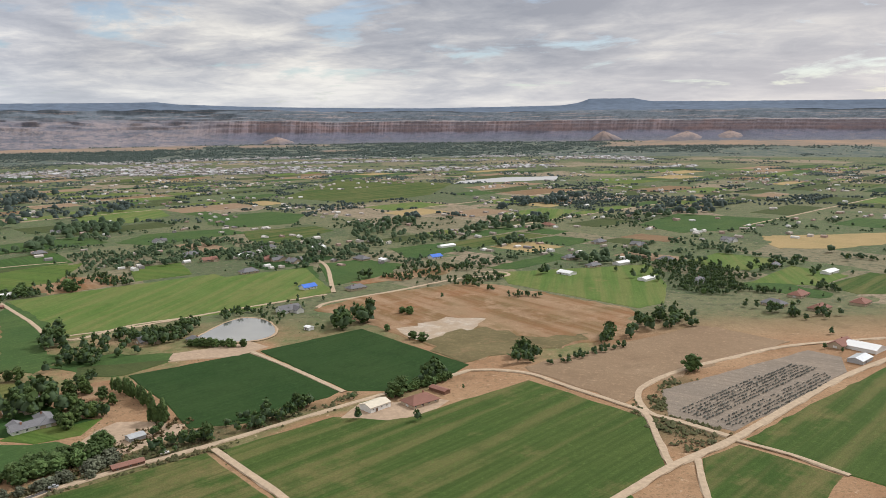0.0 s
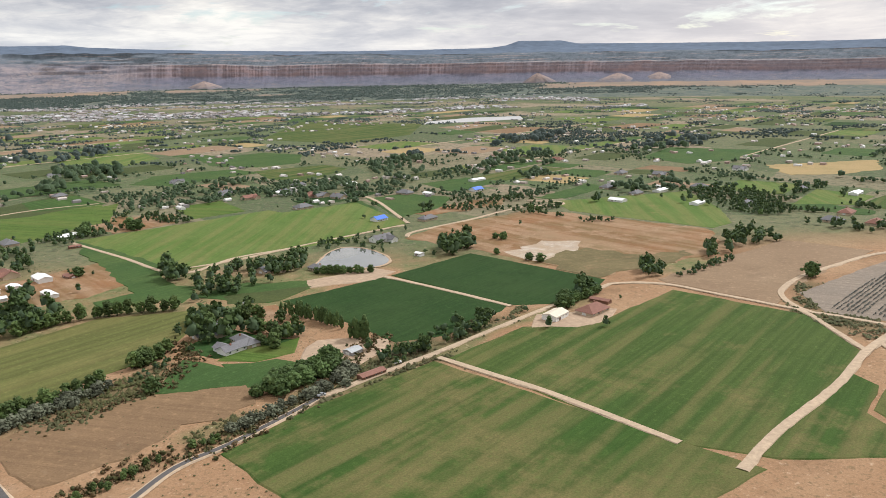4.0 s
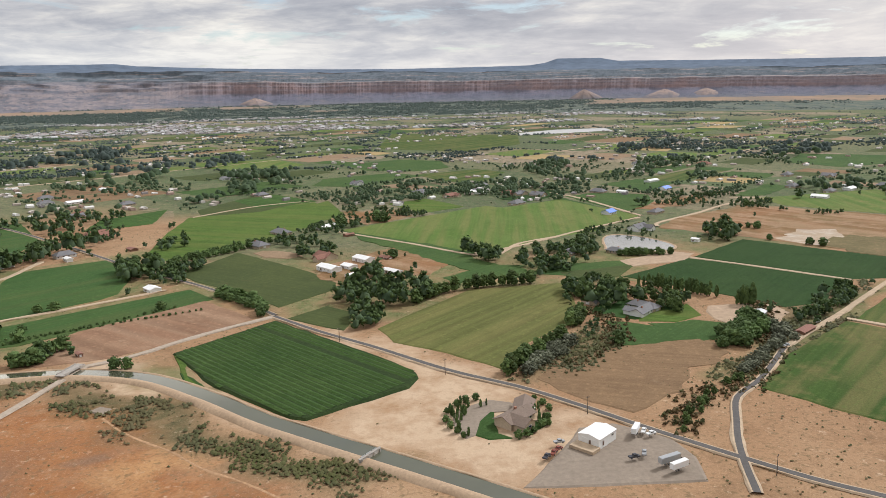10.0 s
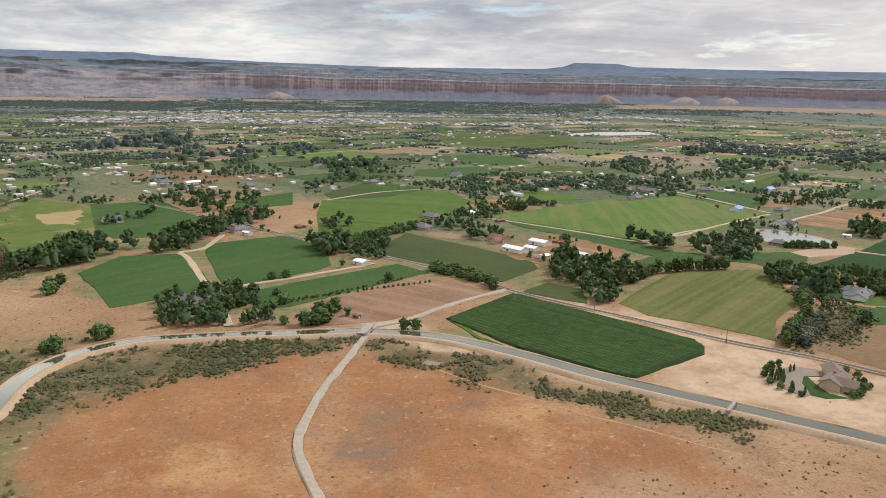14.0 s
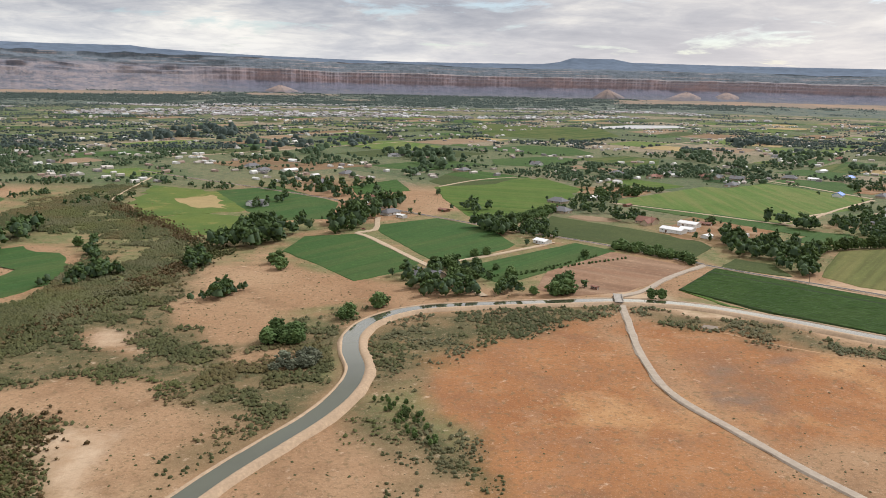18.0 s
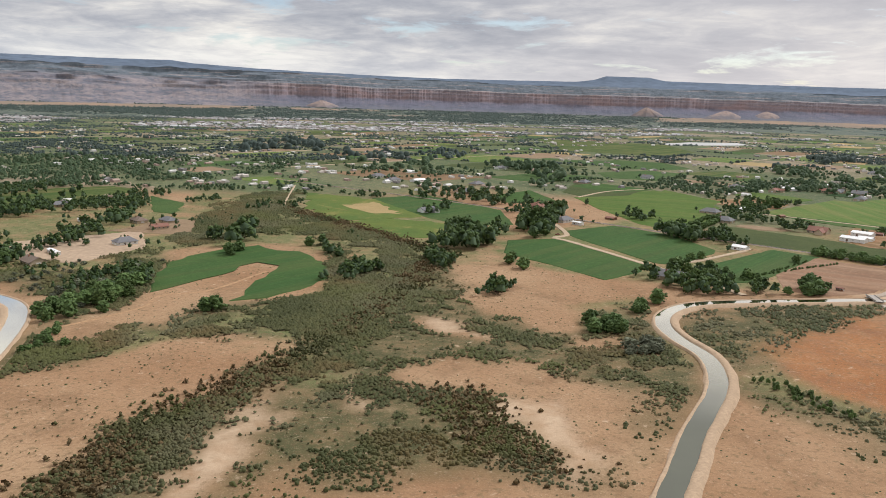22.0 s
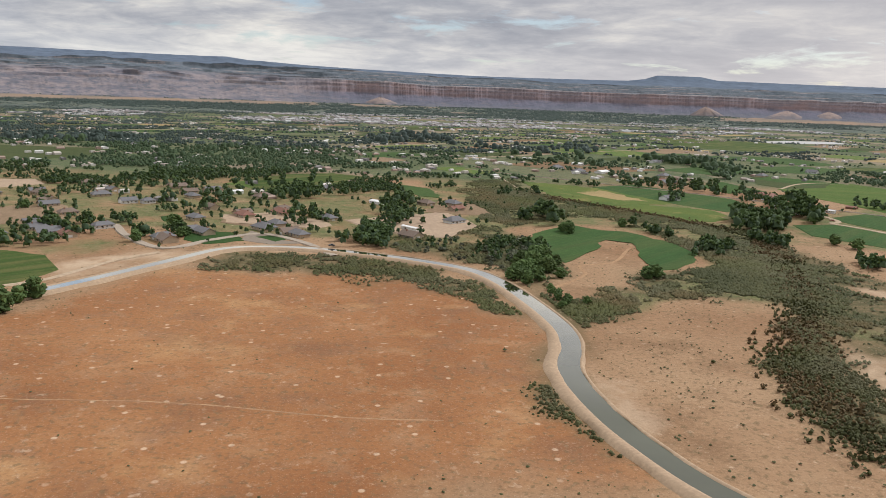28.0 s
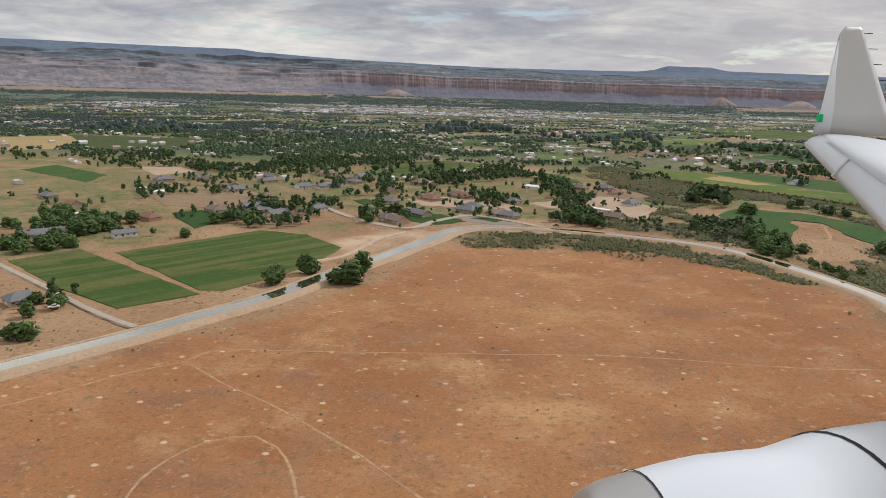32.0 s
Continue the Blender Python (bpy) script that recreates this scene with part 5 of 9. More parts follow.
HOUSES.append(("gable_grey", 8.1, 5.4, -737.5, 247.2))
HOUSES.append(("gable_white", 8.1, 3.6, -831.0, 203.1))
HOUSES.append(("gable_grey", 8.1, 5.4, -759.2, 373.5))
HOUSES.append(("gable_grey", 8.1, 5.4, -730.5, 264.8))
HOUSES.append(("gable_tan", 8.1, 5.4, -690.2, 265.1))
HOUSES.append(("gable_tan", 8.1, 5.4, -719.8, 315.0))
HOUSES.append(("gable_tan", 8.1, 5.4, -703.0, 331.2))
HOUSES.append(("shed_white", 10.4, 2.2, -638.5, 282.2))
HOUSES.append(("gable_grey", 10.0, 7.0, -702.3, 274.9))
HOUSES.append(("gable_grey", 9.0, 6.0, -801.8, 246.9))
HOUSES.append(("gable_grey", 9.0, 6.0, -784.7, 253.1))
HOUSES.append(("gable_tan", 10.0, 7.0, -720.8, 377.4))
HOUSES.append(("gable_tan", 9.0, 6.0, -628.9, 367.3))
HOUSES.append(("gable_grey", 9.0, 6.0, -614.0, 368.5))
HOUSES.append(("gable_grey", 10.0, 6.0, -691.9, 423.8))
HOUSES.append(("gable_tan", 10.0, 6.0, -779.0, 414.7))
HOUSES.append(("gable_grey", 10.0, 6.0, -808.0, 369.6))
HOUSES.append(("gable_tan", 10.0, 6.0, -824.4, 344.1))
HOUSES.append(("gable_grey", 10.0, 6.0, -864.3, 364.6))
HOUSES.append(("gable_grey", 10.0, 6.0, -755.3, 401.9))
HOUSES.append(("gable_tan", 10.0, 6.0, -729.5, 729.6))
HOUSES.append(("barn_white", 12.0, 6.0, -255.6, 328.7))
HOUSES.append(("shed_white", 7.0, 5.0, -246.5, 332.2))
HOUSES.append(("barn_white", 10.5, 6.0, -239.8, 345.1))
HOUSES.append(("shed_white", 10.0, 4.0, -226.5, 318.1))
HOUSES.append(("shed_red", 6.0, 4.0, -228.9, 348.8))
HOUSES.append(("shed_white", 5.0, 4.0, -244.7, 313.7))
FIELDS.append(("nursery_plants", "field_grey", "", [(77.2, 246.1), (136.0, 293.2), (144.5, 289.9), (145.0, 277.5), (140.8, 270.0), (90.6, 229.5)]))
FIELDS.append(("villa_lawn", "lawn", "", [(-211.0, 148.5), (-209.0, 155.8), (-205.7, 161.2), (-204.7, 161.0), (-206.0, 152.3), (-205.7, 148.4), (-202.9, 145.8), (-208.2, 145.8)]))
FIELDS.append(("villa_lawn_east", "lawn", "", [(-201.7, 148.5), (-197.0, 153.7), (-193.5, 154.8), (-193.4, 151.7), (-198.9, 147.0)]))
FIELDS.append(("villa_drive", "yard", "", [(-215.6, 152.5), (-214.9, 160.6), (-210.6, 165.1), (-204.7, 168.6), (-199.7, 166.2), (-195.6, 162.3), (-196.6, 159.1), (-202.1, 160.7), (-205.7, 160.8), (-209.0, 155.8), (-211.0, 148.5), (-213.4, 147.0)]))
FIELDS.append(("shed_yard", "yard", "", [(-192.0, 138.0), (-185.6, 148.4), (-177.0, 149.8), (-166.7, 141.8), (-164.6, 131.0), (-166.4, 120.7), (-204.2, 122.7)]))
FIELDS.append(("farm_yard", "field_red", "", [(-258.8, 312.6), (-257.2, 340.6), (-237.2, 362.2), (-226.2, 374.0), (-198.3, 333.0), (-211.6, 313.1), (-231.0, 301.3), (-242.6, 296.5)]))
FIELDS.append(("riding_arena", "field_tan", "", [(-296.1, 375.4), (-291.5, 381.5), (-278.7, 375.0), (-271.2, 362.9), (-279.0, 359.1), (-289.5, 363.5)]))
FIELDS.append(("yard_house_e", "dirtyard", "", [(-36.6, 245.3), (-30.3, 257.2), (-18.4, 259.5), (-6.4, 261.8), (-0.4, 258.7), (-10.0, 245.7), (-19.2, 241.1)]))
FIELDS.append(("yard_north", "dirtyard", "", [(-117.0, 310.8), (-118.8, 323.1), (-90.7, 339.2), (-81.4, 332.3), (-88.1, 318.9), (-105.9, 313.3)]))
FIELDS.append(("yard_low", "dirtyard", "", [(-116.5, 228.6), (-110.8, 244.8), (-86.8, 241.4), (-87.3, 232.0), (-98.4, 219.5), (-109.7, 217.9)]))
FIELDS.append(("yard_red", "field_red", "", [(-142.7, 270.8), (-139.4, 281.9), (-130.1, 288.1), (-124.2, 279.3), (-127.7, 270.2), (-134.9, 263.5)]))
FIELDS.append(("orchard_grass", "field_mid", "", [(-167.0, 305.8), (-146.0, 324.0), (-116.9, 313.4), (-126.4, 297.1), (-146.1, 297.3)]))
FIELDS.append(("lawn_grove", "lawn", "", [(-157.3, 241.4), (-144.4, 261.6), (-126.6, 247.5), (-120.1, 246.5), (-126.8, 233.6), (-143.3, 232.1)]))
FIELDS.append(("pasture_west", "field_mid", "", [(-237.6, 396.2), (-195.0, 349.9), (-166.0, 313.3), (-167.7, 298.3), (-186.2, 306.6)]))
FIELDS.append(("pasture_w2", "field_mid", "", [(-155.4, 301.3), (-139.9, 320.0), (-118.8, 323.1), (-117.0, 310.8), (-133.3, 293.1)]))
FIELDS.append(("pasture_w3", "field_mid", "", [(-139.6, 225.2), (-123.8, 228.9), (-110.7, 220.0), (-120.2, 208.6), (-128.1, 205.3)]))
FIELDS.append(("pasture_w4", "field_bright", "", [(-142.1, 229.6), (-138.6, 243.5), (-125.8, 240.5), (-117.7, 247.6), (-118.7, 233.2), (-129.9, 227.0)]))
FIELDS.append(("orchard_ne", "field_mid", "", [(-203.8, 304.8), (-183.2, 327.9), (-165.8, 321.2), (-181.4, 300.6), (-198.5, 296.4)]))
FIELDS.append(("pond_meadow", "field_olive", "", [(-150.8, 303.9), (-115.8, 313.3), (-128.6, 294.0), (-148.0, 292.2)]))
FIELDS.append(("mid_meadow", "field_mid", "", [(-254, 431), (-218.7, 395.7), (-184.4, 354.9), (-192.0, 331.4), (-211.6, 355.9), (-240.1, 398.3)]))
FIELDS.append(("dirt_mid", "field_red", "", [(-58, 471), (-33, 503), (5, 525), (4, 500), (-25, 478), (-49, 467)]))
FIELDS.append(("dirt_town", "field_tan", "", [(-725, 308), (-690, 304), (-683, 288), (-703, 278), (-725, 291)]))
FIELDS.append(("dirt_town_b", "field_tan", "", [(-855, 310), (-812, 336), (-791, 283), (-813, 272), (-839, 277)]))
FIELDS.append(("suburb_lawn", "lawn", "", [(-734, 274), (-718, 265), (-704, 249), (-719, 239), (-729, 247)]))
FIELDS.append(("suburb_lawn_b", "lawn", "", [(-829, 256), (-819, 264), (-804, 246), (-809, 233), (-817, 232)]))
FIELDS.append(("suburb_drive", "yard", "", [(-707, 270), (-691, 250), (-681, 245), (-694, 241), (-707, 249)]))
FIELDS.append(("subdivision_dirt", "dirtyard", "", [(-668, 306), (-620, 342), (-606, 296), (-624, 264), (-653, 275)]))
FIELDS.append(("bend_lawn", "lawn", "", [(-293.0, 201.9), (-288.1, 196.9), (-278.6, 181.5), (-281.7, 181.9), (-289.1, 192.8)]))
ZONES.append(("pale", [(-756, 196), (-727, 229), (-667, 234), (-690, 238), (-723, 218), (-747, 180)]))
ZONES.append(("scrub", [(-133.7, 177.0), (-107.1, 196.3), (-73.5, 225.9), (-73.0, 219.4), (-106.0, 191.2), (-127.6, 172.2)]))
ZONES.append(("weeds", [(41.0, 336.3), (67.1, 325.7), (81.5, 334.0), (75.0, 316.7), (38.3, 295.2)]))
ZONES.append(("scrub", [(65.4, 242.5), (79.9, 266.7), (88.8, 282.2), (87.9, 272.5), (72.2, 239.8), (85.5, 225.2), (69.1, 217.4)]))
ZONES.append(("scrub", [(-191.3, 184.4), (-169.9, 215.4), (-160.4, 225.7), (-164.8, 204.1), (-177.3, 191.3)]))
ZONES.append(("scrub", [(-108.2, 197.7), (-100.2, 215.6), (-85.2, 236.5), (-39.4, 266.2), (-37.9, 254.8), (-80.7, 223.0), (-104.9, 191.1)]))
ZONES.append(("scrub", [(-606, 64), (-610, 83), (-611, 90), (-610, 108), (-605, 126), (-603, 122), (-608, 98), (-608, 83), (-604, 64)]))
ZONES.append(("scrub", [(-612, 88), (-611, 117), (-606, 121), (-606, 100), (-608, 83), (-608, 73)]))
ZONES.append(("scrub", [(-717, 214), (-681, 225), (-637, 200), (-611, 160), (-614, 154), (-638, 185), (-674, 199), (-706, 197)]))
ZONES.append(("weeds", [(-237.6, 396.2), (-94, 673), (362, 622), (216.8, 366.7), (88.5, 375.0), (48.5, 302.2), (-23.4, 340.0), (-72.2, 324.8), (-86.6, 343.7), (-128.9, 282.7), (-166.3, 271.9)]))
ZONES.append(("weeds", [(-406, 368), (-335, 412), (-148.3, 377.4), (-128.0, 332.9), (-151.7, 293.3), (-167.2, 286.4), (-201.2, 258.6), (-249.0, 238.3), (-279.0, 270.2), (-331.7, 312.5), (-365.0, 283.1)]))
ZONES.append(("weeds", [(-138.3, 177.6), (-97.7, 216.9), (-49.1, 250.9), (-4.1, 279.0), (-15.2, 262.3), (-76.7, 220.0), (-126.0, 176.0)]))
ZONES.append(("weeds", [(-484, 270), (-452, 340), (-298, 412), (-207.4, 374.3), (-255.5, 275.7), (-303.5, 266.2), (-334.6, 231.2), (-376.7, 217.8), (-404, 234), (-441, 269)]))
ZONES.append(("weeds", [(-956, 512), (-669, 494), (-568, 384), (-593, 267), (-622, 238), (-653, 261), (-678, 288), (-719, 284), (-772, 294), (-797, 234), (-811, 221)]))
ZONES.append(("weeds", [(-881, 196), (-842, 223), (-779, 229), (-735, 248), (-752, 220), (-800, 225), (-827, 182), (-854, 163)]))
ZONES.append(("weeds", [(-632, 498), (-476, 622), (-442, 388), (-422, 349), (-477, 267), (-521, 304), (-574, 298), (-606, 364)]))
ZONES.append(("weeds", [(-308.1, 218.3), (-297.1, 216.8), (-278.4, 183.4), (-281.2, 178.1), (-292.4, 193.2)]))
ZONES.append(("weeds", [(-415, 128), (-406, 130), (-398.9, 107.8), (-404, 111)]))
ROADS.append(("road_bridge_south", "gravel", 1.9, [(-323.8, 213.0), (-327.4, 198.7), (-331.1, 183.5), (-336.3, 162.7), (-339.4, 145.1), (-340.7, 132.9), (-340.1, 124.9), (-337.6, 115.3), (-334.6, 105.8), (-330.0, 90.3), (-323.9, 74.8)]))
ZONES.append(("ash", [(-335.6, 138.9), (-327.4, 137.2), (-320.8, 126.9), (-316.9, 118.4), (-321.6, 114.1), (-333.0, 114.1), (-338.8, 118.4), (-340.0, 130.0)]))
ZONES.append(("ash", [(-334.5, 149.0), (-325.4, 153.6), (-316.2, 147.7), (-327.5, 140.3)]))
ZONES.append(("ash", [(-300.3, 153.3), (-290.9, 155.0), (-297.1, 142.2), (-303.9, 142.7)]))
FIELDS.append(("meadow_crescent", "field_clover", "", [(-582, 217), (-587, 246), (-587, 266), (-579, 286), (-568, 297), (-558, 304), (-548, 293), (-537, 290), (-525, 262), (-523, 241), (-531, 223), (-543, 211), (-551, 206), (-550, 226), (-545, 248), (-544, 261), (-553, 268), (-558, 259), (-562, 246), (-568, 238), (-572, 229)]))
FIELDS.append(("meadow_b_west", "field_lush", "", [(-751, 471), (-717, 506), (-700, 500), (-694, 440), (-692, 420), (-727, 452)]))
FIELDS.append(("meadow_c_west", "field_mid", "", [(-654, 478), (-624, 444), (-618, 400), (-632, 406)]))
FIELDS.append(("dirt_site", "field_tan", "", [(-621, 384), (-601, 374), (-595, 337), (-605, 332), (-634, 340), (-624, 358)]))
ROADS.append(("track_meadow", "track", 0.8, [(-559.2, 306.8), (-556.4, 286.3), (-555.2, 265.7)]))
ZONES.append(("clear", [(-634, 277), (-620, 286), (-605, 257), (-611, 246), (-627, 259)]))
ZONES.append(("weeds", [(-600, 385), (-564, 510), (-562, 548), (-582, 590), (-608, 507), (-609, 419)]))
ZONES.append(("weeds", [(-642, 256), (-627, 256), (-600, 237), (-617, 232), (-639, 241)]))
ZONES.append(("weeds", [(-503, 279), (-488, 303), (-481, 268), (-492, 248)]))
ZONES.append(("weeds", [(-411, 128), (-404, 121), (-399.3, 109.3), (-395.9, 103.9), (-400, 104), (-408, 112)]))
GROVES.append(("round", 9, 9.3, [(-571, 300), (-573, 341), (-568, 360), (-561, 307)]))
GROVES.append(("round", 4, 6.9, [(-585, 321), (-579, 325), (-578, 306)]))
GROVES.append(("silver", 14, 3.1, [(-618, 228), (-608, 241), (-595, 232), (-592, 211), (-607, 211)]))
GROVES.append(("light", 12, 5.1, [(-589, 196), (-596, 196), (-604, 200), (-601, 215), (-588, 219), (-581, 200)]))
GROVES.append(("round", 7, 6.3, [(-594, 237), (-588, 246), (-584, 219), (-589, 219)]))
GROVES.append(("round", 11, 6.8, [(-647, 373), (-645, 417), (-633, 373), (-638, 354)]))
GROVES.append(("round", 11, 5.2, [(-665, 327), (-658, 362), (-646, 354), (-638, 305), (-648, 292)]))
GROVES.append(("round", 12, 5.7, [(-660, 267), (-660, 298), (-648, 267), (-655, 256)]))
GROVES.append(("round", 10, 6.3, [(-712, 391), (-707, 426), (-690, 381), (-705, 381)]))
FIELDS.append(("lawn_corner", "lawn", "", [(-726, 247), (-721, 265), (-715, 266), (-707, 249), (-712, 242), (-719, 239)]))
FIELDS.append(("lawn_b", "lawn", "", [(-703, 256), (-692, 264), (-688, 257), (-693, 246)]))
FIELDS.append(("lawn_c", "lawn", "", [(-755, 304), (-750, 311), (-744, 297), (-750, 291)]))
FIELDS.append(("lawn_d", "lawn", "", [(-829, 256), (-819, 264), (-805, 239), (-811, 221)]))
FIELDS.append(("park_green", "field_lush", "", [(-746, 470), (-728, 514), (-695, 531), (-669, 510), (-687, 436), (-703, 403), (-723, 399), (-735, 418)]))
FIELDS.append(("olive_west", "field_olive", "", [(-1064, 728), (-950, 719), (-916, 714), (-918, 604), (-978, 557)]))
FIELDS.append(("dirt_west", "dirtyard", "", [(-901, 437), (-876, 442), (-861, 419), (-877, 392)]))
FIELDS.append(("site_dirt", "dirtyard", "", [(-729, 313), (-708, 324), (-690, 313), (-673, 289), (-683, 280), (-704, 285), (-722, 291)]))
ROADS.append(("road_canal_side", "dirt", 1.4, [(-730.9, 220.7), (-740.5, 206.6), (-746.8, 189.7), (-751.9, 175.6), (-759.9, 167.7)]))
GROVES.append(("round", 9, 5.4, [(-784, 224), (-801, 259), (-800, 282), (-781, 284), (-769, 256), (-776, 236)]))
GROVES.append(("round", 8, 4.5, [(-774, 293), (-769, 303), (-760, 287), (-768, 281)]))
GROVES.append(("round", 8, 5.0, [(-808, 239), (-803, 248), (-793, 240), (-796, 232)]))
GROVES.append(("round", 5, 5.6, [(-750, 251), (-748, 262), (-745, 249)]))
GROVES.append(("round", 6, 5.2, [(-742, 259), (-737, 274), (-733, 260)]))
GROVES.append(("round", 25, 3.7, [(-852, 377), (-827, 425), (-811, 384), (-836, 362)]))
GROVES.append(("round", 32, 5.6, [(-827, 425), (-820, 501), (-778, 559), (-759, 456), (-786, 388)]))
GROVES.append(("round", 32, 4.9, [(-927, 468), (-928, 561), (-898, 528), (-904, 450)]))
GROVES.append(("round", 25, 4.6, [(-750, 496), (-734, 570), (-724, 515), (-743, 470)]))
GROVES.append(("round", 25, 4.8, [(-721, 386), (-705, 433), (-686, 406), (-695, 385), (-713, 372)]))
GROVES.append(("round", 15, 4.8, [(-689, 405), (-669, 456), (-662, 410), (-682, 387)]))
GROVES.append(("round", 11, 4.6, [(-746, 346), (-740, 383), (-730, 337)]))
GROVES.append(("round", 8, 3.6, [(-765, 316), (-758, 333), (-752, 322)]))
GROVES.append(("round", 20, 5.2, [(-661, 241), (-646, 276), (-649, 236)]))
GROVES.append(("round", 11, 3.7, [(-687, 313), (-674, 324), (-668, 306), (-681, 296)]))
GROVES.append(("round", 50, 7.3, [(-896, 722), (-745, 944), (-718, 742), (-850, 594)]))
GROVES.append(("round", 50, 9.2, [(-1116, 834), (-1087, 995), (-952, 914), (-993, 757)]))
ROADS.append(("track_south_canal", "track", 0.4, [(-305.6, 171.8), (-298.0, 162.9), (-291.5, 157.0), (-282.3, 149.5), (-273.6, 140.4), (-263.2, 132.9), (-253.6, 124.2), (-244.7, 117.3)]))
FIELDS.append(("pad", "yard", "", [(-310.4, 176.6), (-308.4, 179.1), (-305.4, 177.5), (-306.4, 174.1)]))
ZONES.append(("scrub", [(-321.4, 195.8), (-308.5, 191.7), (-294.9, 177.2), (-281.5, 165.9), (-269.5, 157.3), (-258.3, 147.8), (-248.1, 137.6), (-240.6, 129.9), (-241.3, 123.8), (-250.9, 131.3), (-263.4, 139.6), (-271.4, 145.0), (-280.4, 155.5), (-289.8, 163.5), (-301.4, 172.3), (-316.0, 184.2)]))
FIELDS.append(("ditch_meadow", "field_bright", "", [(-297.3, 217.6), (-292.2, 213.0), (-290.2, 198.4), (-282.2, 185.9), (-277.2, 183.0), (-278.4, 179.0), (-285.3, 185.0), (-291.6, 196.2), (-294.7, 206.5)]))
LONE_TREES.append(("small", 1.9, [(-216.7, 161.9), (-217.4, 156.9), (-216.8, 152.9), (-215.5, 150.1), (-214.1, 147.6), (-213.9, 166.1), (-211.2, 168.1), (-208.3, 169.3), (-193.0, 167.2), (-191.4, 163.8), (-190.7, 159.8), (-192.1, 154.9), (-194.3, 150.9), (-196.8, 147.9), (-199.0, 146.2), (-201.3, 145.2)]))
TREE_ROWS.append(("small", 34, 1.1, [(-369.7, 239.9), (-346.3, 248.8), (-323.4, 260.3), (-300.0, 270.8)]))
ZONES.append(("weeds", [(-253.0, 144.1), (-250.3, 145.2), (-246.5, 141.7), (-250.6, 139.4)]))
TREE_ROWS.append(("round", 9, 4.0, [(-116.9, 333.4), (-89.5, 331.1)]))
GROVES.append(("round", 10, 6.5, [(-138.6, 334.7), (-123.4, 372.8), (-120.6, 355.0), (-127.0, 332.7)]))
GROVES.append(("round", 26, 6.7, [(-144, 579), (-107, 645), (-99, 603), (-132, 539)]))
GROVES.append(("round", 30, 8.0, [(-84, 733), (-25, 838), (-27, 773), (-84, 660)]))
GROVES.append(("round", 26, 10.3, [(78, 968), (212, 1082), (170, 953), (63, 868)]))
GROVES.append(("round", 40, 7.4, [(28, 756), (115, 827), (97, 734), (11, 666)]))
GROVES.append(("round", 40, 11.9, [(-700, 981), (-682, 1147), (-611, 1230), (-574, 1019), (-603, 855)]))
GROVES.append(("round", 30, 7.4, [(-510, 688), (-460, 788), (-415, 704), (-462, 639)]))
GROVES.append(("round", 24, 9.4, [(-471, 910), (-410, 1006), (-380, 917), (-432, 835)]))
GROVES.append(("round", 24, 8.1, [(-387, 767), (-335, 795), (-315, 737), (-360, 690)]))
GROVES.append(("round", 30, 9.5, [(172, 808), (302, 931), (340, 869), (222, 757)]))
GROVES.append(("round", 20, 7.1, [(85, 540), (151, 576), (156, 539), (97, 514)]))
GROVES.append(("light", 34, 1.3, [(-412, 130), (-406, 131), (-400, 120), (-396.7, 108.7), (-400, 105), (-406, 113)]))
ZONES.append(("weeds", [(-414, 132), (-406, 135), (-399.0, 121.4), (-394.5, 107.3), (-401, 103), (-408, 114)]))



ZONES.append(("scrub", [(-605.5, 218.4), (-579.9, 182.9), (-568.9, 183.0), (-557.5, 198.4), (-536.7, 183.3), (-526.3, 209.3), (-519.2, 224.8), (-526.4, 261.2), (-528.1, 309.0), (-515.4, 339.9), (-491.7, 297.9), (-474.0, 292.6), (-475.1, 243.7), (-477.7, 210.4), (-464.2, 184.1), (-448.7, 170.1), (-414.8, 211.9), (-417.4, 162.4), (-418.9, 139.7), (-430.8, 121.4), (-446.6, 103.8), (-462.2, 85.0), (-545.9, 87.7)]))
ZONES.append(("scrub", [(-558.5, 66.0), (-558.2, 88.1), (-550.3, 115.8), (-528.9, 156.7), (-544.7, 173.7), (-573.8, 160.3), (-589.4, 154.2), (-598.0, 177.4), (-597.2, 256.0), (-587.6, 245.7), (-581.9, 208.0), (-554.9, 201.6), (-530.1, 211.5), (-509.6, 231.3), (-515.4, 146.7), (-515.5, 113.0), (-512.3, 94.0), (-535.8, 65.6)]))
ZONES.append(("scrub", [(-596.7, 143.7), (-598.0, 177.4), (-591.2, 177.8), (-573.9, 166.1), (-570.7, 155.0), (-587.4, 148.0), (-593.1, 130.3), (-593.3, 114.8)]))
ZONES.append(("clear", [(-579.9, 162.2), (-565.4, 169.5), (-549.3, 171.2), (-536.0, 167.1), (-527.9, 156.6), (-531.6, 143.8), (-537.2, 140.0), (-539.5, 132.6), (-545.0, 124.9), (-551.2, 113.9), (-554.4, 106.5), (-566.1, 90.8), (-586.1, 107.2)]))
ZONES.append(("clear", [(-588.3, 139.3), (-573.8, 148.5), (-547.1, 167.4), (-529.2, 163.5), (-538.9, 136.4), (-547.1, 119.6), (-553.9, 107.1), (-558.4, 88.1), (-559.5, 65.6), (-593.5, 65.6), (-596.0, 87.7), (-595.6, 107.9), (-591.8, 124.2)]))
ZONES.append(("pale", [(-547.0, 90.2), (-543.0, 94.3), (-539.7, 104.1), (-536.1, 112.7), (-530.5, 114.6), (-528.5, 105.8), (-530.4, 98.5), (-532.1, 91.4), (-534.5, 87.4), (-544.3, 84.2)]))
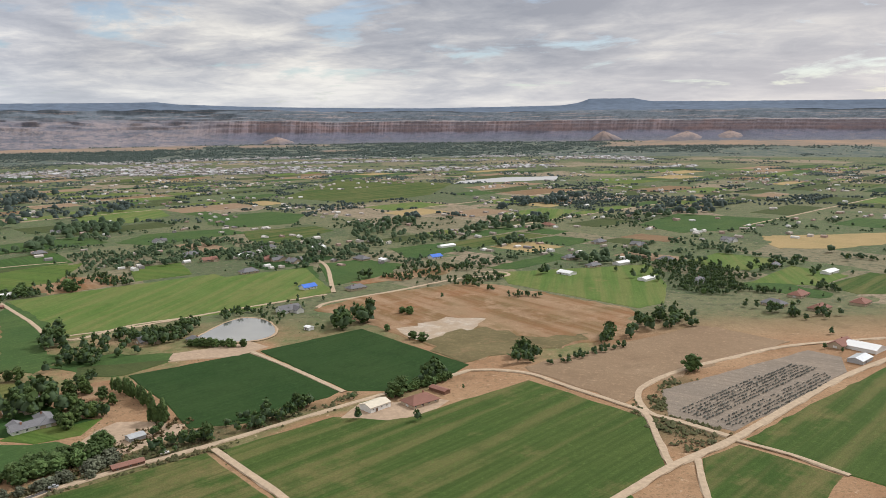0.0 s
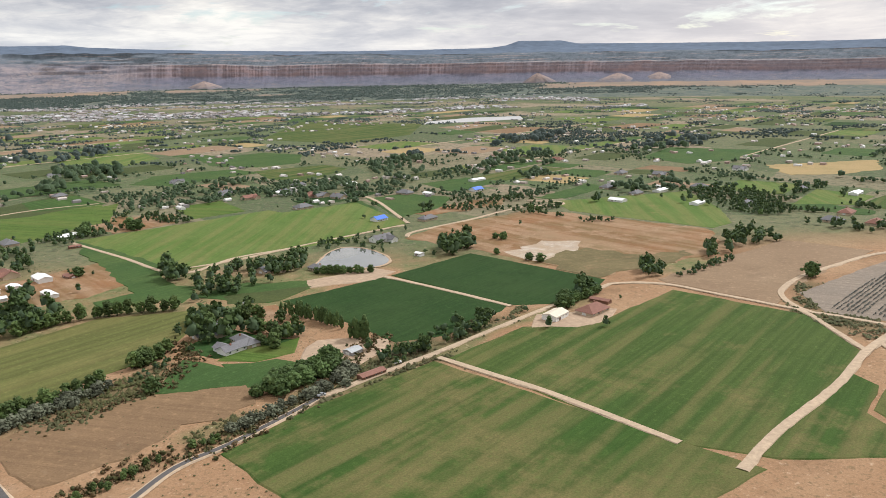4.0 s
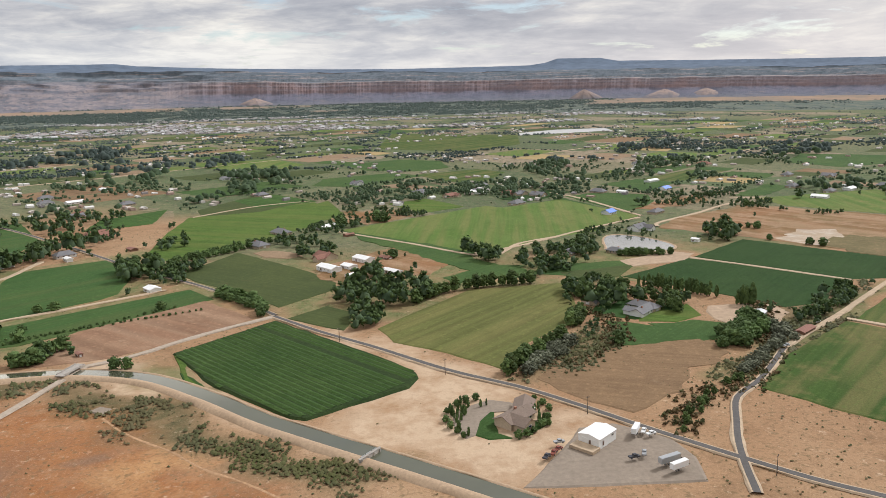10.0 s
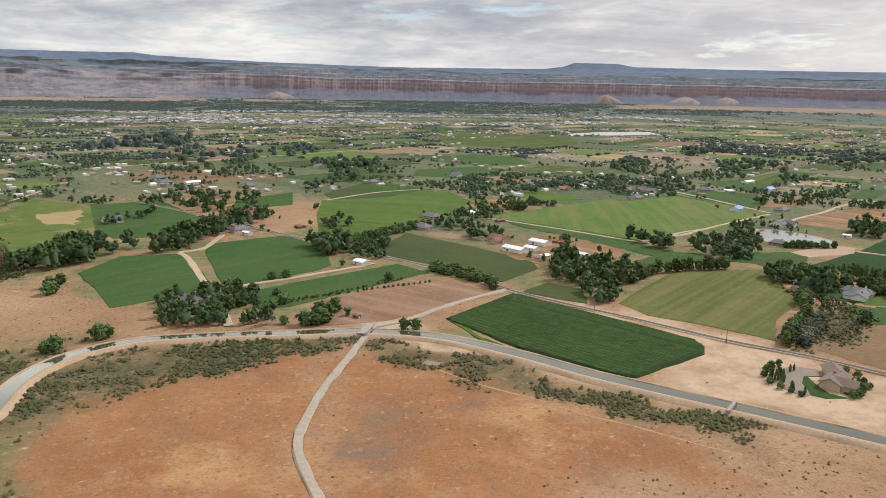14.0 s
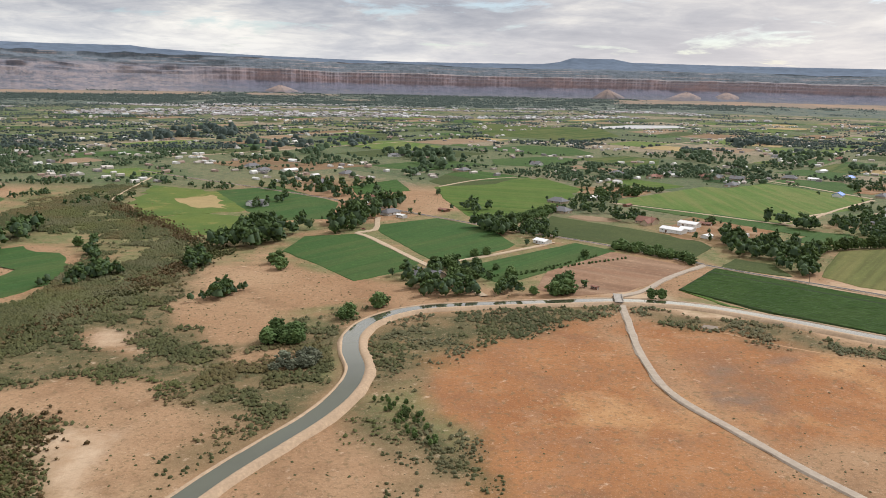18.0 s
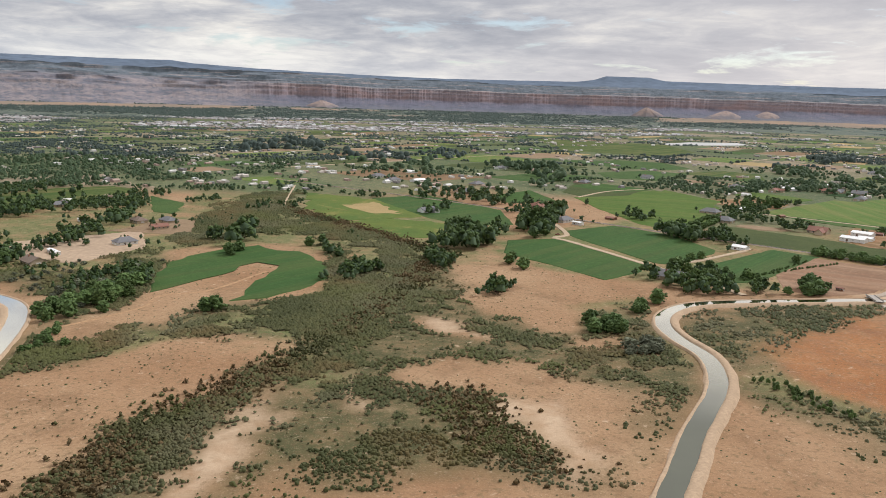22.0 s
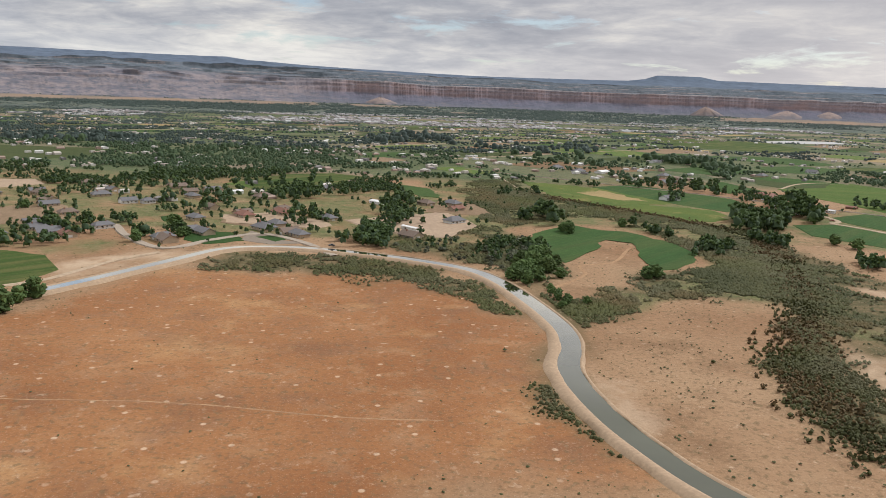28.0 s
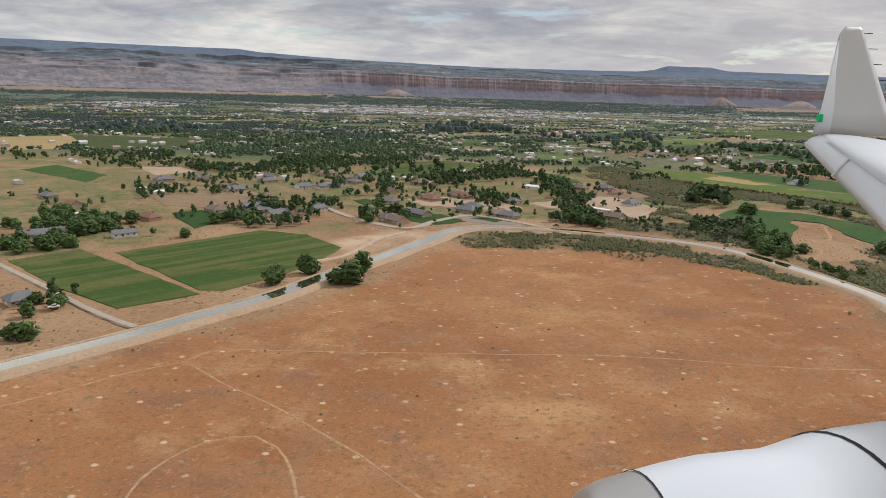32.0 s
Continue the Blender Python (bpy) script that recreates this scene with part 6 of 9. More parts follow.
ZONES.append(("clear", [(-547.0, 90.2), (-543.0, 94.3), (-539.7, 104.1), (-536.1, 112.7), (-530.5, 114.6), (-528.5, 105.8), (-530.4, 98.5), (-532.1, 91.4), (-534.5, 87.4), (-544.3, 84.2)]))
ZONES.append(("pale", [(-518.0, 133.8), (-514.5, 136.0), (-510.8, 122.1), (-507.6, 113.5), (-511.5, 109.4), (-514.9, 116.6)]))
ZONES.append(("clear", [(-518.0, 133.8), (-514.5, 136.0), (-510.8, 122.1), (-507.6, 113.5), (-511.5, 109.4), (-514.9, 116.6)]))
ZONES.append(("pale", [(-505.9, 118.0), (-500.4, 112.0), (-498.9, 109.1), (-502.7, 112.0)]))
ZONES.append(("clear", [(-498.4, 135.8), (-490.2, 147.7), (-484.4, 149.8), (-467.5, 138.1), (-454.5, 130.5), (-442.3, 123.3), (-440.6, 116.7), (-447.2, 106.5), (-450.6, 96.3), (-458.7, 87.4), (-467.3, 85.1), (-473.4, 85.3), (-478.2, 94.7), (-482.0, 107.4), (-475.8, 119.0), (-484.0, 123.0), (-494.5, 127.5)]))
ZONES.append(("pale", [(-482.1, 113.0), (-474.1, 115.8), (-464.6, 111.2), (-468.3, 96.8), (-461.6, 89.2), (-469.3, 85.6), (-477.1, 97.0)]))
ZONES.append(("clear", [(-474.2, 283.9), (-447.9, 275.9), (-425.6, 263.7), (-408.5, 236.8), (-402.9, 221.6), (-416.6, 204.5), (-438.3, 191.9), (-447.3, 173.9), (-457.9, 177.2), (-463.8, 190.3), (-474.1, 203.4), (-477.2, 218.0), (-459.4, 222.5), (-468.6, 243.9)]))
ZONES.append(("clear", [(-444.2, 167.4), (-434.6, 165.9), (-430.3, 155.1), (-438.2, 149.2), (-444.3, 157.5)]))
ZONES.append(("clear", [(-500.5, 176.8), (-492.1, 191.1), (-480.6, 188.8), (-484.9, 182.7), (-469.7, 162.3), (-475.4, 157.5), (-491.1, 169.9)]))
ZONES.append(("pale", [(-492.1, 191.1), (-480.6, 188.8), (-484.9, 182.7), (-475.1, 166.3), (-484.7, 169.9), (-493.3, 180.9)]))
ZONES.append(("clear", [(-592.4, 189.7), (-580.3, 204.7), (-562.1, 219.6), (-560.2, 208.6), (-564.6, 195.1), (-562.2, 183.0), (-577.6, 177.3), (-584.8, 173.0)]))
ZONES.append(("clear", [(-521.5, 296.1), (-507.5, 307.6), (-500.7, 279.0), (-509.1, 267.3), (-518.5, 270.1)]))
ZONES.append(("clear", [(-590.5, 191.8), (-574.1, 217.2), (-560.7, 248.0), (-544.7, 263.3), (-548.4, 228.4), (-560.3, 209.5), (-566.7, 189.5), (-573.9, 172.3), (-590.0, 162.5), (-596.0, 177.5)]))
ZONES.append(("weeds", [(-498.6, 285.0), (-486.3, 274.0), (-488.2, 252.7), (-502.8, 242.6), (-508.2, 256.9)]))
ZONES.append(("weeds", [(-434.2, 204.1), (-418.8, 211.8), (-421.6, 184.6), (-431.4, 172.9), (-438.7, 184.4)]))
ZONES.append(("weeds", [(-531.8, 162.2), (-514.6, 140.5), (-517.8, 129.5), (-527.2, 136.8)]))
ZONES.append(("weeds", [(-427.2, 162.4), (-414.9, 162.4), (-419.1, 143.8), (-428.5, 139.8)]))
WASHES.append([(-557.7, 57.2), (-556.7, 65.6), (-556.7, 76.2), (-555.2, 93.5), (-551.6, 105.5), (-543.1, 119.7), (-532.2, 136.6), (-523.6, 151.6), (-512.8, 175.3), (-495.4, 223.1), (-486.0, 257.9), (-474.1, 288.8)])
WASHES.append([(-489.1, 124.0), (-482.7, 116.0), (-483.7, 104.7), (-478.3, 93.5), (-473.9, 85.8)])
WASHES.append([(-474.1, 288.8), (-486.8, 309.0), (-504.2, 340.8), (-531.6, 383.8), (-561.0, 432.1)])


ZONES.append(("pale", [(-307.1, 215.6), (-253.9, 161.1), (-223.1, 186.4), (-227.3, 202.6), (-262.8, 245.4), (-259.8, 251.6), (-236.5, 229.3), (-200.8, 185.6), (-182.7, 156.7), (-170.6, 142.3), (-178.3, 136.4), (-197.0, 125.9), (-218.0, 128.2), (-228.2, 137.0), (-239.3, 146.1), (-270.0, 174.9), (-300.6, 198.5)]))
FIELDS.append(("weedy_patch", "field_weedy", "", [(5.3, 355.0), (17.9, 355.6), (46.0, 338.8), (69.3, 345.0), (54.1, 325.8), (25.4, 313.9), (7.0, 303.6), (-6.3, 321.8), (-8.3, 335.4)]))
FIELDS.append(("white_tunnels", "field_white", "", [(17, 1284), (28, 1348), (111, 1421), (212, 1431), (200, 1350), (97, 1314)]))


FIELDS.append(("grass_low_s", "field_lush2", "", [(-0.6, 144.4), (26.7, 169.5), (47.3, 188.4), (49.1, 178.4), (34.7, 163.0), (35.8, 144.3), (33.5, 140.0)]))


ZONES.append(("scrub", [(-656.1, 248.4), (-640.9, 270.1), (-618.8, 281.6), (-605.3, 294.3), (-589.0, 275.3), (-584.5, 225.6), (-590.2, 188.1), (-599.1, 187.6), (-600.6, 177.3), (-607.7, 198.3), (-619.3, 212.2), (-637.0, 231.2)]))
ZONES.append(("scrub", [(-605.5, 364.3), (-597.6, 454.6), (-575.5, 529.5), (-558.7, 513.6), (-562.5, 431.6), (-524.9, 365.4), (-497.3, 314.1), (-499.9, 265.0), (-512.8, 304.6), (-526.3, 327.3), (-557.1, 341.4), (-577.3, 312.9), (-590.0, 296.0)]))
ZONES.append(("weeds", [(-610.3, 293.8), (-599.4, 365.2), (-575.0, 416.0), (-556.7, 350.9), (-584.8, 296.6)]))
ZONES.append(("clear", [(-537.2, 112.5), (-525.9, 132.4), (-531.1, 110.9), (-527.9, 91.0), (-530.7, 79.7), (-539.0, 71.9), (-544.3, 66.0), (-546.7, 66.0), (-541.6, 83.2)]))
ZONES.append(("pale", [(-536.7, 105.8), (-527.9, 124.0), (-531.9, 107.5), (-530.0, 89.7), (-537.9, 76.2), (-542.5, 71.9), (-539.3, 88.3)]))
ZONES.append(("pale", [(-517.9, 134.8), (-514.9, 132.7), (-513.7, 118.5), (-507.7, 109.0), (-511.7, 108.9), (-517.0, 116.6)]))
ZONES.append(("clear", [(-517.9, 134.8), (-514.9, 132.7), (-513.7, 118.5), (-507.7, 109.0), (-511.7, 108.9), (-517.0, 116.6)]))
GROVES.append(("silver", 34, 1.7, [(-654.5, 250.8), (-618.1, 276.3), (-588.6, 266.5), (-586.4, 220.8), (-592.3, 191.7), (-617.6, 214.1)]))
GROVES.append(("silver", 30, 1.8, [(-604.7, 354.2), (-575.4, 502.6), (-559.6, 477.9), (-524.9, 365.4), (-498.9, 306.1), (-528.2, 335.9), (-577.3, 312.9)]))
GROVES.append(("round", 8, 2.6, [(-637.2, 252.4), (-620.5, 259.8), (-611.1, 223.6), (-620.3, 218.3)]))


ZONES.append(("weeds", [(-960, 200), (-870, 215), (-770, 275), (-700, 262), (-660, 255), (-640, 420), (-700, 560), (-1100, 600)]))
FIELDS.append(("grass_low_t", "field_lush", "", [(38.0, 164.0), (49.8, 175.9), (61.1, 178.3), (59.2, 159.5), (61.1, 143.3), (56.8, 136.9), (35.9, 139.7), (38.8, 146.3)]))
CREEKS = [[(-162.0, 142.8), (-158.6, 151.9), (-153.0, 159.1), (-144.5, 165.2), (-135.1, 168.6), (-126.9, 175.6), (-119.6, 185.2), (-113.1, 194.0), (-107.3, 210.6), (-96.9, 229.5), (-89.8, 242.9)],
          [(-181.7, 187.7), (-170.5, 197.5), (-158.1, 208.3), (-152.7, 231.6), (-158.8, 249.4)]]


def far_plots():
    """A patchwork of farm plots and lanes across the valley, along the section lines."""
    rng = random.Random(17)
    c, s = math.cos(radians(43)), math.sin(radians(43))
    kinds = ["field_lush", "field_mid", "field_dark", "field_pale", "field_olive", "field_straw", "field_tan", "field_mid", "field_yellow", "field_olive", "field_mid", "field_tan", "field_fallow", "field_olive"]
    taken = [p for n, m, h, p in FIELDS]
    v = -300.0
    row = 0
    while v < 2300:
        deep = rng.uniform(24, 58) * (1 + max(0, v) / 2600)
        u = -700.0 + rng.uniform(0, 40)
        while u < 2300:
            long = rng.uniform(28, 105) * (1 + max(0, v) / 2600)
            q = [(u + 3, v + 3), (u + long - 3, v + 3 + rng.uniform(-5, 5)), (u + long - 3, v + deep - 3), (u + 3, v + deep - 3 + rng.uniform(-5, 5))]
            w = [(a * c - b * s - 250, a * s + b * c + 300) for a, b in q]
            mx, my = sum(p[0] for p in w) / 4, sum(p[1] for p in w) / 4
            if 520 < my < 1650 and abs(mx + 370) < 0.66 * my + 330 and not (mx < -620 - 0.1 * my and my < 1000) and rng.random() < 0.46:
                ex, ey = np.array([p[0] for p in w] + [mx]), np.array([p[1] for p in w] + [my])
                if not any(inside(p, ex, ey)[0].any() or inside(w, np.array([k[0] for k in p]), np.array([k[1] for k in p]))[0].any() for p in taken):
                    FIELDS.append(("valley_plot", rng.choice(kinds), "far", [(round(a), round(b)) for a, b in w]))
            u += long
        if row % 4 == 1:
            ends = [(a * c - v * s - 250, a * s + v * c + 300) for a in range(-600, 2200, 70)]
            ends = [p for p in ends if 540 < p[1] < 1500 and abs(p[0] + 370) < 0.66 * p[1] + 330]
            if len(ends) > 9:
                first = rng.randrange(0, len(ends) // 2)
                ends = ends[first:first + rng.randrange(5, 9)]
            if len(ends) > 3:
                ROADS.append(("valley_lane", "dirt", 1.9, ends))
        row += 1
        v += deep


far_plots()
CANAL = [(-190, 104), (-215, 125), (-236, 142), (-251, 154), (-264, 165), (-281, 182), (-302, 199), (-326, 206.5), (-349, 206), (-377, 204.5),
         (-396, 201), (-409, 191), (-415.5, 178), (-416.7, 164), (-415, 148), (-418, 134), (-424, 121), (-432.6, 108), (-440, 97), (-450, 80),
         (-470, 50), (-500, 25), (-540, 15), (-575, 25), (-592, 45), (-600, 64), (-604, 82), (-605, 101), (-601, 118), (-600, 134), (-604, 159), (-610, 183)]
CANAL += [(-619, 201), (-637, 215), (-656, 225), (-679, 233.5), (-698, 234), (-711, 227), (-723, 205), (-739, 175), (-752, 153), (-767, 125), (-781, 106), (-794, 89), (-806, 75), (-835, 40)]
canal_line = smooth_line(CANAL, 2.5)

# ---------------------------------------------------------------- ground


def axis(a, b, fine_a, fine_b, fine, grow=1.22):
    """Grid lines, close together in the middle stretch and ever wider outside it."""
    mid = list(np.arange(fine_a, fine_b + 0.1, fine))
    lo, s = [fine_a], fine
    while lo[-1] > a:
        s *= grow
        lo.append(lo[-1] - s)
    hi, s = [mid[-1]], fine
    while hi[-1] < b:
        s *= grow
        hi.append(hi[-1] + s)
    return np.array(lo[:0:-1] + mid + hi[1:])


def zone_weights(x, y):
    """How orange, scrubby and pale the soil is at each place."""
    w = {k: np.zeros(len(x)) for k in ("orange", "scrub", "pale", "clear", "weeds", "ash")}
    wx = x + 14 * (value_noise(x, y, 16, 3) - 0.5) + 6 * (value_noise(x, y, 6, 4) - 0.5)
    wy = y + 14 * (value_noise(x, y, 16, 5) - 0.5) + 6 * (value_noise(x, y, 6, 6) - 0.5)
    for kind, poly in ZONES:
        px, py = [p[0] for p in poly], [p[1] for p in poly]
        near = np.nonzero((wx > min(px) - 14) & (wx < max(px) + 14) & (wy > min(py) - 14) & (wy < max(py) + 14))[0]
        if not len(near):
            continue
        hit, far = inside(poly, wx[near], wy[near])
        w[kind][near] = np.maximum(w[kind][near], np.where(hit, 0.55 + 0.45 * np.minimum(far / 5, 1), np.maximum(0, 0.55 - far / (12 if kind == "scrub" else 6))))
    w["scrub"] *= 1 - w["clear"]
    return w


def soil_height(x, y):
    return 0.22 * (value_noise(x, y, 30, 8) - 0.5) + 0.1 * (value_noise(x, y, 9, 9) - 0.5) - 0.18


def make_ground():
    xs, ys = axis(-5500, 5500, -1000, 180, 3.2), axis(-3000, 5200, -20, 520, 3.2)
    X, Y = np.meshgrid(xs, ys)
    x, y = X.ravel(), Y.ravel()
    w = zone_weights(x, y)
    nx, ny = len(xs), len(ys)
    z = soil_height(x, y)
    idx = np.arange(nx * ny).reshape(ny, nx)
    faces = np.stack([idx[:-1, :-1], idx[:-1, 1:], idx[1:, 1:], idx[1:, :-1]], -1).reshape(-1, 4)
    me = mesh_from("ground", np.stack([x, y, z], 1).tolist(), faces.tolist(), MATS["ground"])
    col = me.color_attributes.new("zones", "FLOAT_COLOR", "POINT")
    col.data.foreach_set("color", np.stack([w["orange"], w["scrub"], w["pale"], w["ash"]], 1).astype(np.float32).ravel())
    weeds = me.attributes.new("weeds", "FLOAT", "POINT")
    weeds.data.foreach_set("value", w["weeds"].astype(np.float32))
    plots = np.clip((y - 470 + 130 * (value_noise(x, y, 90, 12) - 0.5)) / 90, 0, 1)
    plots = np.maximum(plots, np.clip((y - 330) / 60, 0, 1) * (x > -350))
    plots *= np.clip((3150 - y) / 300, 0, 1)
    far = me.attributes.new("plots", "FLOAT", "POINT")
    far.data.foreach_set("value", plots.astype(np.float32))
    for f in me.polygons:
        f.use_smooth = True
    return tagged(new("ground", me), "dry orange and tan soil with scrub and far patchwork plots", "ground", kind="structure")


make_ground()


def field_sheet(name, mat, how, poly, level):
    """One field: a low slab with a slightly uneven edge."""
    pts = []
    for (ax, ay), (bx, by) in zip(poly, poly[1:] + poly[:1]):
        n = max(1, int(math.hypot(bx - ax, by - ay) / 6))
        for k in range(n):
            u = k / n
            px, py = ax + (bx - ax) * u, ay + (by - ay) * u
            j = 6.0 if mat in ("field_salt", "field_red", "field_straw", "field_yellow", "field_weedy", "field_fallow") and how != "far" else 3.0 if "meadow" in name or mat in ("field_fallow", "dirtyard", "field_tan", "field_mid") else 0.0 if k == 0 else 0.9
            pts.append((px + j * noise.noise((px * 0.13, py * 0.13, 1.0)), py + j * noise.noise((px * 0.13, py * 0.13, 9.0))))
    bm = bmesh.new()
    top = bm.faces.new([bm.verts.new((px, py, level)) for px, py in pts])
    if top.normal.z < 0:
        top.normal_flip()
    bm.normal_update()
    if top.normal.z < 0:
        bmesh.ops.reverse_faces(bm, faces=[top])
    rim = bmesh.ops.extrude_face_region(bm, geom=[top])
    mx, my = sum(p[0] for p in pts) / len(pts), sum(p[1] for p in pts) / len(pts)
    for v in [g for g in rim["geom"] if isinstance(g, bmesh.types.BMVert)]:
        v.co.z -= 0.4 + level
        away = math.hypot(v.co.x - mx, v.co.y - my) + 1e-6
        v.co.x, v.co.y = v.co.x + (v.co.x - mx) / away * 1.1, v.co.y + (v.co.y - my) / away * 1.1
    bmesh.ops.recalc_face_normals(bm, faces=bm.faces)
    return part("field_" + name, bm, MATS[mat])


LABELS = {"field_weedy": "dry weedy patch of bare ground", "field_white": "long white plastic-covered crop tunnels", "field_paddock": "trampled reddish paddock", "field_clover": "deep green field of young clover", "lawn": "bright green watered lawn", "yard": "grey gravel yard", "dirtyard": "bare trampled dirt yard", "field_lush": "green irrigated grass field with faint mowing stripes", "field_lush2": "green irrigated field with a dry worn patch", "field_dark": "dark green alfalfa field in even growth",
          "field_mid": "green meadow of short grass", "field_pale": "pale green striped hay field", "field_bright": "bright green hay field", "field_olive": "olive green stubble field",
          "field_mown": "mown hay field with yellow-green swathes", "field_yellow": "yellowing riverside meadow", "field_rows": "vineyard in straight green rows", "field_corn": "dark green corn field planted in rows",
          "field_red": "bare reddish dirt plot", "field_salt": "bare whitish salty ground", "field_tan": "bare tan ploughed field", "field_grey": "grey nursery plot with rows of small plants",
          "field_fallow": "brown fallow field of dry weeds", "field_straw": "straw-coloured dry field"}
for i, (name, mat, how, poly) in enumerate(FIELDS):
    ob = field_sheet(name, mat, how, poly, {"": 0.0 + 0.0005 * i, "crop": 0.4, "far": 0.01}[how])
    tagged(ob, LABELS[mat], "field", kind="structure")
for name, mat, width, pts in ROADS[:]:
    if mat == "asphalt":
        ROADS.append((name + "_shoulder", "dirt", width + 0.8, pts))
road_z = {"asphalt": 0.26, "gravel": 0.23, "dirt": 0.20, "track": -0.03}
for i, (name, mat, width, pts) in enumerate(ROADS):
    h, z, skirt = width / 2, road_z[mat] + 0.0005 * i, {"track": 0.25, "asphalt": 0.12}.get(mat, 0.25)
    line = smooth_line(pts, 3.0)
    ob = ribbon(name, line, [(-h - skirt, -0.12), (-h, z), (0, z + 0.02), (h, z), (h + skirt, -0.12)], MATS[mat], {"asphalt": 0.1, "track": 0.5}.get(mat, 0.6))
    if mat == "track":
        co = np.array([v.co for v in ob.data.vertices])
        co[:, 2] = soil_height(co[:, 0], co[:, 1]) + np.tile([-0.03, 0.03, 0.035, 0.03, -0.03], len(line))
        ob.data.vertices.foreach_set("co", co.astype(np.float32).ravel())
    for f in ob.data.polygons:
        f.use_smooth = False
    tagged(ob, {"asphalt": "narrow grey asphalt country road", "gravel": "pale gravel road", "dirt": "pale tan dirt farm lane", "track": "faint sandy two-wheel track"}[mat], "road", kind="structure")

# canal: water between two raised earth banks
CANAL_WIDTH = lambda p: float(np.interp(p.x, [-800, -760, -600, -440, -330, -200], [1.1, 1.1, 1.08, 0.95, 1.05, 1.12]))
tagged(ribbon("canal_water", canal_line, [(-2.5, 0.25), (0, 0.25), (2.5, 0.25)], MATS["canal_water"], 0.0, CANAL_WIDTH), "murky green-grey irrigation canal water", "canal", kind="structure")
tagged(ribbon("canal_bank_north", canal_line, [(2.25, 0.1), (2.45, 0.42), (2.7, 0.66), (3.3, 0.72), (4.3, 0.68), (5.3, -0.3)], MATS["bank"], 0.7, CANAL_WIDTH), "raised pale earth canal bank with a service track", "canal bank", kind="structure")
tagged(ribbon("canal_bank_south", canal_line, [(-3.5, -0.3), (-3.05, 0.42), (-2.8, 0.46), (-2.45, 0.36), (-2.25, 0.1)], MATS["bank"], 0.7, CANAL_WIDTH), "raised tan earth canal bank", "canal bank", kind="structure")

# ---------------------------------------------------------------- mesa and far ridge
CENTRE = (-370.0, -30.0)


RIDGE = [(-60, 2.1), (-40, 2.15), (-22.3, 2.18), (-15.8, 2.22), (-14.4, 2.06), (-10, 1.86), (-4.7, 1.71), (3.3, 1.54), (13, 1.55), (14.3, 1.7), (15.1, 1.98), (18.1, 1.94), (19.3, 1.7), (27, 1.53), (36, 1.38), (60, 1.4)]
RIM = [(-60, 160), (-22, 158), (-8, 154), (0, 138), (8, 132), (16, 128), (24, 124), (31, 112), (60, 112)]


def between(table, a):
    return float(np.interp(a, [p[0] for p in table], [p[1] for p in table]))


def arc_sheet(name, radii, height, mat, label, a0=-44.0, a1=44.0, n=1100, smooth=True, paint=None):
    """A landform on an arc round the valley: radii(angle, s) and height(angle, s) give each ring."""
    verts, faces, tint = [], [], []
    m = len(radii(0, 0.0))
    for i in range(n + 1):
        deg = a0 + (a1 - a0) * i / n
        a = radians(deg)
        s = a * 3700
        for r, z in zip(radii(deg, s), height(deg, s)):
            verts.append((CENTRE[0] + r * math.sin(a), CENTRE[1] + r * math.cos(a), z))
        if paint:
            tint += paint[1](deg, s)
    for i in range(n):
        for k in range(m - 1):
            faces.append((i * m + k, (i + 1) * m + k, (i + 1) * m + k + 1, i * m + k + 1))
    me = mesh_from(name, verts, faces, mat)
    if paint:
        me.color_attributes.new(paint[0], "FLOAT_COLOR", "POINT").data.foreach_set("color", np.array(tint, np.float32).ravel())
    ob = new(name, me)
    for f in ob.data.polygons:
        f.use_smooth = smooth
    return tagged(ob, label, "mesa", kind="structure")


# rings of the cliff: distance behind the foot, share of the rim's height
STEPS = [(0, 0.16), (50, 0.21), (95, 0.27), (135, 0.335), (165, 0.40), (186, 0.46), (197, 0.505), (201, 0.53), (204, 0.58), (207, 0.635), (215, 0.66), (218, 0.72), (221, 0.755), (230, 0.775), (233, 0.82), (236, 0.865), (246, 0.885),
         (285, 0.895), (320, 0.91), (324, 0.945), (370, 0.96), (375, 0.995), (430, 1.02), (436, 1.055), (500, 1.08), (506, 1.125), (590, 1.15), (597, 1.195), (690, 1.235), (760, 1.27)]


def westward(deg):
    u = min(1.0, max(0.0, (-7.0 - deg) / 7.0))
    return u * u * (3 - 2 * u)


def cliff_radii(deg, s):
    bay = 95 * noise.noise((s * 0.0016, 3.1, 0)) + 50 * noise.noise((s * 0.006, 7.7, 0))
    flute = 18 * abs(noise.noise((s * 0.014, 5.5, 0))) + 5 * abs(noise.noise((s * 0.045, 8.5, 0))) + 4 * noise.noise((s * 0.12, 2.5, 0))
    spur = 40 * abs(noise.noise((s * 0.009, 1.7, 3))) + 16 * abs(noise.noise((s * 0.03, 4.7, 3)))
    w = westward(deg)
    out = []
    for k, (d, h) in enumerate(STEPS):
        r = 3440 + d + bay * min(1, 0.3 + k / 6)
        if k < 7:
            r -= spur * (1 - k / 7) * min(1, k / 1.5)
        if k > 4:
            r += flute * (1.0 if k < 17 else max(0.2, 1 - (k - 16) * 0.12)) * (1 - 0.7 * w)
        if 7 <= k:
            r += w * min(9, k - 6) * (13 + 9 * noise.noise((s * 0.008, k * 0.5, 5)))
        r += 2.5 * noise.noise((s * 0.05, k * 1.9, 2)) if k else 0
        out.append(max(min(r, 4080 + 2 * k), out[-1] + 1.0) if out else r)
    return out


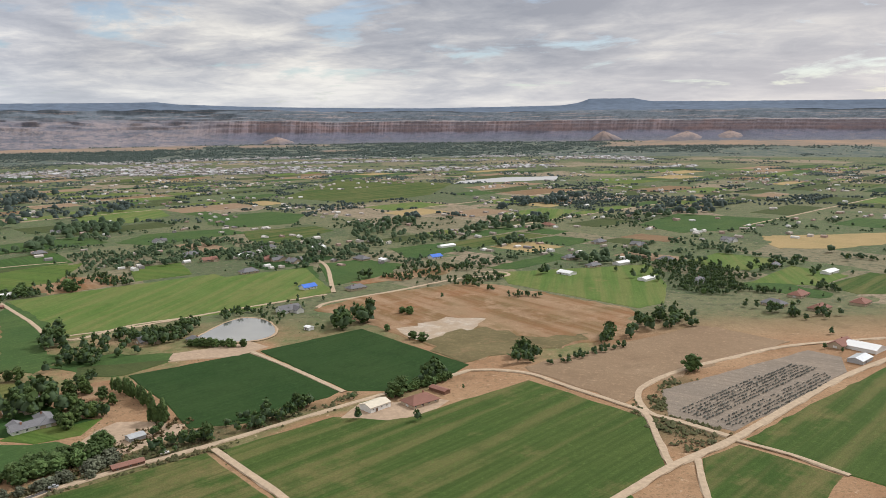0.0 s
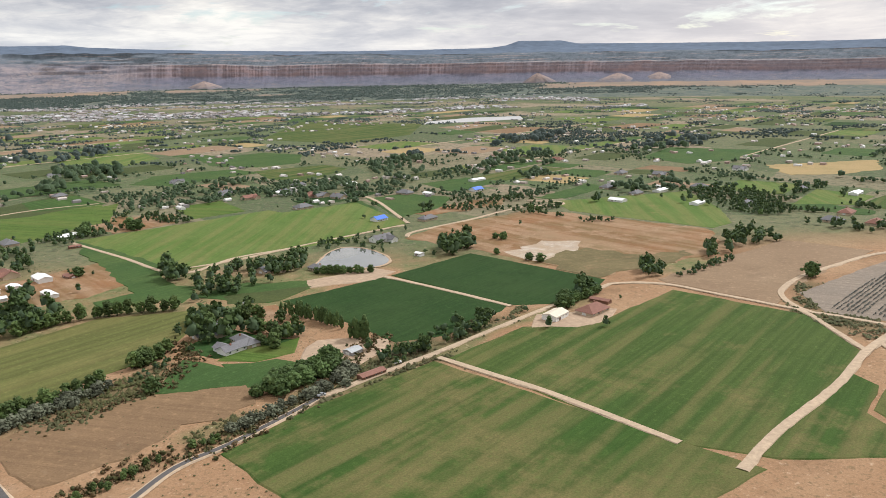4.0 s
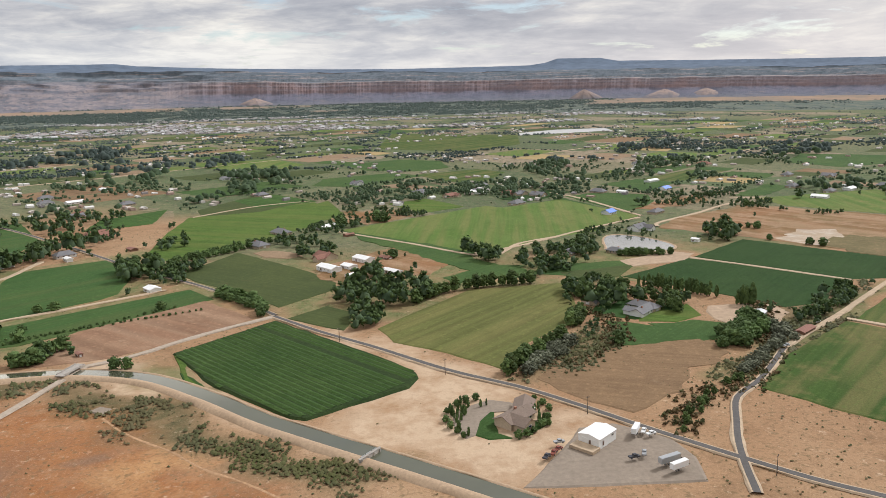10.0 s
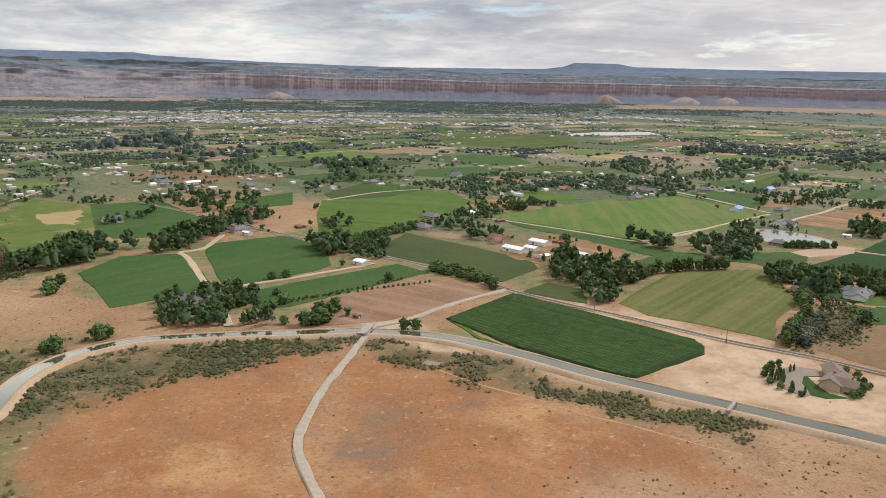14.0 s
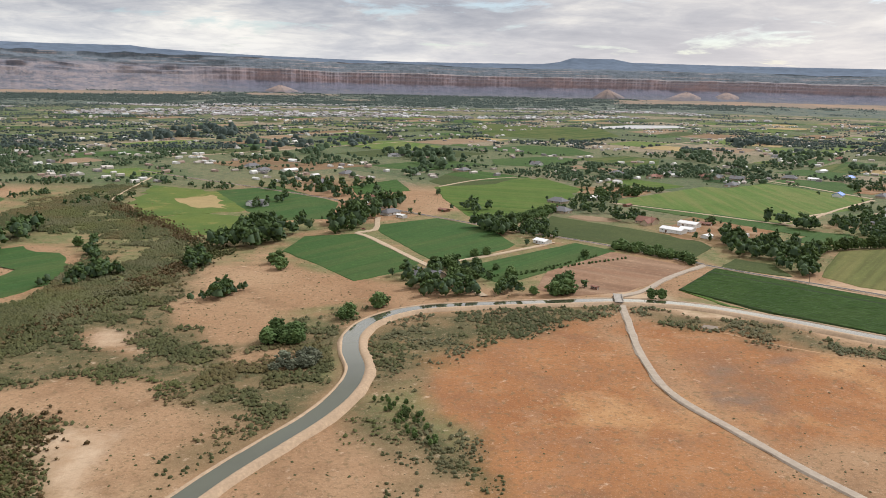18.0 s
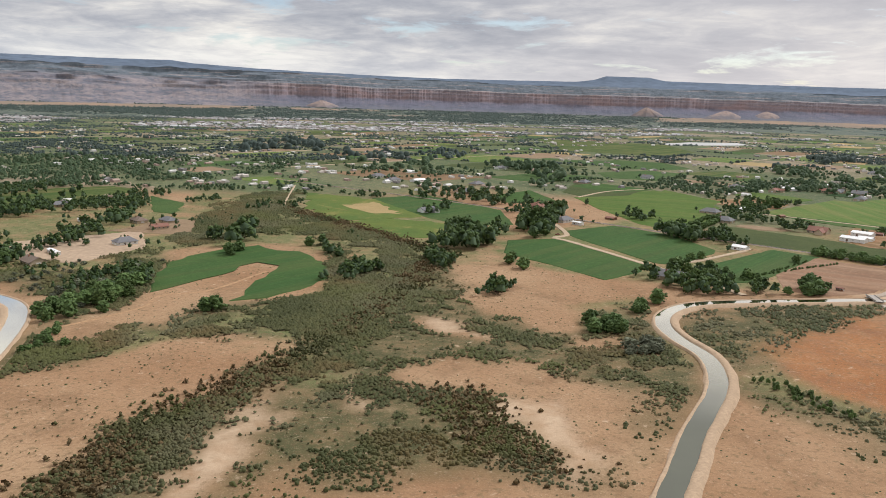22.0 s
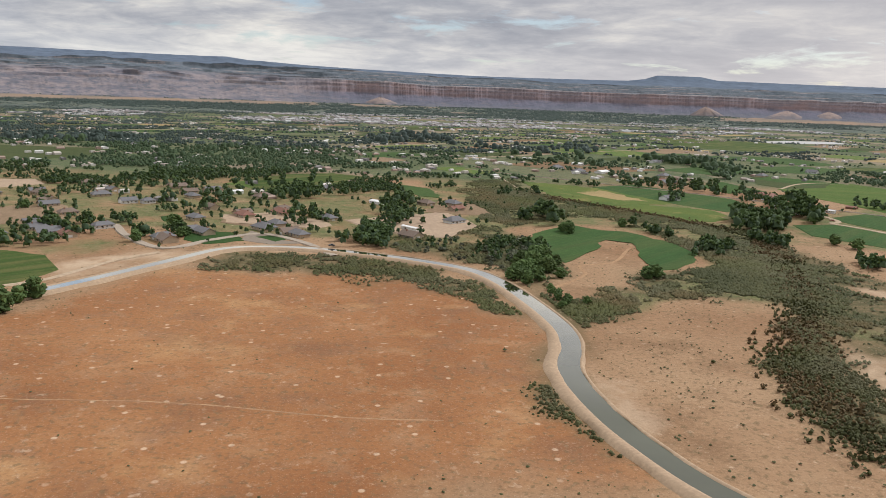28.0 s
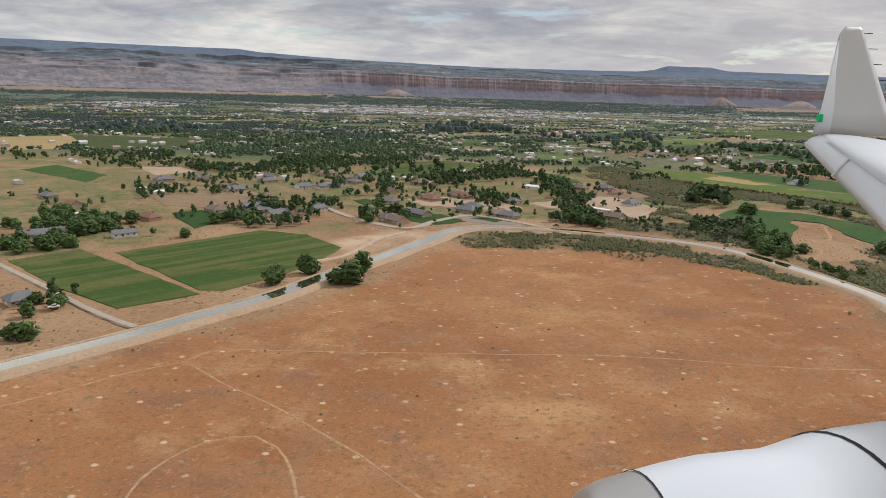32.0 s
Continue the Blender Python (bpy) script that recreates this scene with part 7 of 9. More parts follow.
def cliff_heights(deg, s):
    rim = between(RIM, deg)
    w = westward(deg)
    out = []
    for k, (d, h) in enumerate(STEPS):
        lift = 0.05 * noise.noise((s * 0.0024, h * 0.9, 4)) + (0.03 + 0.015 * w) * noise.noise((s * 0.011, k * 0.35, 9))
        z = rim * h * (1 + lift) + (1.6 * noise.noise((s * 0.05, k * 0.8, 9)) if k > 1 else 0)
        out.append(max(z, out[-1] + 0.3) if out else z)
    return out


def cliff_beds(deg, s):
    w = westward(deg)
    return [(h + 0.012 * noise.noise((s * 0.006, h * 3, 7)), w, 0, 1) for d, h in STEPS]


FOOT = 2450.0


def apron_height(deg, r):
    """The valley edge rises gently from FOOT metres out to the foot of the cliff."""
    u = min(1.0, max(0.0, (r - FOOT) / 1000.0))
    return between(RIM, deg) * 0.175 * u ** 1.35


def bareness(deg, r):
    """Where the valley edge is bare soil."""
    a = 7 * noise.noise((deg * 0.35, r * 0.004, 2)) + 5 * noise.noise((deg * 1.1, r * 0.012, 6))
    best = 0.0
    for d0, d1, r0, r1 in ((-60, -10.5, 3150, 3480), (-9.5, -2.5, 3230, 3400), (-2, 1.5, 2900, 3000), (18.5, 60, 3060, 3520)):
        inside_by = min((deg - d0) * 0.6, (d1 - deg) * 0.6, (r - r0) / 45, (r1 - r) / 45) + a * 0.22
        best = max(best, min(1.0, max(0.0, inside_by)))
    return best


APRON = [FOOT - 30 + 38 * k for k in range(30)]


def hill_radii(deg, s):
    return APRON


def hill_heights(deg, s):
    return [apron_height(deg, r) + (1.8 * noise.noise((s * 0.012, r * 0.012, 5)) + 2.4 * abs(noise.noise((s * 0.03, r * 0.02, 1))) * bareness(deg, r)) * min(1, k / 6) - (1.5 if k == 0 else 0) for k, r in enumerate(APRON)]


def hill_bare(deg, s):
    return [(b, b, b, 1) for b in (bareness(deg, r) for r in APRON)]


def shale_cone(deg, r, wide, high, seed, label):
    """An eroded cone of shale with rills down its sides."""
    rng = np.random.default_rng(seed)
    a = radians(deg)
    x, y, base = CENTRE[0] + r * math.sin(a), CENTRE[1] + r * math.cos(a), apron_height(deg, r) - 4
    verts, faces, n, rings = [], [], 36, 9
    tip = rng.uniform(-0.2, 0.2, 2) * wide
    for k in range(rings):
        u = k / (rings - 1)
        for j in range(n):
            t = j * 2 * math.pi / n
            rill = 1 + (1 - u) * (0.28 * noise.noise((math.cos(t) * 2.2 + seed, math.sin(t) * 2.2, u)) + 0.12 * noise.noise((math.cos(t) * 7, math.sin(t) * 7, seed)))
            q = wide * (1 - u) ** 0.85 * rill + 1.5
            verts.append((x + q * math.cos(t) + tip[0] * u, y + 0.7 * q * math.sin(t) + tip[1] * u, base + high * u * (1 + 0.05 * noise.noise((t * 3, u * 4, seed)))))
    for k in range(rings - 1):
        for j in range(n):
            faces.append((k * n + j, k * n + (j + 1) % n, (k + 1) * n + (j + 1) % n, (k + 1) * n + j))
    faces.append(tuple((rings - 1) * n + j for j in range(n)))
    tagged(new("shale_hill", mesh_from("shale_hill", verts, faces, MATS["cone"])), label, "hill", kind="structure")


def ridge_radii(deg, s):
    wob = 40 * noise.noise((s * 0.004, 1.5, 0)) + 14 * noise.noise((s * 0.02, 6.5, 0))
    return [4150 + wob, 4260 + wob, 4330 + wob, 4420 + wob, 4480 + wob, 4570 + wob, 4600 + wob, 4660 + wob, 4700]


def ridge_heights(deg, s):
    top = 76 + 4660 * math.tan(radians(between(RIDGE, deg)))
    low = between(RIM, deg) * 1.22
    shares = [-0.3, 0.15, 0.2, 0.42, 0.48, 0.70, 0.86, 1.0, 1.0]
    return [low + (top - low) * h + (2.5 * noise.noise((s * 0.01, k * 0.7, 3)) if k < 7 else 1.2 * noise.noise((s * 0.02, 0, 3))) for k, h in enumerate(shares)]


arc_sheet("mesa_cliff", cliff_radii, cliff_heights, MATS["rock"], "long banded sandstone cliff with talus slopes, colours blued by painted haze", n=2000, paint=("beds", cliff_beds))
arc_sheet("mesa_ridge", ridge_radii, ridge_heights, MATS["ridge"], "wooded plateau ridge far behind the cliff, painted in haze blue", n=500)
arc_sheet("foothills", hill_radii, hill_heights, MATS["foothill"], "gently rising valley edge of gardens and bare flats", n=700, paint=("bare", hill_bare))
for deg, r, wide, high, seed in ((17.8, 3470, 84, 46, 3), (23.0, 3500, 110, 40, 5), (26.0, 3540, 100, 42, 8), (-5.9, 3500, 95, 38, 11)):
    shale_cone(deg, r, wide, high, seed, "bare shale cone at the foot of the cliff")
# ---------------------------------------------------------------- pond


POND = [(-118.2, 348.0), (-115.2, 362.0), (-111.4, 375.9), (-104.5, 384.7), (-93.0, 380.5), (-83.9, 365.4), (-81.0, 350.8), (-87.1, 340.5), (-102.2, 338.6), (-118.2, 348.0)]


def pond():
    poly = smooth_line(POND, 2.0)[:-1]
    bm = bmesh.new()
    bm.faces.new([bm.verts.new((p.x, p.y, 0.12)) for p in poly])
    bmesh.ops.recalc_face_normals(bm, faces=bm.faces)
    if bm.faces[:][0].normal.z < 0:
        bmesh.ops.reverse_faces(bm, faces=bm.faces)
    tagged(part("pond_water", bm, MATS["pond_water"]), "still farm pond reflecting the pale sky", "pond", kind="structure")
    ring = [Vector((p.x, p.y)) for p in poly]
    tagged(ribbon("pond_bank", ring + ring[:2], [(-1.5, -0.3), (-0.7, 0.3), (-0.2, 0.26), (0.4, 0.05)], MATS["bank"], 0.8), "bare earth rim of a pond", "bank", kind="structure")


pond()

# ---------------------------------------------------------------- trees


def clump(rng, centre, size, squash=0.8):
    """A small ragged tuft of foliage: a bent twenty-sided lump."""
    g = (1 + 5 ** 0.5) / 2
    base = np.array([(-1, g, 0), (1, g, 0), (-1, -g, 0), (1, -g, 0), (0, -1, g), (0, 1, g), (0, -1, -g), (0, 1, -g), (g, 0, -1), (g, 0, 1), (-g, 0, -1), (-g, 0, 1)]) / 1.9
    faces = [(0, 11, 5), (0, 5, 1), (0, 1, 7), (0, 7, 10), (0, 10, 11), (1, 5, 9), (5, 11, 4), (11, 10, 2), (10, 7, 6), (7, 1, 8), (3, 9, 4), (3, 4, 2), (3, 2, 6), (3, 6, 8), (3, 8, 9), (4, 9, 5), (2, 4, 11), (6, 2, 10), (8, 6, 7), (9, 8, 1)]
    turn = rng.random() * 6.28
    c, s = math.cos(turn), math.sin(turn)
    v = base * (1 + rng.uniform(-0.42, 0.42, (12, 1)))
    v = np.stack([v[:, 0] * c - v[:, 1] * s, v[:, 0] * s + v[:, 1] * c, v[:, 2] * squash], 1)
    return v * size + np.array(centre), faces


def tufts(rng, centre, size, n):
    """Loose leafy sprays: bent quads standing out of a clump."""
    vs, fs = [], []
    for _ in range(n):
        d = rng.normal(size=3)
        d /= np.linalg.norm(d)
        p = np.array(centre) + d * size * rng.uniform(0.7, 1.25)
        a = rng.normal(size=3)
        a -= d * a.dot(d) * 0.4
        a /= np.linalg.norm(a)
        b = np.cross(a, rng.normal(size=3))
        b /= np.linalg.norm(b)
        s = size * rng.uniform(0.45, 0.95)
        k = len(vs)
        vs += [p - a * s, p + b * s * 0.6 + d * s * 0.3, p + a * s, p - b * s * 0.6]
        fs.append((k, k + 1, k + 2, k + 3))
    return vs, fs


def crown_mesh(name, seed, kind, mat):
    """A crown of unit height: clumps on an uneven body, with gaps and loose sprays."""
    rng = np.random.default_rng(seed)
    verts, faces = [], []

    def add(v, f):
        k = len(verts)
        verts.extend([tuple(p) for p in v])
        faces.extend([tuple(i + k for i in q) for q in f])

    # a lumpy body, a coat of clumps, and loose leafy sprays round it
    cores, sprays = {"round": (52, 120), "poplar": (26, 70), "silver": (46, 150), "light": (44, 110)}[kind]
    lobes = rng.uniform(0.74, 1.2, (3, 7))
    wide = {"round": 0.50, "light": 0.36, "silver": 0.62, "poplar": 0.14}[kind]
    low, tall = {"round": (0.02, 0.92), "light": (0.02, 0.94), "silver": (0.0, 0.88), "poplar": (0.02, 0.97)}[kind]

    def body(u, a):
        r = wide * (math.sin(math.pi * (0.17 + 0.78 * u)) ** 0.6 if kind != "poplar" else math.sin(math.pi * min(1, 0.2 + 0.8 * u)) ** 0.7)
        return r * lobes[min(2, int(u * 3)), int(a / 6.2832 * 7) % 7]

    for u in (0.25, 0.5, 0.72):
        a = rng.random() * 6.2832
        add(*clump(rng, (0.12 * wide * math.cos(a), 0.12 * wide * math.sin(a), low + tall * u), body(u, a) * (0.66 if kind != "silver" else 0.45), 0.75 if kind != "poplar" else 2.2))
    for i in range(cores):
        u, a = (i + 0.5) / cores, rng.random() * 6.2832
        r = body(u, a) * rng.uniform(0.5, 0.95)
        size = (0.105 if kind != "poplar" else 0.075) * rng.uniform(0.75, 1.2)
        add(*clump(rng, (r * math.cos(a), r * math.sin(a), low + tall * (0.09 + 0.8 * u)), size, 1.5 if kind == "poplar" else 0.85))
    for i in range(sprays):
        u, a = rng.random() ** 0.9, rng.random() * 6.2832
        r = body(u, a) * rng.uniform(0.85, 1.1)
        c = (r * math.cos(a), r * math.sin(a), low + tall * u + rng.uniform(-0.03, 0.03))
        add(*tufts(rng, c, 0.046 if kind != "poplar" else 0.036, 1))
    return mesh_from(name, verts, faces, mat)


def trunk_mesh(name, seed, kind):
    """A tapered trunk with a few limbs, for a tree of unit height."""
    rng = np.random.default_rng(seed)
    verts, faces = [], []

    def limb(a, b, ra, rb):
        a, b = Vector(a), Vector(b)
        d = (b - a).normalized()
        u = d.orthogonal().normalized()
        w = d.cross(u)
        k = len(verts)
        for p, r in ((a, ra), (b, rb)):
            for j in range(5):
                t = j * 2 * math.pi / 5
                q = p + (u * math.cos(t) + w * math.sin(t)) * r
                verts.append(tuple(q))
        for j in range(5):
            faces.append((k + j, k + (j + 1) % 5, k + 5 + (j + 1) % 5, k + 5 + j))

    top = 0.85 if kind == "poplar" else 0.45
    limb((0, 0, -0.12), (0.01, 0, top), 0.032, 0.014)
    if kind != "poplar":
        for j in range(4):
            a = j * 1.57 + rng.uniform(-0.4, 0.4)
            limb((0, 0, rng.uniform(0.2, 0.36)), (0.24 * math.cos(a), 0.24 * math.sin(a), rng.uniform(0.5, 0.66)), 0.016, 0.006)
    return mesh_from(name, verts, faces, MATS["bark"])


TREE_KINDS = {
    "round": ("cottonwood_tree", "leaf", "broad dark green cottonwood tree", 6),
    "light": ("willow_tree", "leaf_light", "fresh green slender willow tree", 4),
    "poplar": ("poplar_tree", "leaf", "tall narrow green poplar tree", 4),
    "silver": ("olive_shrub", "leaf_silver", "silvery grey-green Russian olive shrub", 4),
}
tree_models = {}
for kind, (name, leaf, label, count) in TREE_KINDS.items():
    tree_models[kind] = [(trunk_mesh("trunk", 10 + i, kind), crown_mesh("crown", 40 + 7 * i + len(kind), kind, MATS[leaf])) for i in range(count)]

placed = []
far_places = []
LIMITS = {"round": 400, "light": 170, "poplar": 90, "silver": 140}
tally = dict.fromkeys(LIMITS, 0)
tree_rng = np.random.default_rng(5)


def put_tree(kind, x, y, h, group):
    """One tree as a thing of its own; the many far ones go into the joined far woods."""
    if inside(POND, np.array([x]), np.array([y]))[0][0]:
        return
    small = kind == "small"
    kind = "round" if small else kind
    h *= tree_rng.uniform(0.78, 1.22)
    if (y > 470 or tally[kind] >= LIMITS[kind]) and not small:
        far_places.append((x, y, h, kind))
        return
    tally[kind] += 1
    name, leaf, label, count = TREE_KINDS[kind]
    trunk, crown = tree_models[kind][int(tree_rng.integers(count))]
    root = new(name)
    root.matrix_world = pose(x, y, -0.1, 0, 0, tree_rng.uniform(0, 360)) @ Matrix.Diagonal((h * tree_rng.uniform(0.85, 1.2), h * tree_rng.uniform(0.85, 1.2), h, 1))
    tagged(root, label, "shrub" if kind == "silver" else "tree", group)
    for nm, me in (("trunk", trunk), ("crown", crown)):
        ob = new(nm, me)
        ob.parent = root
    placed.append((x, y))


def near_first(items):
    return sorted(items, key=lambda it: min(q[1] for q in it[-1]))


for kind, n, h, line in near_first(TREE_ROWS):
    pts = smooth_line(line, 1.0)
    for i in range(n):
        p = pts[int((i + 0.5) / n * (len(pts) - 1))]
        put_tree(kind, p.x + tree_rng.uniform(-0.6, 0.6), p.y + tree_rng.uniform(-0.6, 0.6), h, "trees in a row")
for kind, h, pts in near_first(LONE_TREES):
    for x, y in pts:
        put_tree(kind, x, y, h, "lone trees")
for kind, n, h, poly in near_first(GROVES):
    xs, ys = [p[0] for p in poly], [p[1] for p in poly]
    got, n = 0, round(n * 1.35)
    for _ in range(n * 30):
        x, y = tree_rng.uniform(min(xs), max(xs)), tree_rng.uniform(min(ys), max(ys))
        if inside(poly, np.array([x]), np.array([y]))[0][0]:
            put_tree(kind, x, y, h, "trees of a grove")
            got += 1
            if got == n:
                break


# garden trees round the homes of the western suburb
for style, wide, deep, x, y in HOUSES:
    for _ in range(7 if x < -520 else 2):
        a, r = tree_rng.uniform(0, 6.283), tree_rng.uniform(0.9, 1.9) * wide
        spot = (x + r * math.cos(a), y + abs(r * math.sin(a)) * (1 if tree_rng.random() < 0.75 else -0.8))
        if not inside(POND, np.array([spot[0]]), np.array([spot[1]]))[0][0] and not any(abs(spot[0] - h[3]) < 0.75 * h[1] and abs(spot[1] - h[4]) < 0.75 * h[1] for h in HOUSES):
            far_places.append((*spot, tree_rng.uniform(1.8, 4.4), "round"))


DOME_FACES = np.array([(0, 1, 6), (0, 6, 5), (1, 2, 7), (1, 7, 6), (2, 3, 8), (2, 8, 7), (3, 4, 9), (3, 9, 8), (4, 0, 5), (4, 5, 9), (5, 6, 10), (6, 7, 10), (7, 8, 10), (8, 9, 10), (9, 5, 10)])


def dome(rng):
    """A low ragged shrub of unit size: two uneven rings and a tip."""
    out = []
    for r, z in ((0.95, -0.35), (0.75, 0.45)):
        for k in range(5):
            a = k * 1.2566 + rng.uniform(-0.35, 0.35)
            q = r * rng.uniform(0.6, 1.25)
            out.append((q * math.cos(a), q * math.sin(a), z + rng.uniform(-0.2, 0.25)))
    out.append((rng.uniform(-0.3, 0.3), rng.uniform(-0.3, 0.3), rng.uniform(0.7, 1.05)))
    return np.array(out)


DOMES = [dome(np.random.default_rng(300 + k)) for k in range(14)]


def scatter(name, mat, spots, shapes, faces, label, category, seed=3):
    """Uncountable small growths in one mesh; spots are rows of x, y, z, size, height factor."""
    rng = np.random.default_rng(seed)
    spots = np.asarray(spots, float)
    shapes = np.array(shapes)
    pick = rng.integers(len(shapes), size=len(spots))
    v = shapes[pick]
    a = rng.uniform(0, 6.28, len(spots))[:, None]
    c, s = np.cos(a), np.sin(a)
    x, y = v[:, :, 0] * c - v[:, :, 1] * s, v[:, :, 0] * s + v[:, :, 1] * c
    size = spots[:, 3][:, None]
    out = np.stack([x * size + spots[:, 0][:, None], y * size + spots[:, 1][:, None], v[:, :, 2] * size * spots[:, 4][:, None] + spots[:, 2][:, None]], -1)
    k = v.shape[1]
    f = (faces[None] + (np.arange(len(spots)) * k)[:, None, None]).reshape(-1, faces.shape[1])
    ob = new(name, fast_mesh(name, out.reshape(-1, 3), f, mat))
    return tagged(ob, label, category, kind="stuff")


def fuzz(rng):
    """A leafy tuft of unit size: a rough core and loose sprays round it."""
    core = np.array([(1, 0, 0), (-1, 0, 0), (0, 1, 0), (0, -1, 0), (0, 0, 1), (0, 0, -1)]) * rng.uniform(0.55, 0.95, (6, 1))
    vs = [tuple(p) for p in core]
    for _ in range(6):
        v, f = tufts(rng, (0, 0, 0), 0.8, 1)
        v = np.array(v)
        vs += [tuple(p) for p in v]
    return np.array(vs)


FUZZ = [fuzz(np.random.default_rng(700 + k)) for k in range(16)]
FUZZ_FACES = [(0, 2, 4), (2, 1, 4), (1, 3, 4), (3, 0, 4), (2, 0, 5), (1, 2, 5), (3, 1, 5), (0, 3, 5)]
for k in range(6):
    FUZZ_FACES += [(6 + 4 * k, 7 + 4 * k, 8 + 4 * k), (6 + 4 * k, 8 + 4 * k, 9 + 4 * k)]
FUZZ_FACES = np.array(FUZZ_FACES)


def on_field(x, y, margin=0.0):
    bad = np.zeros(len(x), bool)
    for name, mat, how, poly in FIELDS:
        if mat in ("field_red", "field_fallow", "field_salt"):
            continue
        px, py = [p[0] for p in poly], [p[1] for p in poly]
        near = np.nonzero((x > min(px) - 3) & (x < max(px) + 3) & (y > min(py) - 3) & (y < max(py) + 3))[0]
        if len(near):
            hit, far = inside(poly, x[near], y[near])
            bad[near] |= hit | (far < margin)
    return bad


def on_way(x, y, extra=1.0):
    """Which places lie on a road or the canal."""
    bad = np.zeros(len(x), bool)
    for name, mat, width, pts in ROADS:
        for (ax, ay), (bx, by) in zip(pts[:-1], pts[1:]):
            near = np.nonzero((x > min(ax, bx) - 5) & (x < max(ax, bx) + 5) & (y > min(ay, by) - 5) & (y < max(ay, by) + 5))[0]
            if not len(near):
                continue
            qx, qy = x[near], y[near]
            l2 = (bx - ax) ** 2 + (by - ay) ** 2 + 1e-9
            u = np.clip(((qx - ax) * (bx - ax) + (qy - ay) * (by - ay)) / l2, 0, 1)
            bad[near] |= np.hypot(qx - ax - u * (bx - ax), qy - ay - u * (by - ay)) < width / 2 + extra
    for (ax, ay), (bx, by) in zip(CANAL[:-1], CANAL[1:]):
        l2 = (bx - ax) ** 2 + (by - ay) ** 2
        u = np.clip(((x - ax) * (bx - ax) + (y - ay) * (by - ay)) / l2, 0, 1)
        bad |= np.hypot(x - ax - u * (bx - ax), y - ay - u * (by - ay)) < np.interp(x, [-760, -600, -440], [7.0, 6.2, 5.0])
    return bad


def tent(rng):
    """A far treetop of unit size: a ragged ring and an off-centre tip."""
    ring = [(rng.uniform(0.6, 1.2) * math.cos(k * 1.047), rng.uniform(0.6, 1.2) * math.sin(k * 1.047), rng.uniform(0.0, 0.5)) for k in range(6)]
    return np.array(ring + [(rng.uniform(-0.4, 0.4), rng.uniform(-0.4, 0.4), rng.uniform(0.9, 1.2))])


TENTS = [tent(np.random.default_rng(500 + k)) for k in range(14)]
TENT_FACES = np.array([(k, (k + 1) % 6, 6) for k in range(6)])


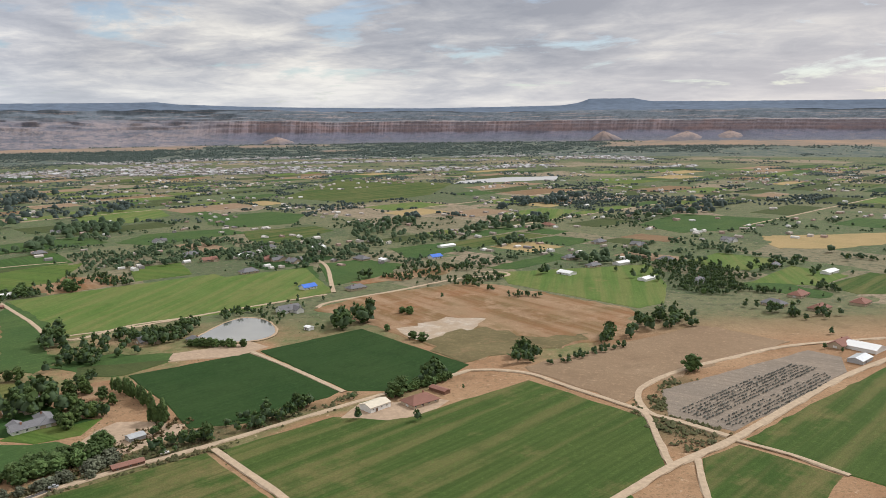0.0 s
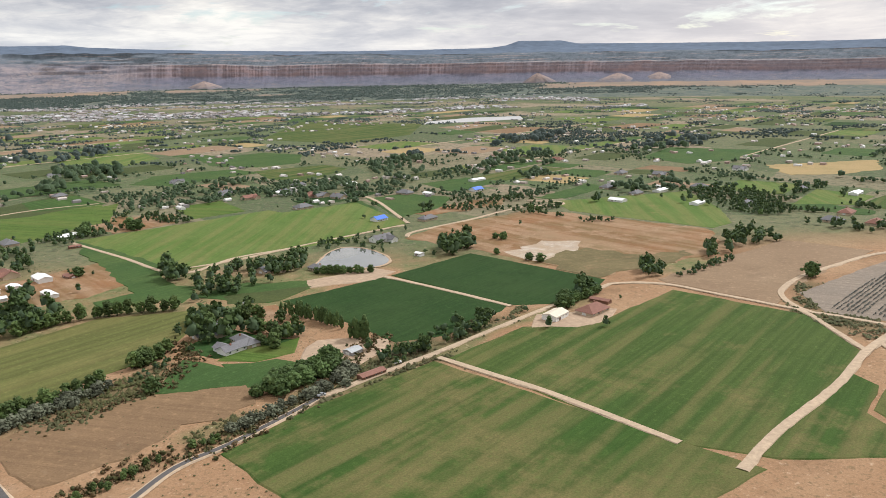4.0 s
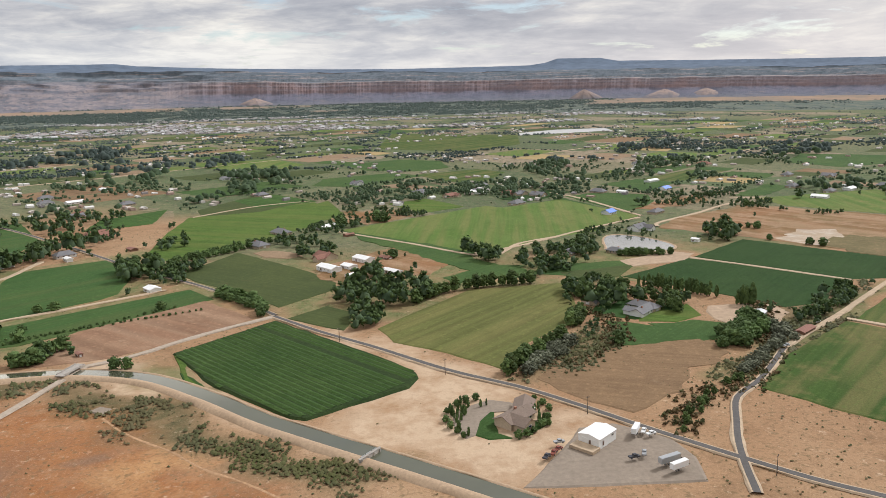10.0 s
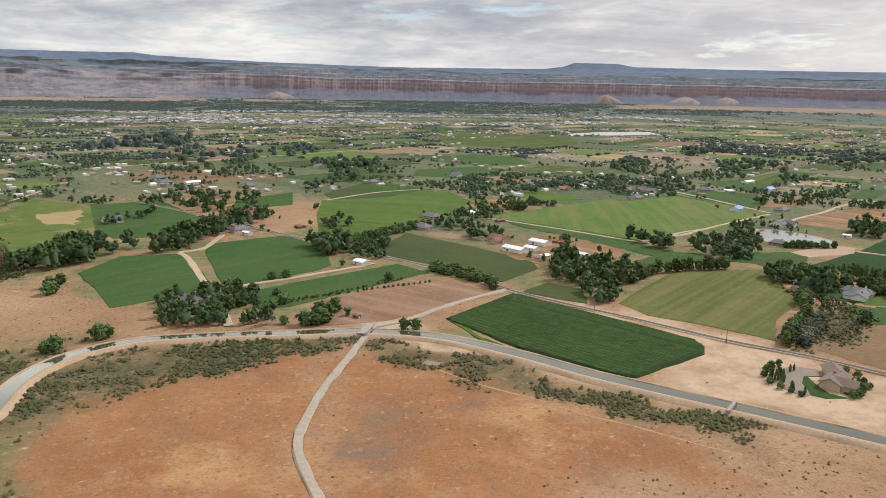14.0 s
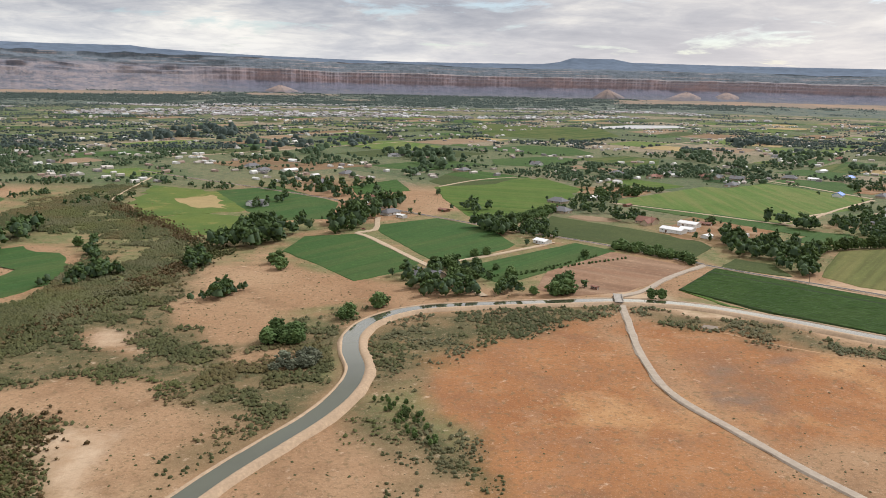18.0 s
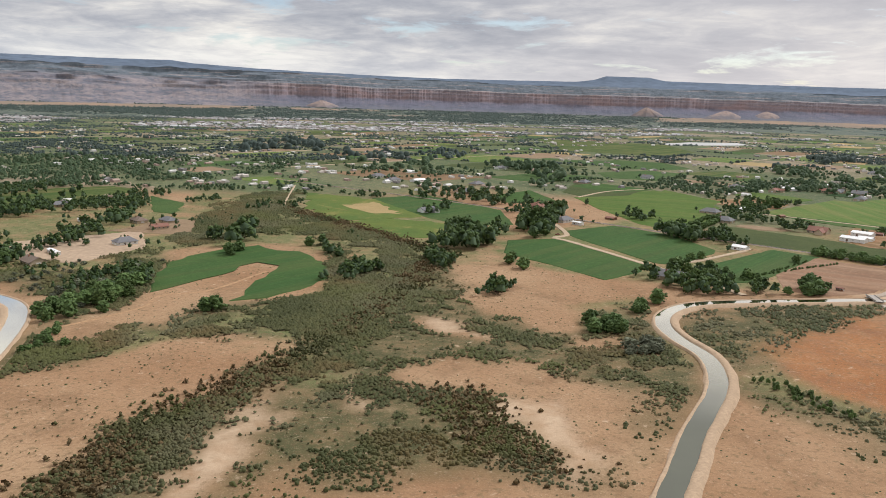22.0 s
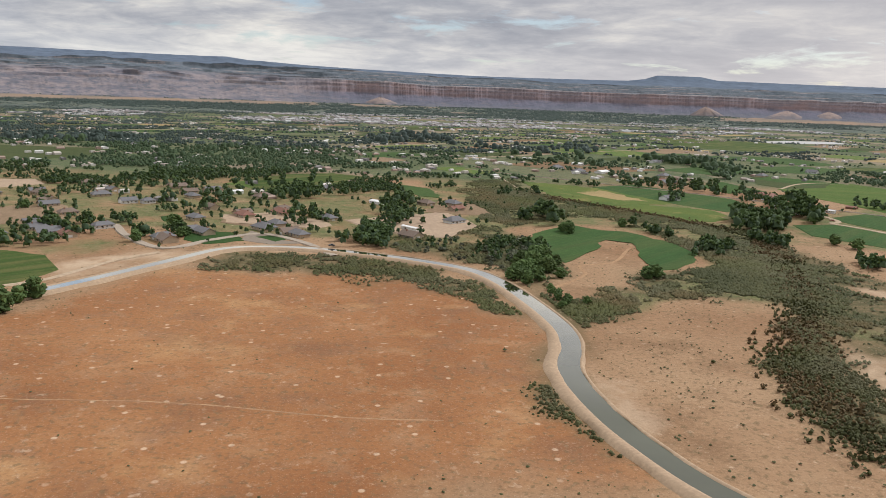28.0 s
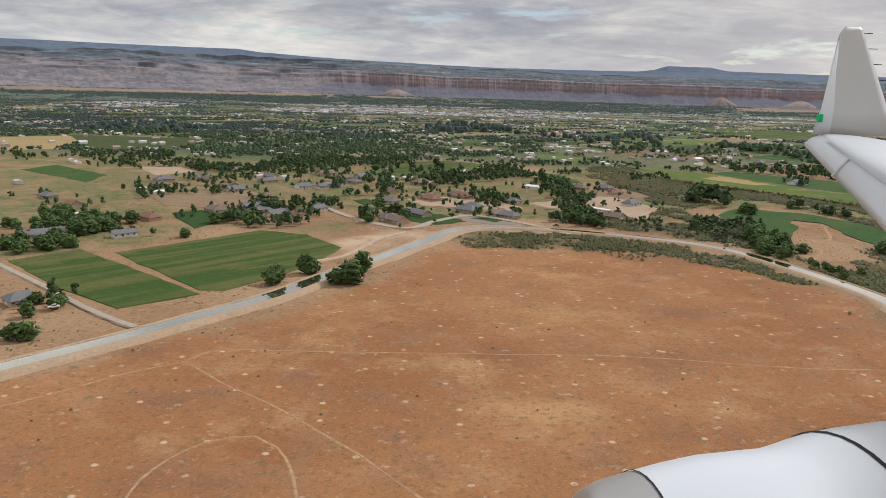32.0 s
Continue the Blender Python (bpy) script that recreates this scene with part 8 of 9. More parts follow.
def far_woods():
    """Tree belts and gardens of the far valley."""
    rng = np.random.default_rng(21)
    n = 260000
    y = 420 + (3420 - 420) * rng.random(n) ** 1.2
    x = -370 + (rng.random(n) - 0.5) * 2 * (0.68 * y + 380)
    rx, ry = x * 0.74 + y * 0.67, -x * 0.67 + y * 0.74       # along the section lines
    belts = np.maximum(value_noise(rx * 0.3, ry, 15, 31), value_noise(rx, ry * 0.3, 15, 32))
    chance = 0.5 * belts + 0.5 * value_noise(x, y, 85, 33) + 0.4 * value_noise(x, y, 22, 34)
    west = np.clip((-600 - x - 0.12 * y) / 160, 0, 1) * np.clip((y - 360) / 80, 0, 1)
    band = np.clip((y - 2450) / 200, 0, 1)
    town = np.clip((y - 1550) / 150, 0, 1) * np.clip((2500 - y) / 150, 0, 1)
    keep = rng.random(n) < np.clip((chance - 0.80 + 0.17 * west + 0.2 * band - 0.08 * town + 0.05 * (y < 1000)) * 3.6, 0, 1)
    keep &= ~on_field(x, y, 1.5) & ~on_way(x, y, 1.5)
    spots = [(a, b, h, "round") for a, b, h in zip(x[keep], y[keep], rng.uniform(1.8, 4.6, keep.sum()))]
    # tree lines along some plot edges
    for name, mat, how, poly in FIELDS:
        if how == "far" and rng.random() < 0.6:
            k = int(rng.integers(4))
            (ax, ay), (bx, by) = poly[k], poly[(k + 1) % 4]
            far, size = math.hypot(bx - ax, by - ay), rng.uniform(3.0, 6.0)
            for q in np.arange(0, far, rng.uniform(3.0, 7.0)):
                if rng.random() < 0.8:
                    spots.append((ax + (bx - ax) * q / far + rng.uniform(-1, 1), ay + (by - ay) * q / far + rng.uniform(-1, 1), size * rng.uniform(0.7, 1.2), "round"))
    rows, distant, specks, woods = [], [], [], []
    for a, b, h, kind in far_places + spots:
        if b > 1250:
            out, deg = math.hypot(a - CENTRE[0], b - CENTRE[1]), math.degrees(math.atan2(a - CENTRE[0], b - CENTRE[1]))
            if out > 3470 or bareness(deg, out) > rng.uniform(0.1, 0.9):
                continue
            specks.append((a, b, apron_height(deg, out), h * 0.62 * rng.uniform(0.7, 1.3) * (1.5 if b > 2400 else 1.0), rng.uniform(0.9, 1.5)))
            continue
        if b > 800:
            for k in range(2):
                distant.append((a + rng.uniform(-0.3, 0.3) * h, b, h * 0.3, h * 0.42 * rng.uniform(0.75, 1.2), 1.0))
            continue
        if b < 520 and kind != "poplar":
            for k in range(5):
                t, u = rng.random() * 6.28, rng.random()
                r = h * 0.34 * rng.uniform(0.35, 1) * math.sin(math.pi * (0.2 + 0.7 * u))
                woods.append((a + r * math.cos(t), b + r * math.sin(t), h * (0.18 + 0.68 * u), h * 0.2 * rng.uniform(0.75, 1.25), 0.95))
            rows.append((a, b, h * 0.42, h * 0.33, 1.1))
            continue
        m = 3 if b < 620 else 2
        for k in range(m):
            t = rng.random() * 6.28
            wide = {"poplar": 0.06, "silver": 0.3}.get(kind, 0.26) * h
            r = wide * rng.uniform(0.3, 1)
            z = h * (0.12 + 0.8 * (k + 0.5) / m) if kind == "poplar" else h * rng.uniform(0.22, 0.6)
            rows.append((a + r * math.cos(t), b + r * math.sin(t), z, h * (0.33 if b < 620 else 0.38) * rng.uniform(0.75, 1.2) * (0.5 if kind == "poplar" else 1), 0.95))
    scatter("valley_trees", MATS["leaf_near_far"], rows, DOMES, DOME_FACES, "green tree belts and garden trees of the valley", "trees")
    scatter("grove_foliage", MATS["leaf"], woods, FUZZ, FUZZ_FACES, "dense dark green groves among the farms", "trees", 8)
    # the two farthest belts take the leaf colour with haze mixed in
    scatter("far_trees", MATS["leaf_hazed"], distant, DOMES, DOME_FACES, "tree belts far across the valley, greens tinted with haze", "trees", 5)
    scatter("distant_woods", MATS["leaf_hazed"], specks, TENTS, TENT_FACES, "woods and gardens round the far town, greens tinted with haze", "trees", 6)


far_woods()


def bushes(name, mat, n, box, chance, size, seed, label):
    """Low desert scrub, thick where the soil is scrubby."""
    rng = np.random.default_rng(seed)
    x, y = rng.uniform(box[0], box[2], n), rng.uniform(box[1], box[3], n)
    w = zone_weights(x, y)
    keep = rng.random(n) < chance(x, y, w)
    x, y = x[keep], y[keep]
    keep = ~on_field(x, y) & ~on_way(x, y, 0.3)
    x, y = x[keep], y[keep]
    s = size * rng.uniform(0.45, 1.5, len(x)) ** 1.2
    scatter(name, mat, np.stack([x, y, -0.16 + s * 0.1, s, rng.uniform(0.6, 1.0, len(x))], 1), TENTS, TENT_FACES, label, "scrub", seed)


def scrub_cover():
    """Close sagebrush over the scrubby stretches."""
    rng = np.random.default_rng(61)
    rows = []
    seen = set()
    for kind, poly in ZONES:
        if kind != "scrub":
            continue
        xs, ys = [p[0] for p in poly], [p[1] for p in poly]
        n = int((max(xs) - min(xs) + 16) * (max(ys) - min(ys) + 16) * 2.6)
        x, y = rng.uniform(min(xs) - 8, max(xs) + 8, n), rng.uniform(min(ys) - 8, max(ys) + 8, n)
        hit, far = inside(poly, x, y)
        keep = hit | (far < 8)
        cells = list(zip((x[keep] / 0.62).astype(int), (y[keep] / 0.62).astype(int)))
        fresh = np.array([c not in seen for c in cells], bool)
        seen.update(cells)
        if fresh.any():
            rows.append(np.stack([x[keep][fresh], y[keep][fresh]], 1))
    xy = np.concatenate(rows)
    x, y = xy[:, 0], xy[:, 1]
    w = zone_weights(x, y)
    rough = value_noise(x, y, 9, 51) + 0.75 * value_noise(x, y, 3.4, 52) + 1.1 * (value_noise(x, y, 26, 54) - 0.45)
    keep = rng.random(len(x)) < np.interp(x, [-640, -612, -424, -412], [0.55, 1.0, 1.0, 0.5]) * np.clip((w["scrub"] * 1.9 - 0.25) * np.clip((rough - 0.66) * 2.4, 0.015, 1), 0, 1)
    x, y = x[keep], y[keep]
    keep = ~on_field(x, y) & ~on_way(x, y, 0.3)
    x, y = x[keep], y[keep]
    s = 0.30 * rng.uniform(0.5, 1.7, len(x)) ** 1.4
    near = y < 105
    x, y, s = np.concatenate([x[near], x[~near]]), np.concatenate([y[near], y[~near]]), np.concatenate([s[near], s[~near]])
    k = int(near.sum())
    rows = np.stack([x, y, -0.12 + s * 0.25, s, rng.uniform(0.6, 1.05, len(x))], 1)
    scatter("sagebrush", MATS["sage"], rows[:k], DOMES, DOME_FACES, "grey-green sagebrush thickets on dry soil", "scrub", 61)
    rows[:, 2] = -0.1
    rows[:, 3] *= np.interp(rows[:, 1], [105, 160, 240], [1.0, 1.25, 1.5])
    rows[:, 4] *= 1.35
    scatter("far_sagebrush", MATS["sage"], rows[k:], TENTS, TENT_FACES, "olive and rust sagebrush thickets along the wash", "scrub", 63)


scrub_cover()
bushes("desert_shrub", MATS["sage"], 230000, (-900, 40, -60, 460), lambda x, y, w: (0.16 * np.clip(value_noise(x, y, 18, 53) * 2.2 - 0.7, 0, 1) + 0.05) * (1 - 0.92 * w["orange"]) * (1 - 0.9 * np.clip(w["pale"] * 2, 0, 1)), 0.23, 62,
       "scattered small dry desert shrubs")


def wash_bushes():
    """Rust-brown and green thicket that lines the dry wash."""
    rng = np.random.default_rng(77)
    rust, green = [], []
    for p in [p for w in WASHES for p in smooth_line(w, 1.0)]:
        tint = value_noise(np.array([p.x]), np.array([p.y]), 22, 78)[0]
        for _ in range(13):
            q = (p.x + rng.normal() * 4.2, p.y + rng.normal() * 3.2)
            s = rng.uniform(0.3, 0.85)
            (rust if tint + rng.uniform(-0.12, 0.12) > 0.46 else green).append((q[0], q[1], s * 0.4 - 0.15, s, 0.95))
    # thinner growth along the farm creek
    for p in [p for w in CREEKS for p in smooth_line(w, 1.0)]:
        for _ in range(5):
            q = (p.x + rng.normal() * 2.6, p.y + rng.normal() * 2.6)
            s = rng.uniform(0.3, 0.95)
            (rust if rng.random() < 0.45 else green).append((q[0], q[1], s * 0.4 - 0.15, s, 0.95))
    scatter("rust_thicket", MATS["rust_bush"], rust, FUZZ, FUZZ_FACES, "rust-brown tamarisk thicket along a dry wash", "thicket")
    scatter("green_thicket", MATS["sage"], green, FUZZ, FUZZ_FACES, "green willow thicket along a dry wash", "thicket")


wash_bushes()
ROW_TURN = 40.0


def nursery_rows():
    """Rows of small grey plants on the nursery plot."""
    rng = np.random.default_rng(83)
    poly = [p for name, mat, how, p in FIELDS if name == "nursery_plants"][0]
    cx, cy = sum(p[0] for p in poly) / len(poly), sum(p[1] for p in poly) / len(poly)
    c, s = math.cos(radians(ROW_TURN)), math.sin(radians(ROW_TURN))
    u, v = np.meshgrid(np.arange(-80, 80, 0.8), np.arange(-60, 60, 1.7))
    u, v = u.ravel() + rng.uniform(-0.3, 0.3, u.size), v.ravel() + rng.uniform(-0.25, 0.25, v.size)
    x, y = cx + u * c - v * s, cy + u * s + v * c
    keep = inside(poly, x, y)[0] & (rng.random(len(x)) < 0.75) & (np.abs(v + 1) > 1.2)
    z = np.full(keep.sum(), 0.42)
    scatter("nursery_plants", MATS["nursery_leaf"], np.stack([x[keep], y[keep], z, rng.uniform(0.25, 0.5, keep.sum()), z * 0 + 0.9], 1), DOMES, DOME_FACES, "rows of small dark grey-green nursery plants", "plants")


MATS["nursery_leaf"] = leaf_material("nursery_leaf", (0.08, 0.082, 0.07), (0.13, 0.13, 0.11), (0.2, 0.19, 0.17), 0.0)
nursery_rows()


MATS["corn_leaf"] = crop("corn_leaf", (0.046, 0.088, 0.022), (0.058, 0.10, 0.026), (0.08, 0.11, 0.03), 50, 1.0, 0.3, 0.05, 0.70)


def corn_rows():
    """Standing crop in close ridges along the field's long side."""
    rng = np.random.default_rng(91)
    poly = [p for name, mat, how, p in FIELDS if how == "crop"][0]
    cx, cy = sum(p[0] for p in poly) / len(poly), sum(p[1] for p in poly) / len(poly)
    c, s = math.cos(radians(-50)), math.sin(radians(-50))
    verts, faces = [], []
    for row, v in enumerate(np.arange(-50, 50, 2.1)):
        if row % 19 == 11:
            continue
        prev = False
        for u in np.arange(-60, 60, 1.6):
            x, y = cx + u * c - v * s, cy + u * s + v * c
            ok = bool(inside(poly, np.array([x]), np.array([y]))[0][0])
            if ok:
                h, k = 0.66 + rng.uniform(-0.1, 0.1), len(verts)
                for o, z in ((-0.82, 0.42), (rng.uniform(-0.25, 0.25), h), (0.82, 0.42)):
                    verts.append((x - o * s + rng.uniform(-0.1, 0.1), y + o * c, z))
                if prev:
                    faces += [(k - 3, k - 2, k + 1, k), (k - 2, k - 1, k + 2, k + 1)]
            prev = ok
    ob = new("corn_rows", mesh_from("corn_rows", verts, faces, MATS["corn_leaf"]))
    tagged(ob, "close rows of dark green standing corn", "corn", kind="stuff")


corn_rows()
# ---------------------------------------------------------------- buildings
WALL_MATS = {
    "white": plain("white_siding", (0.76, 0.75, 0.72), 0.7, 0, 2.0, 0.1, 0.3),
    "tan": plain("tan_stucco", (0.50, 0.40, 0.29), 0.9, 0, 2.0, 0.15),
    "red": plain("red_brick_wall", (0.30, 0.155, 0.105), 0.9, 0, 2.5, 0.25),
    "grey": plain("grey_siding", (0.42, 0.42, 0.42), 0.8, 0, 2.0, 0.15),
    "brown": plain("brown_boards", (0.22, 0.12, 0.08), 0.9, 0, 2.0, 0.3),
}
ROOF_MATS = {
    "grey": plain("grey_shingle", (0.19, 0.185, 0.19), 0.9, 0, 3.0, 0.3),
    "brown": plain("brown_shingle", (0.22, 0.165, 0.13), 0.9, 0, 3.0, 0.3),
    "red": plain("red_shingle", (0.27, 0.135, 0.10), 0.9, 0, 3.0, 0.3),
    "white": plain("white_metal_roof", (0.80, 0.79, 0.77), 0.45, 0, 1.0, 0.08, 0.4),
    "tan": plain("tan_metal_roof", (0.66, 0.58, 0.45), 0.5, 0, 1.0, 0.12, 0.4),
    "blue": plain("blue_roof_sheet", (0.06, 0.17, 0.62), 0.5, 0, 1.0, 0.15, 0.4),
    "metal": plain("weathered_metal_roof", (0.45, 0.46, 0.46), 0.5, 0.2, 1.0, 0.2, 0.4),
}
GLASS = plain("window_glass", (0.035, 0.045, 0.055), 0.08, 0, 1.0, 0.1, 0.6)
TRIM = plain("white_trim", (0.72, 0.71, 0.68), 0.6, 0, 3.0, 0.08)
DOOR = plain("brown_door", (0.16, 0.10, 0.07), 0.6, 0, 3.0, 0.2)


def box_bm(sx, sy, sz, at=(0, 0, 0), bevel=0.0):
    bm = bmesh.new()
    bmesh.ops.create_cube(bm, size=1.0, matrix=Matrix.Translation((at[0], at[1], at[2] + sz / 2)) @ Matrix.Diagonal((sx, sy, sz, 1)))
    if bevel:
        bmesh.ops.bevel(bm, geom=bm.edges[:], offset=bevel, segments=1, affect="EDGES")
    return bm


def wall_bm(w, d, h, rise):
    """Four walls with two gables."""
    bm = bmesh.new()
    x, y = w / 2, d / 2
    lo = [bm.verts.new(p) for p in ((-x, -y, -0.6), (x, -y, -0.6), (x, y, -0.6), (-x, y, -0.6))]
    hi = [bm.verts.new(p) for p in ((-x, -y, h), (x, -y, h), (x, y, h), (-x, y, h))]
    a, b = bm.verts.new((-x, 0, h + rise)), bm.verts.new((x, 0, h + rise))
    bm.faces.new((lo[0], lo[1], hi[1], hi[0]))
    bm.faces.new((lo[2], lo[3], hi[3], hi[2]))
    bm.faces.new((lo[1], lo[2], hi[2], b, hi[1]))
    bm.faces.new((lo[3], lo[0], hi[0], a, hi[3]))
    bm.faces.new((lo[3], lo[2], lo[1], lo[0]))
    return bm


def roof_bm(w, d, h, rise, over=0.35, hip=0.0, thick=0.14):
    """A pitched roof with eaves; hip draws the ridge in."""
    bm = bmesh.new()
    x, y = w / 2 + over, d / 2 + over
    drop = rise * over / (d / 2)
    e = [bm.verts.new(p) for p in ((-x, -y, h - drop + 0.03), (x, -y, h - drop + 0.03), (x, y, h - drop + 0.03), (-x, y, h - drop + 0.03))]
    r = [bm.verts.new((-x + hip, 0, h + rise + 0.03)), bm.verts.new((x - hip, 0, h + rise + 0.03))]
    bm.faces.new((e[0], e[1], r[1], r[0]))
    bm.faces.new((e[2], e[3], r[0], r[1]))
    if hip:
        bm.faces.new((e[1], e[2], r[1]))
        bm.faces.new((e[3], e[0], r[0]))
    bmesh.ops.recalc_face_normals(bm, faces=bm.faces)
    bmesh.ops.solidify(bm, geom=bm.faces[:], thickness=-thick)
    return bm


STYLES = {
    "gable_grey": ("tan", "grey", 1.3, "tan house with a grey shingle roof"),
    "gable_white": ("white", "grey", 1.4, "white house with a grey shingle roof"),
    "gable_red": ("tan", "red", 1.3, "tan house with a reddish roof"),
    "gable_tan": ("tan", "brown", 1.3, "tan stucco house with a brown roof"),
    "blue_roof": ("white", "blue", 1.4, "white house with a bright blue roof"),
    "barn_white": ("white", "white", 1.7, "long white metal barn with a low roof"),
    "barn_tan": ("white", "tan", 1.7, "white barn with a pale tan metal roof"),
    "shed_white": ("white", "white", 1.2, "white metal farm shed"),
    "shed_grey": ("grey", "metal", 1.1, "weathered grey metal farm shed"),
    "shed_red": ("brown", "red", 0.9, "reddish-brown wooden farm shed"),
}
house_rng = random.Random(4)
house_cache = {}


def opening(parent, x, y, z, w, h, side, kind):
    """A window or door set slightly proud of a wall; side is 0 for the long walls, 1 for the gable walls."""
    turn = Matrix.Rotation(radians(90 if side else 0), 4, "Z")
    name = {"window": "window", "door": "door", "garage": "garage_door"}[kind]
    bm = box_bm(w, 0.1, h)
    bm.transform(Matrix.Translation((x, y, z)) @ turn)
    ob = part(name, bm, {"window": TRIM, "door": DOOR, "garage": TRIM}[kind], parent)
    if kind == "window":
        bm = box_bm(w * 0.8, 0.14, h * 0.8, (0, 0, h * 0.1))
        bm.transform(Matrix.Translation((x, y, z)) @ turn)
        part("pane", bm, GLASS, ob)


def house(style, w, d):
    key = (style, w, d, house_rng.random() < 0.5)
    if key in house_cache:
        return house_cache[key]
    wall, roof, h, label = STYLES[style]
    root = new({"gable": "house", "blue": "house", "barn": "barn", "shed": "shed"}[style.split("_")[0]])
    home = style.startswith(("gable", "blue"))
    rise = d * (0.26 if home else 0.15)
    wing = home and w > 9 and key[3]
    part("wall", wall_bm(w, d, h, rise if not (home and not key[3]) else 0.05), WALL_MATS[wall], root)
    part("roof", roof_bm(w, d, h, rise, 0.4 if home else 0.2, d * 0.45 if home and not key[3] else 0.0), ROOF_MATS[roof], root)
    if home:
        if wing:
            bm = wall_bm(d * 0.9, w * 0.38, h, rise * 0.8)
            bm.transform(Matrix.Translation((w * 0.25, -d * 0.62, 0)) @ Matrix.Rotation(radians(90), 4, "Z"))
            part("wing_wall", bm, WALL_MATS[wall], root)
            bm = roof_bm(d * 0.9, w * 0.38, h, rise * 0.8, 0.35)
            bm.transform(Matrix.Translation((w * 0.25, -d * 0.62, 0.02)) @ Matrix.Rotation(radians(90), 4, "Z"))
            part("wing_roof", bm, ROOF_MATS[roof], root)
        for i in range(4):
            x = -w * 0.42 + i * w * 0.26
            if not (wing and x > 0):
                opening(root, x, -d / 2 - 0.02, 0.45, 0.8, 0.6, 0, "window")
            opening(root, x, d / 2 + 0.02, 0.45, 0.8, 0.6, 0, "window")
        opening(root, -w * 0.12, -d / 2 - 0.02, 0.0, 0.5, 1.0, 0, "door")
        opening(root, -w / 2 - 0.02, 0.0, 0.0, 1.6, 1.0, 1, "garage")
        part("chimney", box_bm(0.5, 0.5, rise + 0.5, (w * 0.2, d * 0.12, h)), WALL_MATS["red"], root)
    else:
        opening(root, w / 2 + 0.02, 0.0, 0.0, d * 0.4, h * 0.8, 1, "garage")
        opening(root, -w * 0.2, -d / 2 - 0.02, 0.0, 1.0, h * 0.7, 0, "door")
        for x in (-w * 0.36, w * 0.05, w * 0.3):
            opening(root, x, -d / 2 - 0.02, h * 0.5, 0.6, 0.4, 0, "window")
    tagged(root, label, "house" if home else ("barn" if style.startswith("barn") else "shed"), "farm and village buildings")
    house_cache[key] = root
    root["fresh"] = 1
    return root


for style, w, d, x, y in HOUSES:
    root = house(style, w, d)
    turn = house_rng.choice((42, -48, 42, -48, 132, 222)) + house_rng.uniform(-5, 5)
    if style == "barn_white":
        turn = -52
    if root.get("fresh"):
        root["fresh"] = 0
        root.matrix_world = pose(x, y, 0.05, 0, 0, turn)
    else:
        copy_thing(root, pose(x, y, 0.05, 0, 0, turn))
for root in house_cache.values():
    if "fresh" in root.keys():
        del root["fresh"]
for ob in bpy.data.objects:
    if "fresh" in ob.keys():
        del ob["fresh"]


def villa(x, y, turn):
    """The angled house in its round garden: two wings with a deep grey-brown roof, a porch and garage."""
    root = new("villa")
    for name, w, d, m in (("main", 9.5, 5.2, pose(0, 0, 0, 0, 0, 0)), ("garage", 7.5, 4.6, pose(6.4, 2.0, 0, 0, 0, 32)), ("front", 5.5, 4.4, pose(-1.8, -3.2, 0, 0, 0, 90))):
        bm = wall_bm(w, d, 1.35, 1.2)
        bm.transform(m)
        part(name + "_wall", bm, WALL_MATS["tan"], root)
        bm = roof_bm(w, d, 1.35, 1.2, 0.45)
        bm.transform(m @ Matrix.Translation((0, 0, {"main": 0, "garage": 0.02, "front": 0.04}[name])))
        part(name + "_roof", bm, ROOF_MATS["brown"], root)
    bm = box_bm(4.2, 1.3, 0.16, (4.6, -1.9, 1.2))
    bm.transform(pose(0, 0, 0, 0, 0, 12))
    part("porch_roof", bm, TRIM, root, "white flat porch roof")
    for px in (2.8, 4.6, 6.4):
        bm = box_bm(0.16, 0.16, 1.8, (px, -2.4, -0.6))
        bm.transform(pose(0, 0, 0, 0, 0, 12))
        part("porch_post", bm, TRIM, root)
    for px in (-3.4, 0.8, 2.6):
        opening(root, px, 2.62, 0.4, 0.9, 0.6, 0, "window")
        opening(root, px + 0.4, -2.62, 0.4, 0.9, 0.6, 0, "window")
    opening(root, -1.8, -5.97, 0.4, 1.4, 0.7, 0, "window")
    opening(root, -0.2, -2.62, 0.0, 0.55, 1.1, 0, "door")
    part("chimney", box_bm(0.6, 0.6, 1.7, (1.0, 0.6, 1.4)), WALL_MATS["red"], root)
    root.matrix_world = pose(x, y, 0.3, 0, 0, turn)
    tagged(root, "tan villa with angled grey-brown roof in a round garden", "house")


villa(-200.5, 154.5, 42)


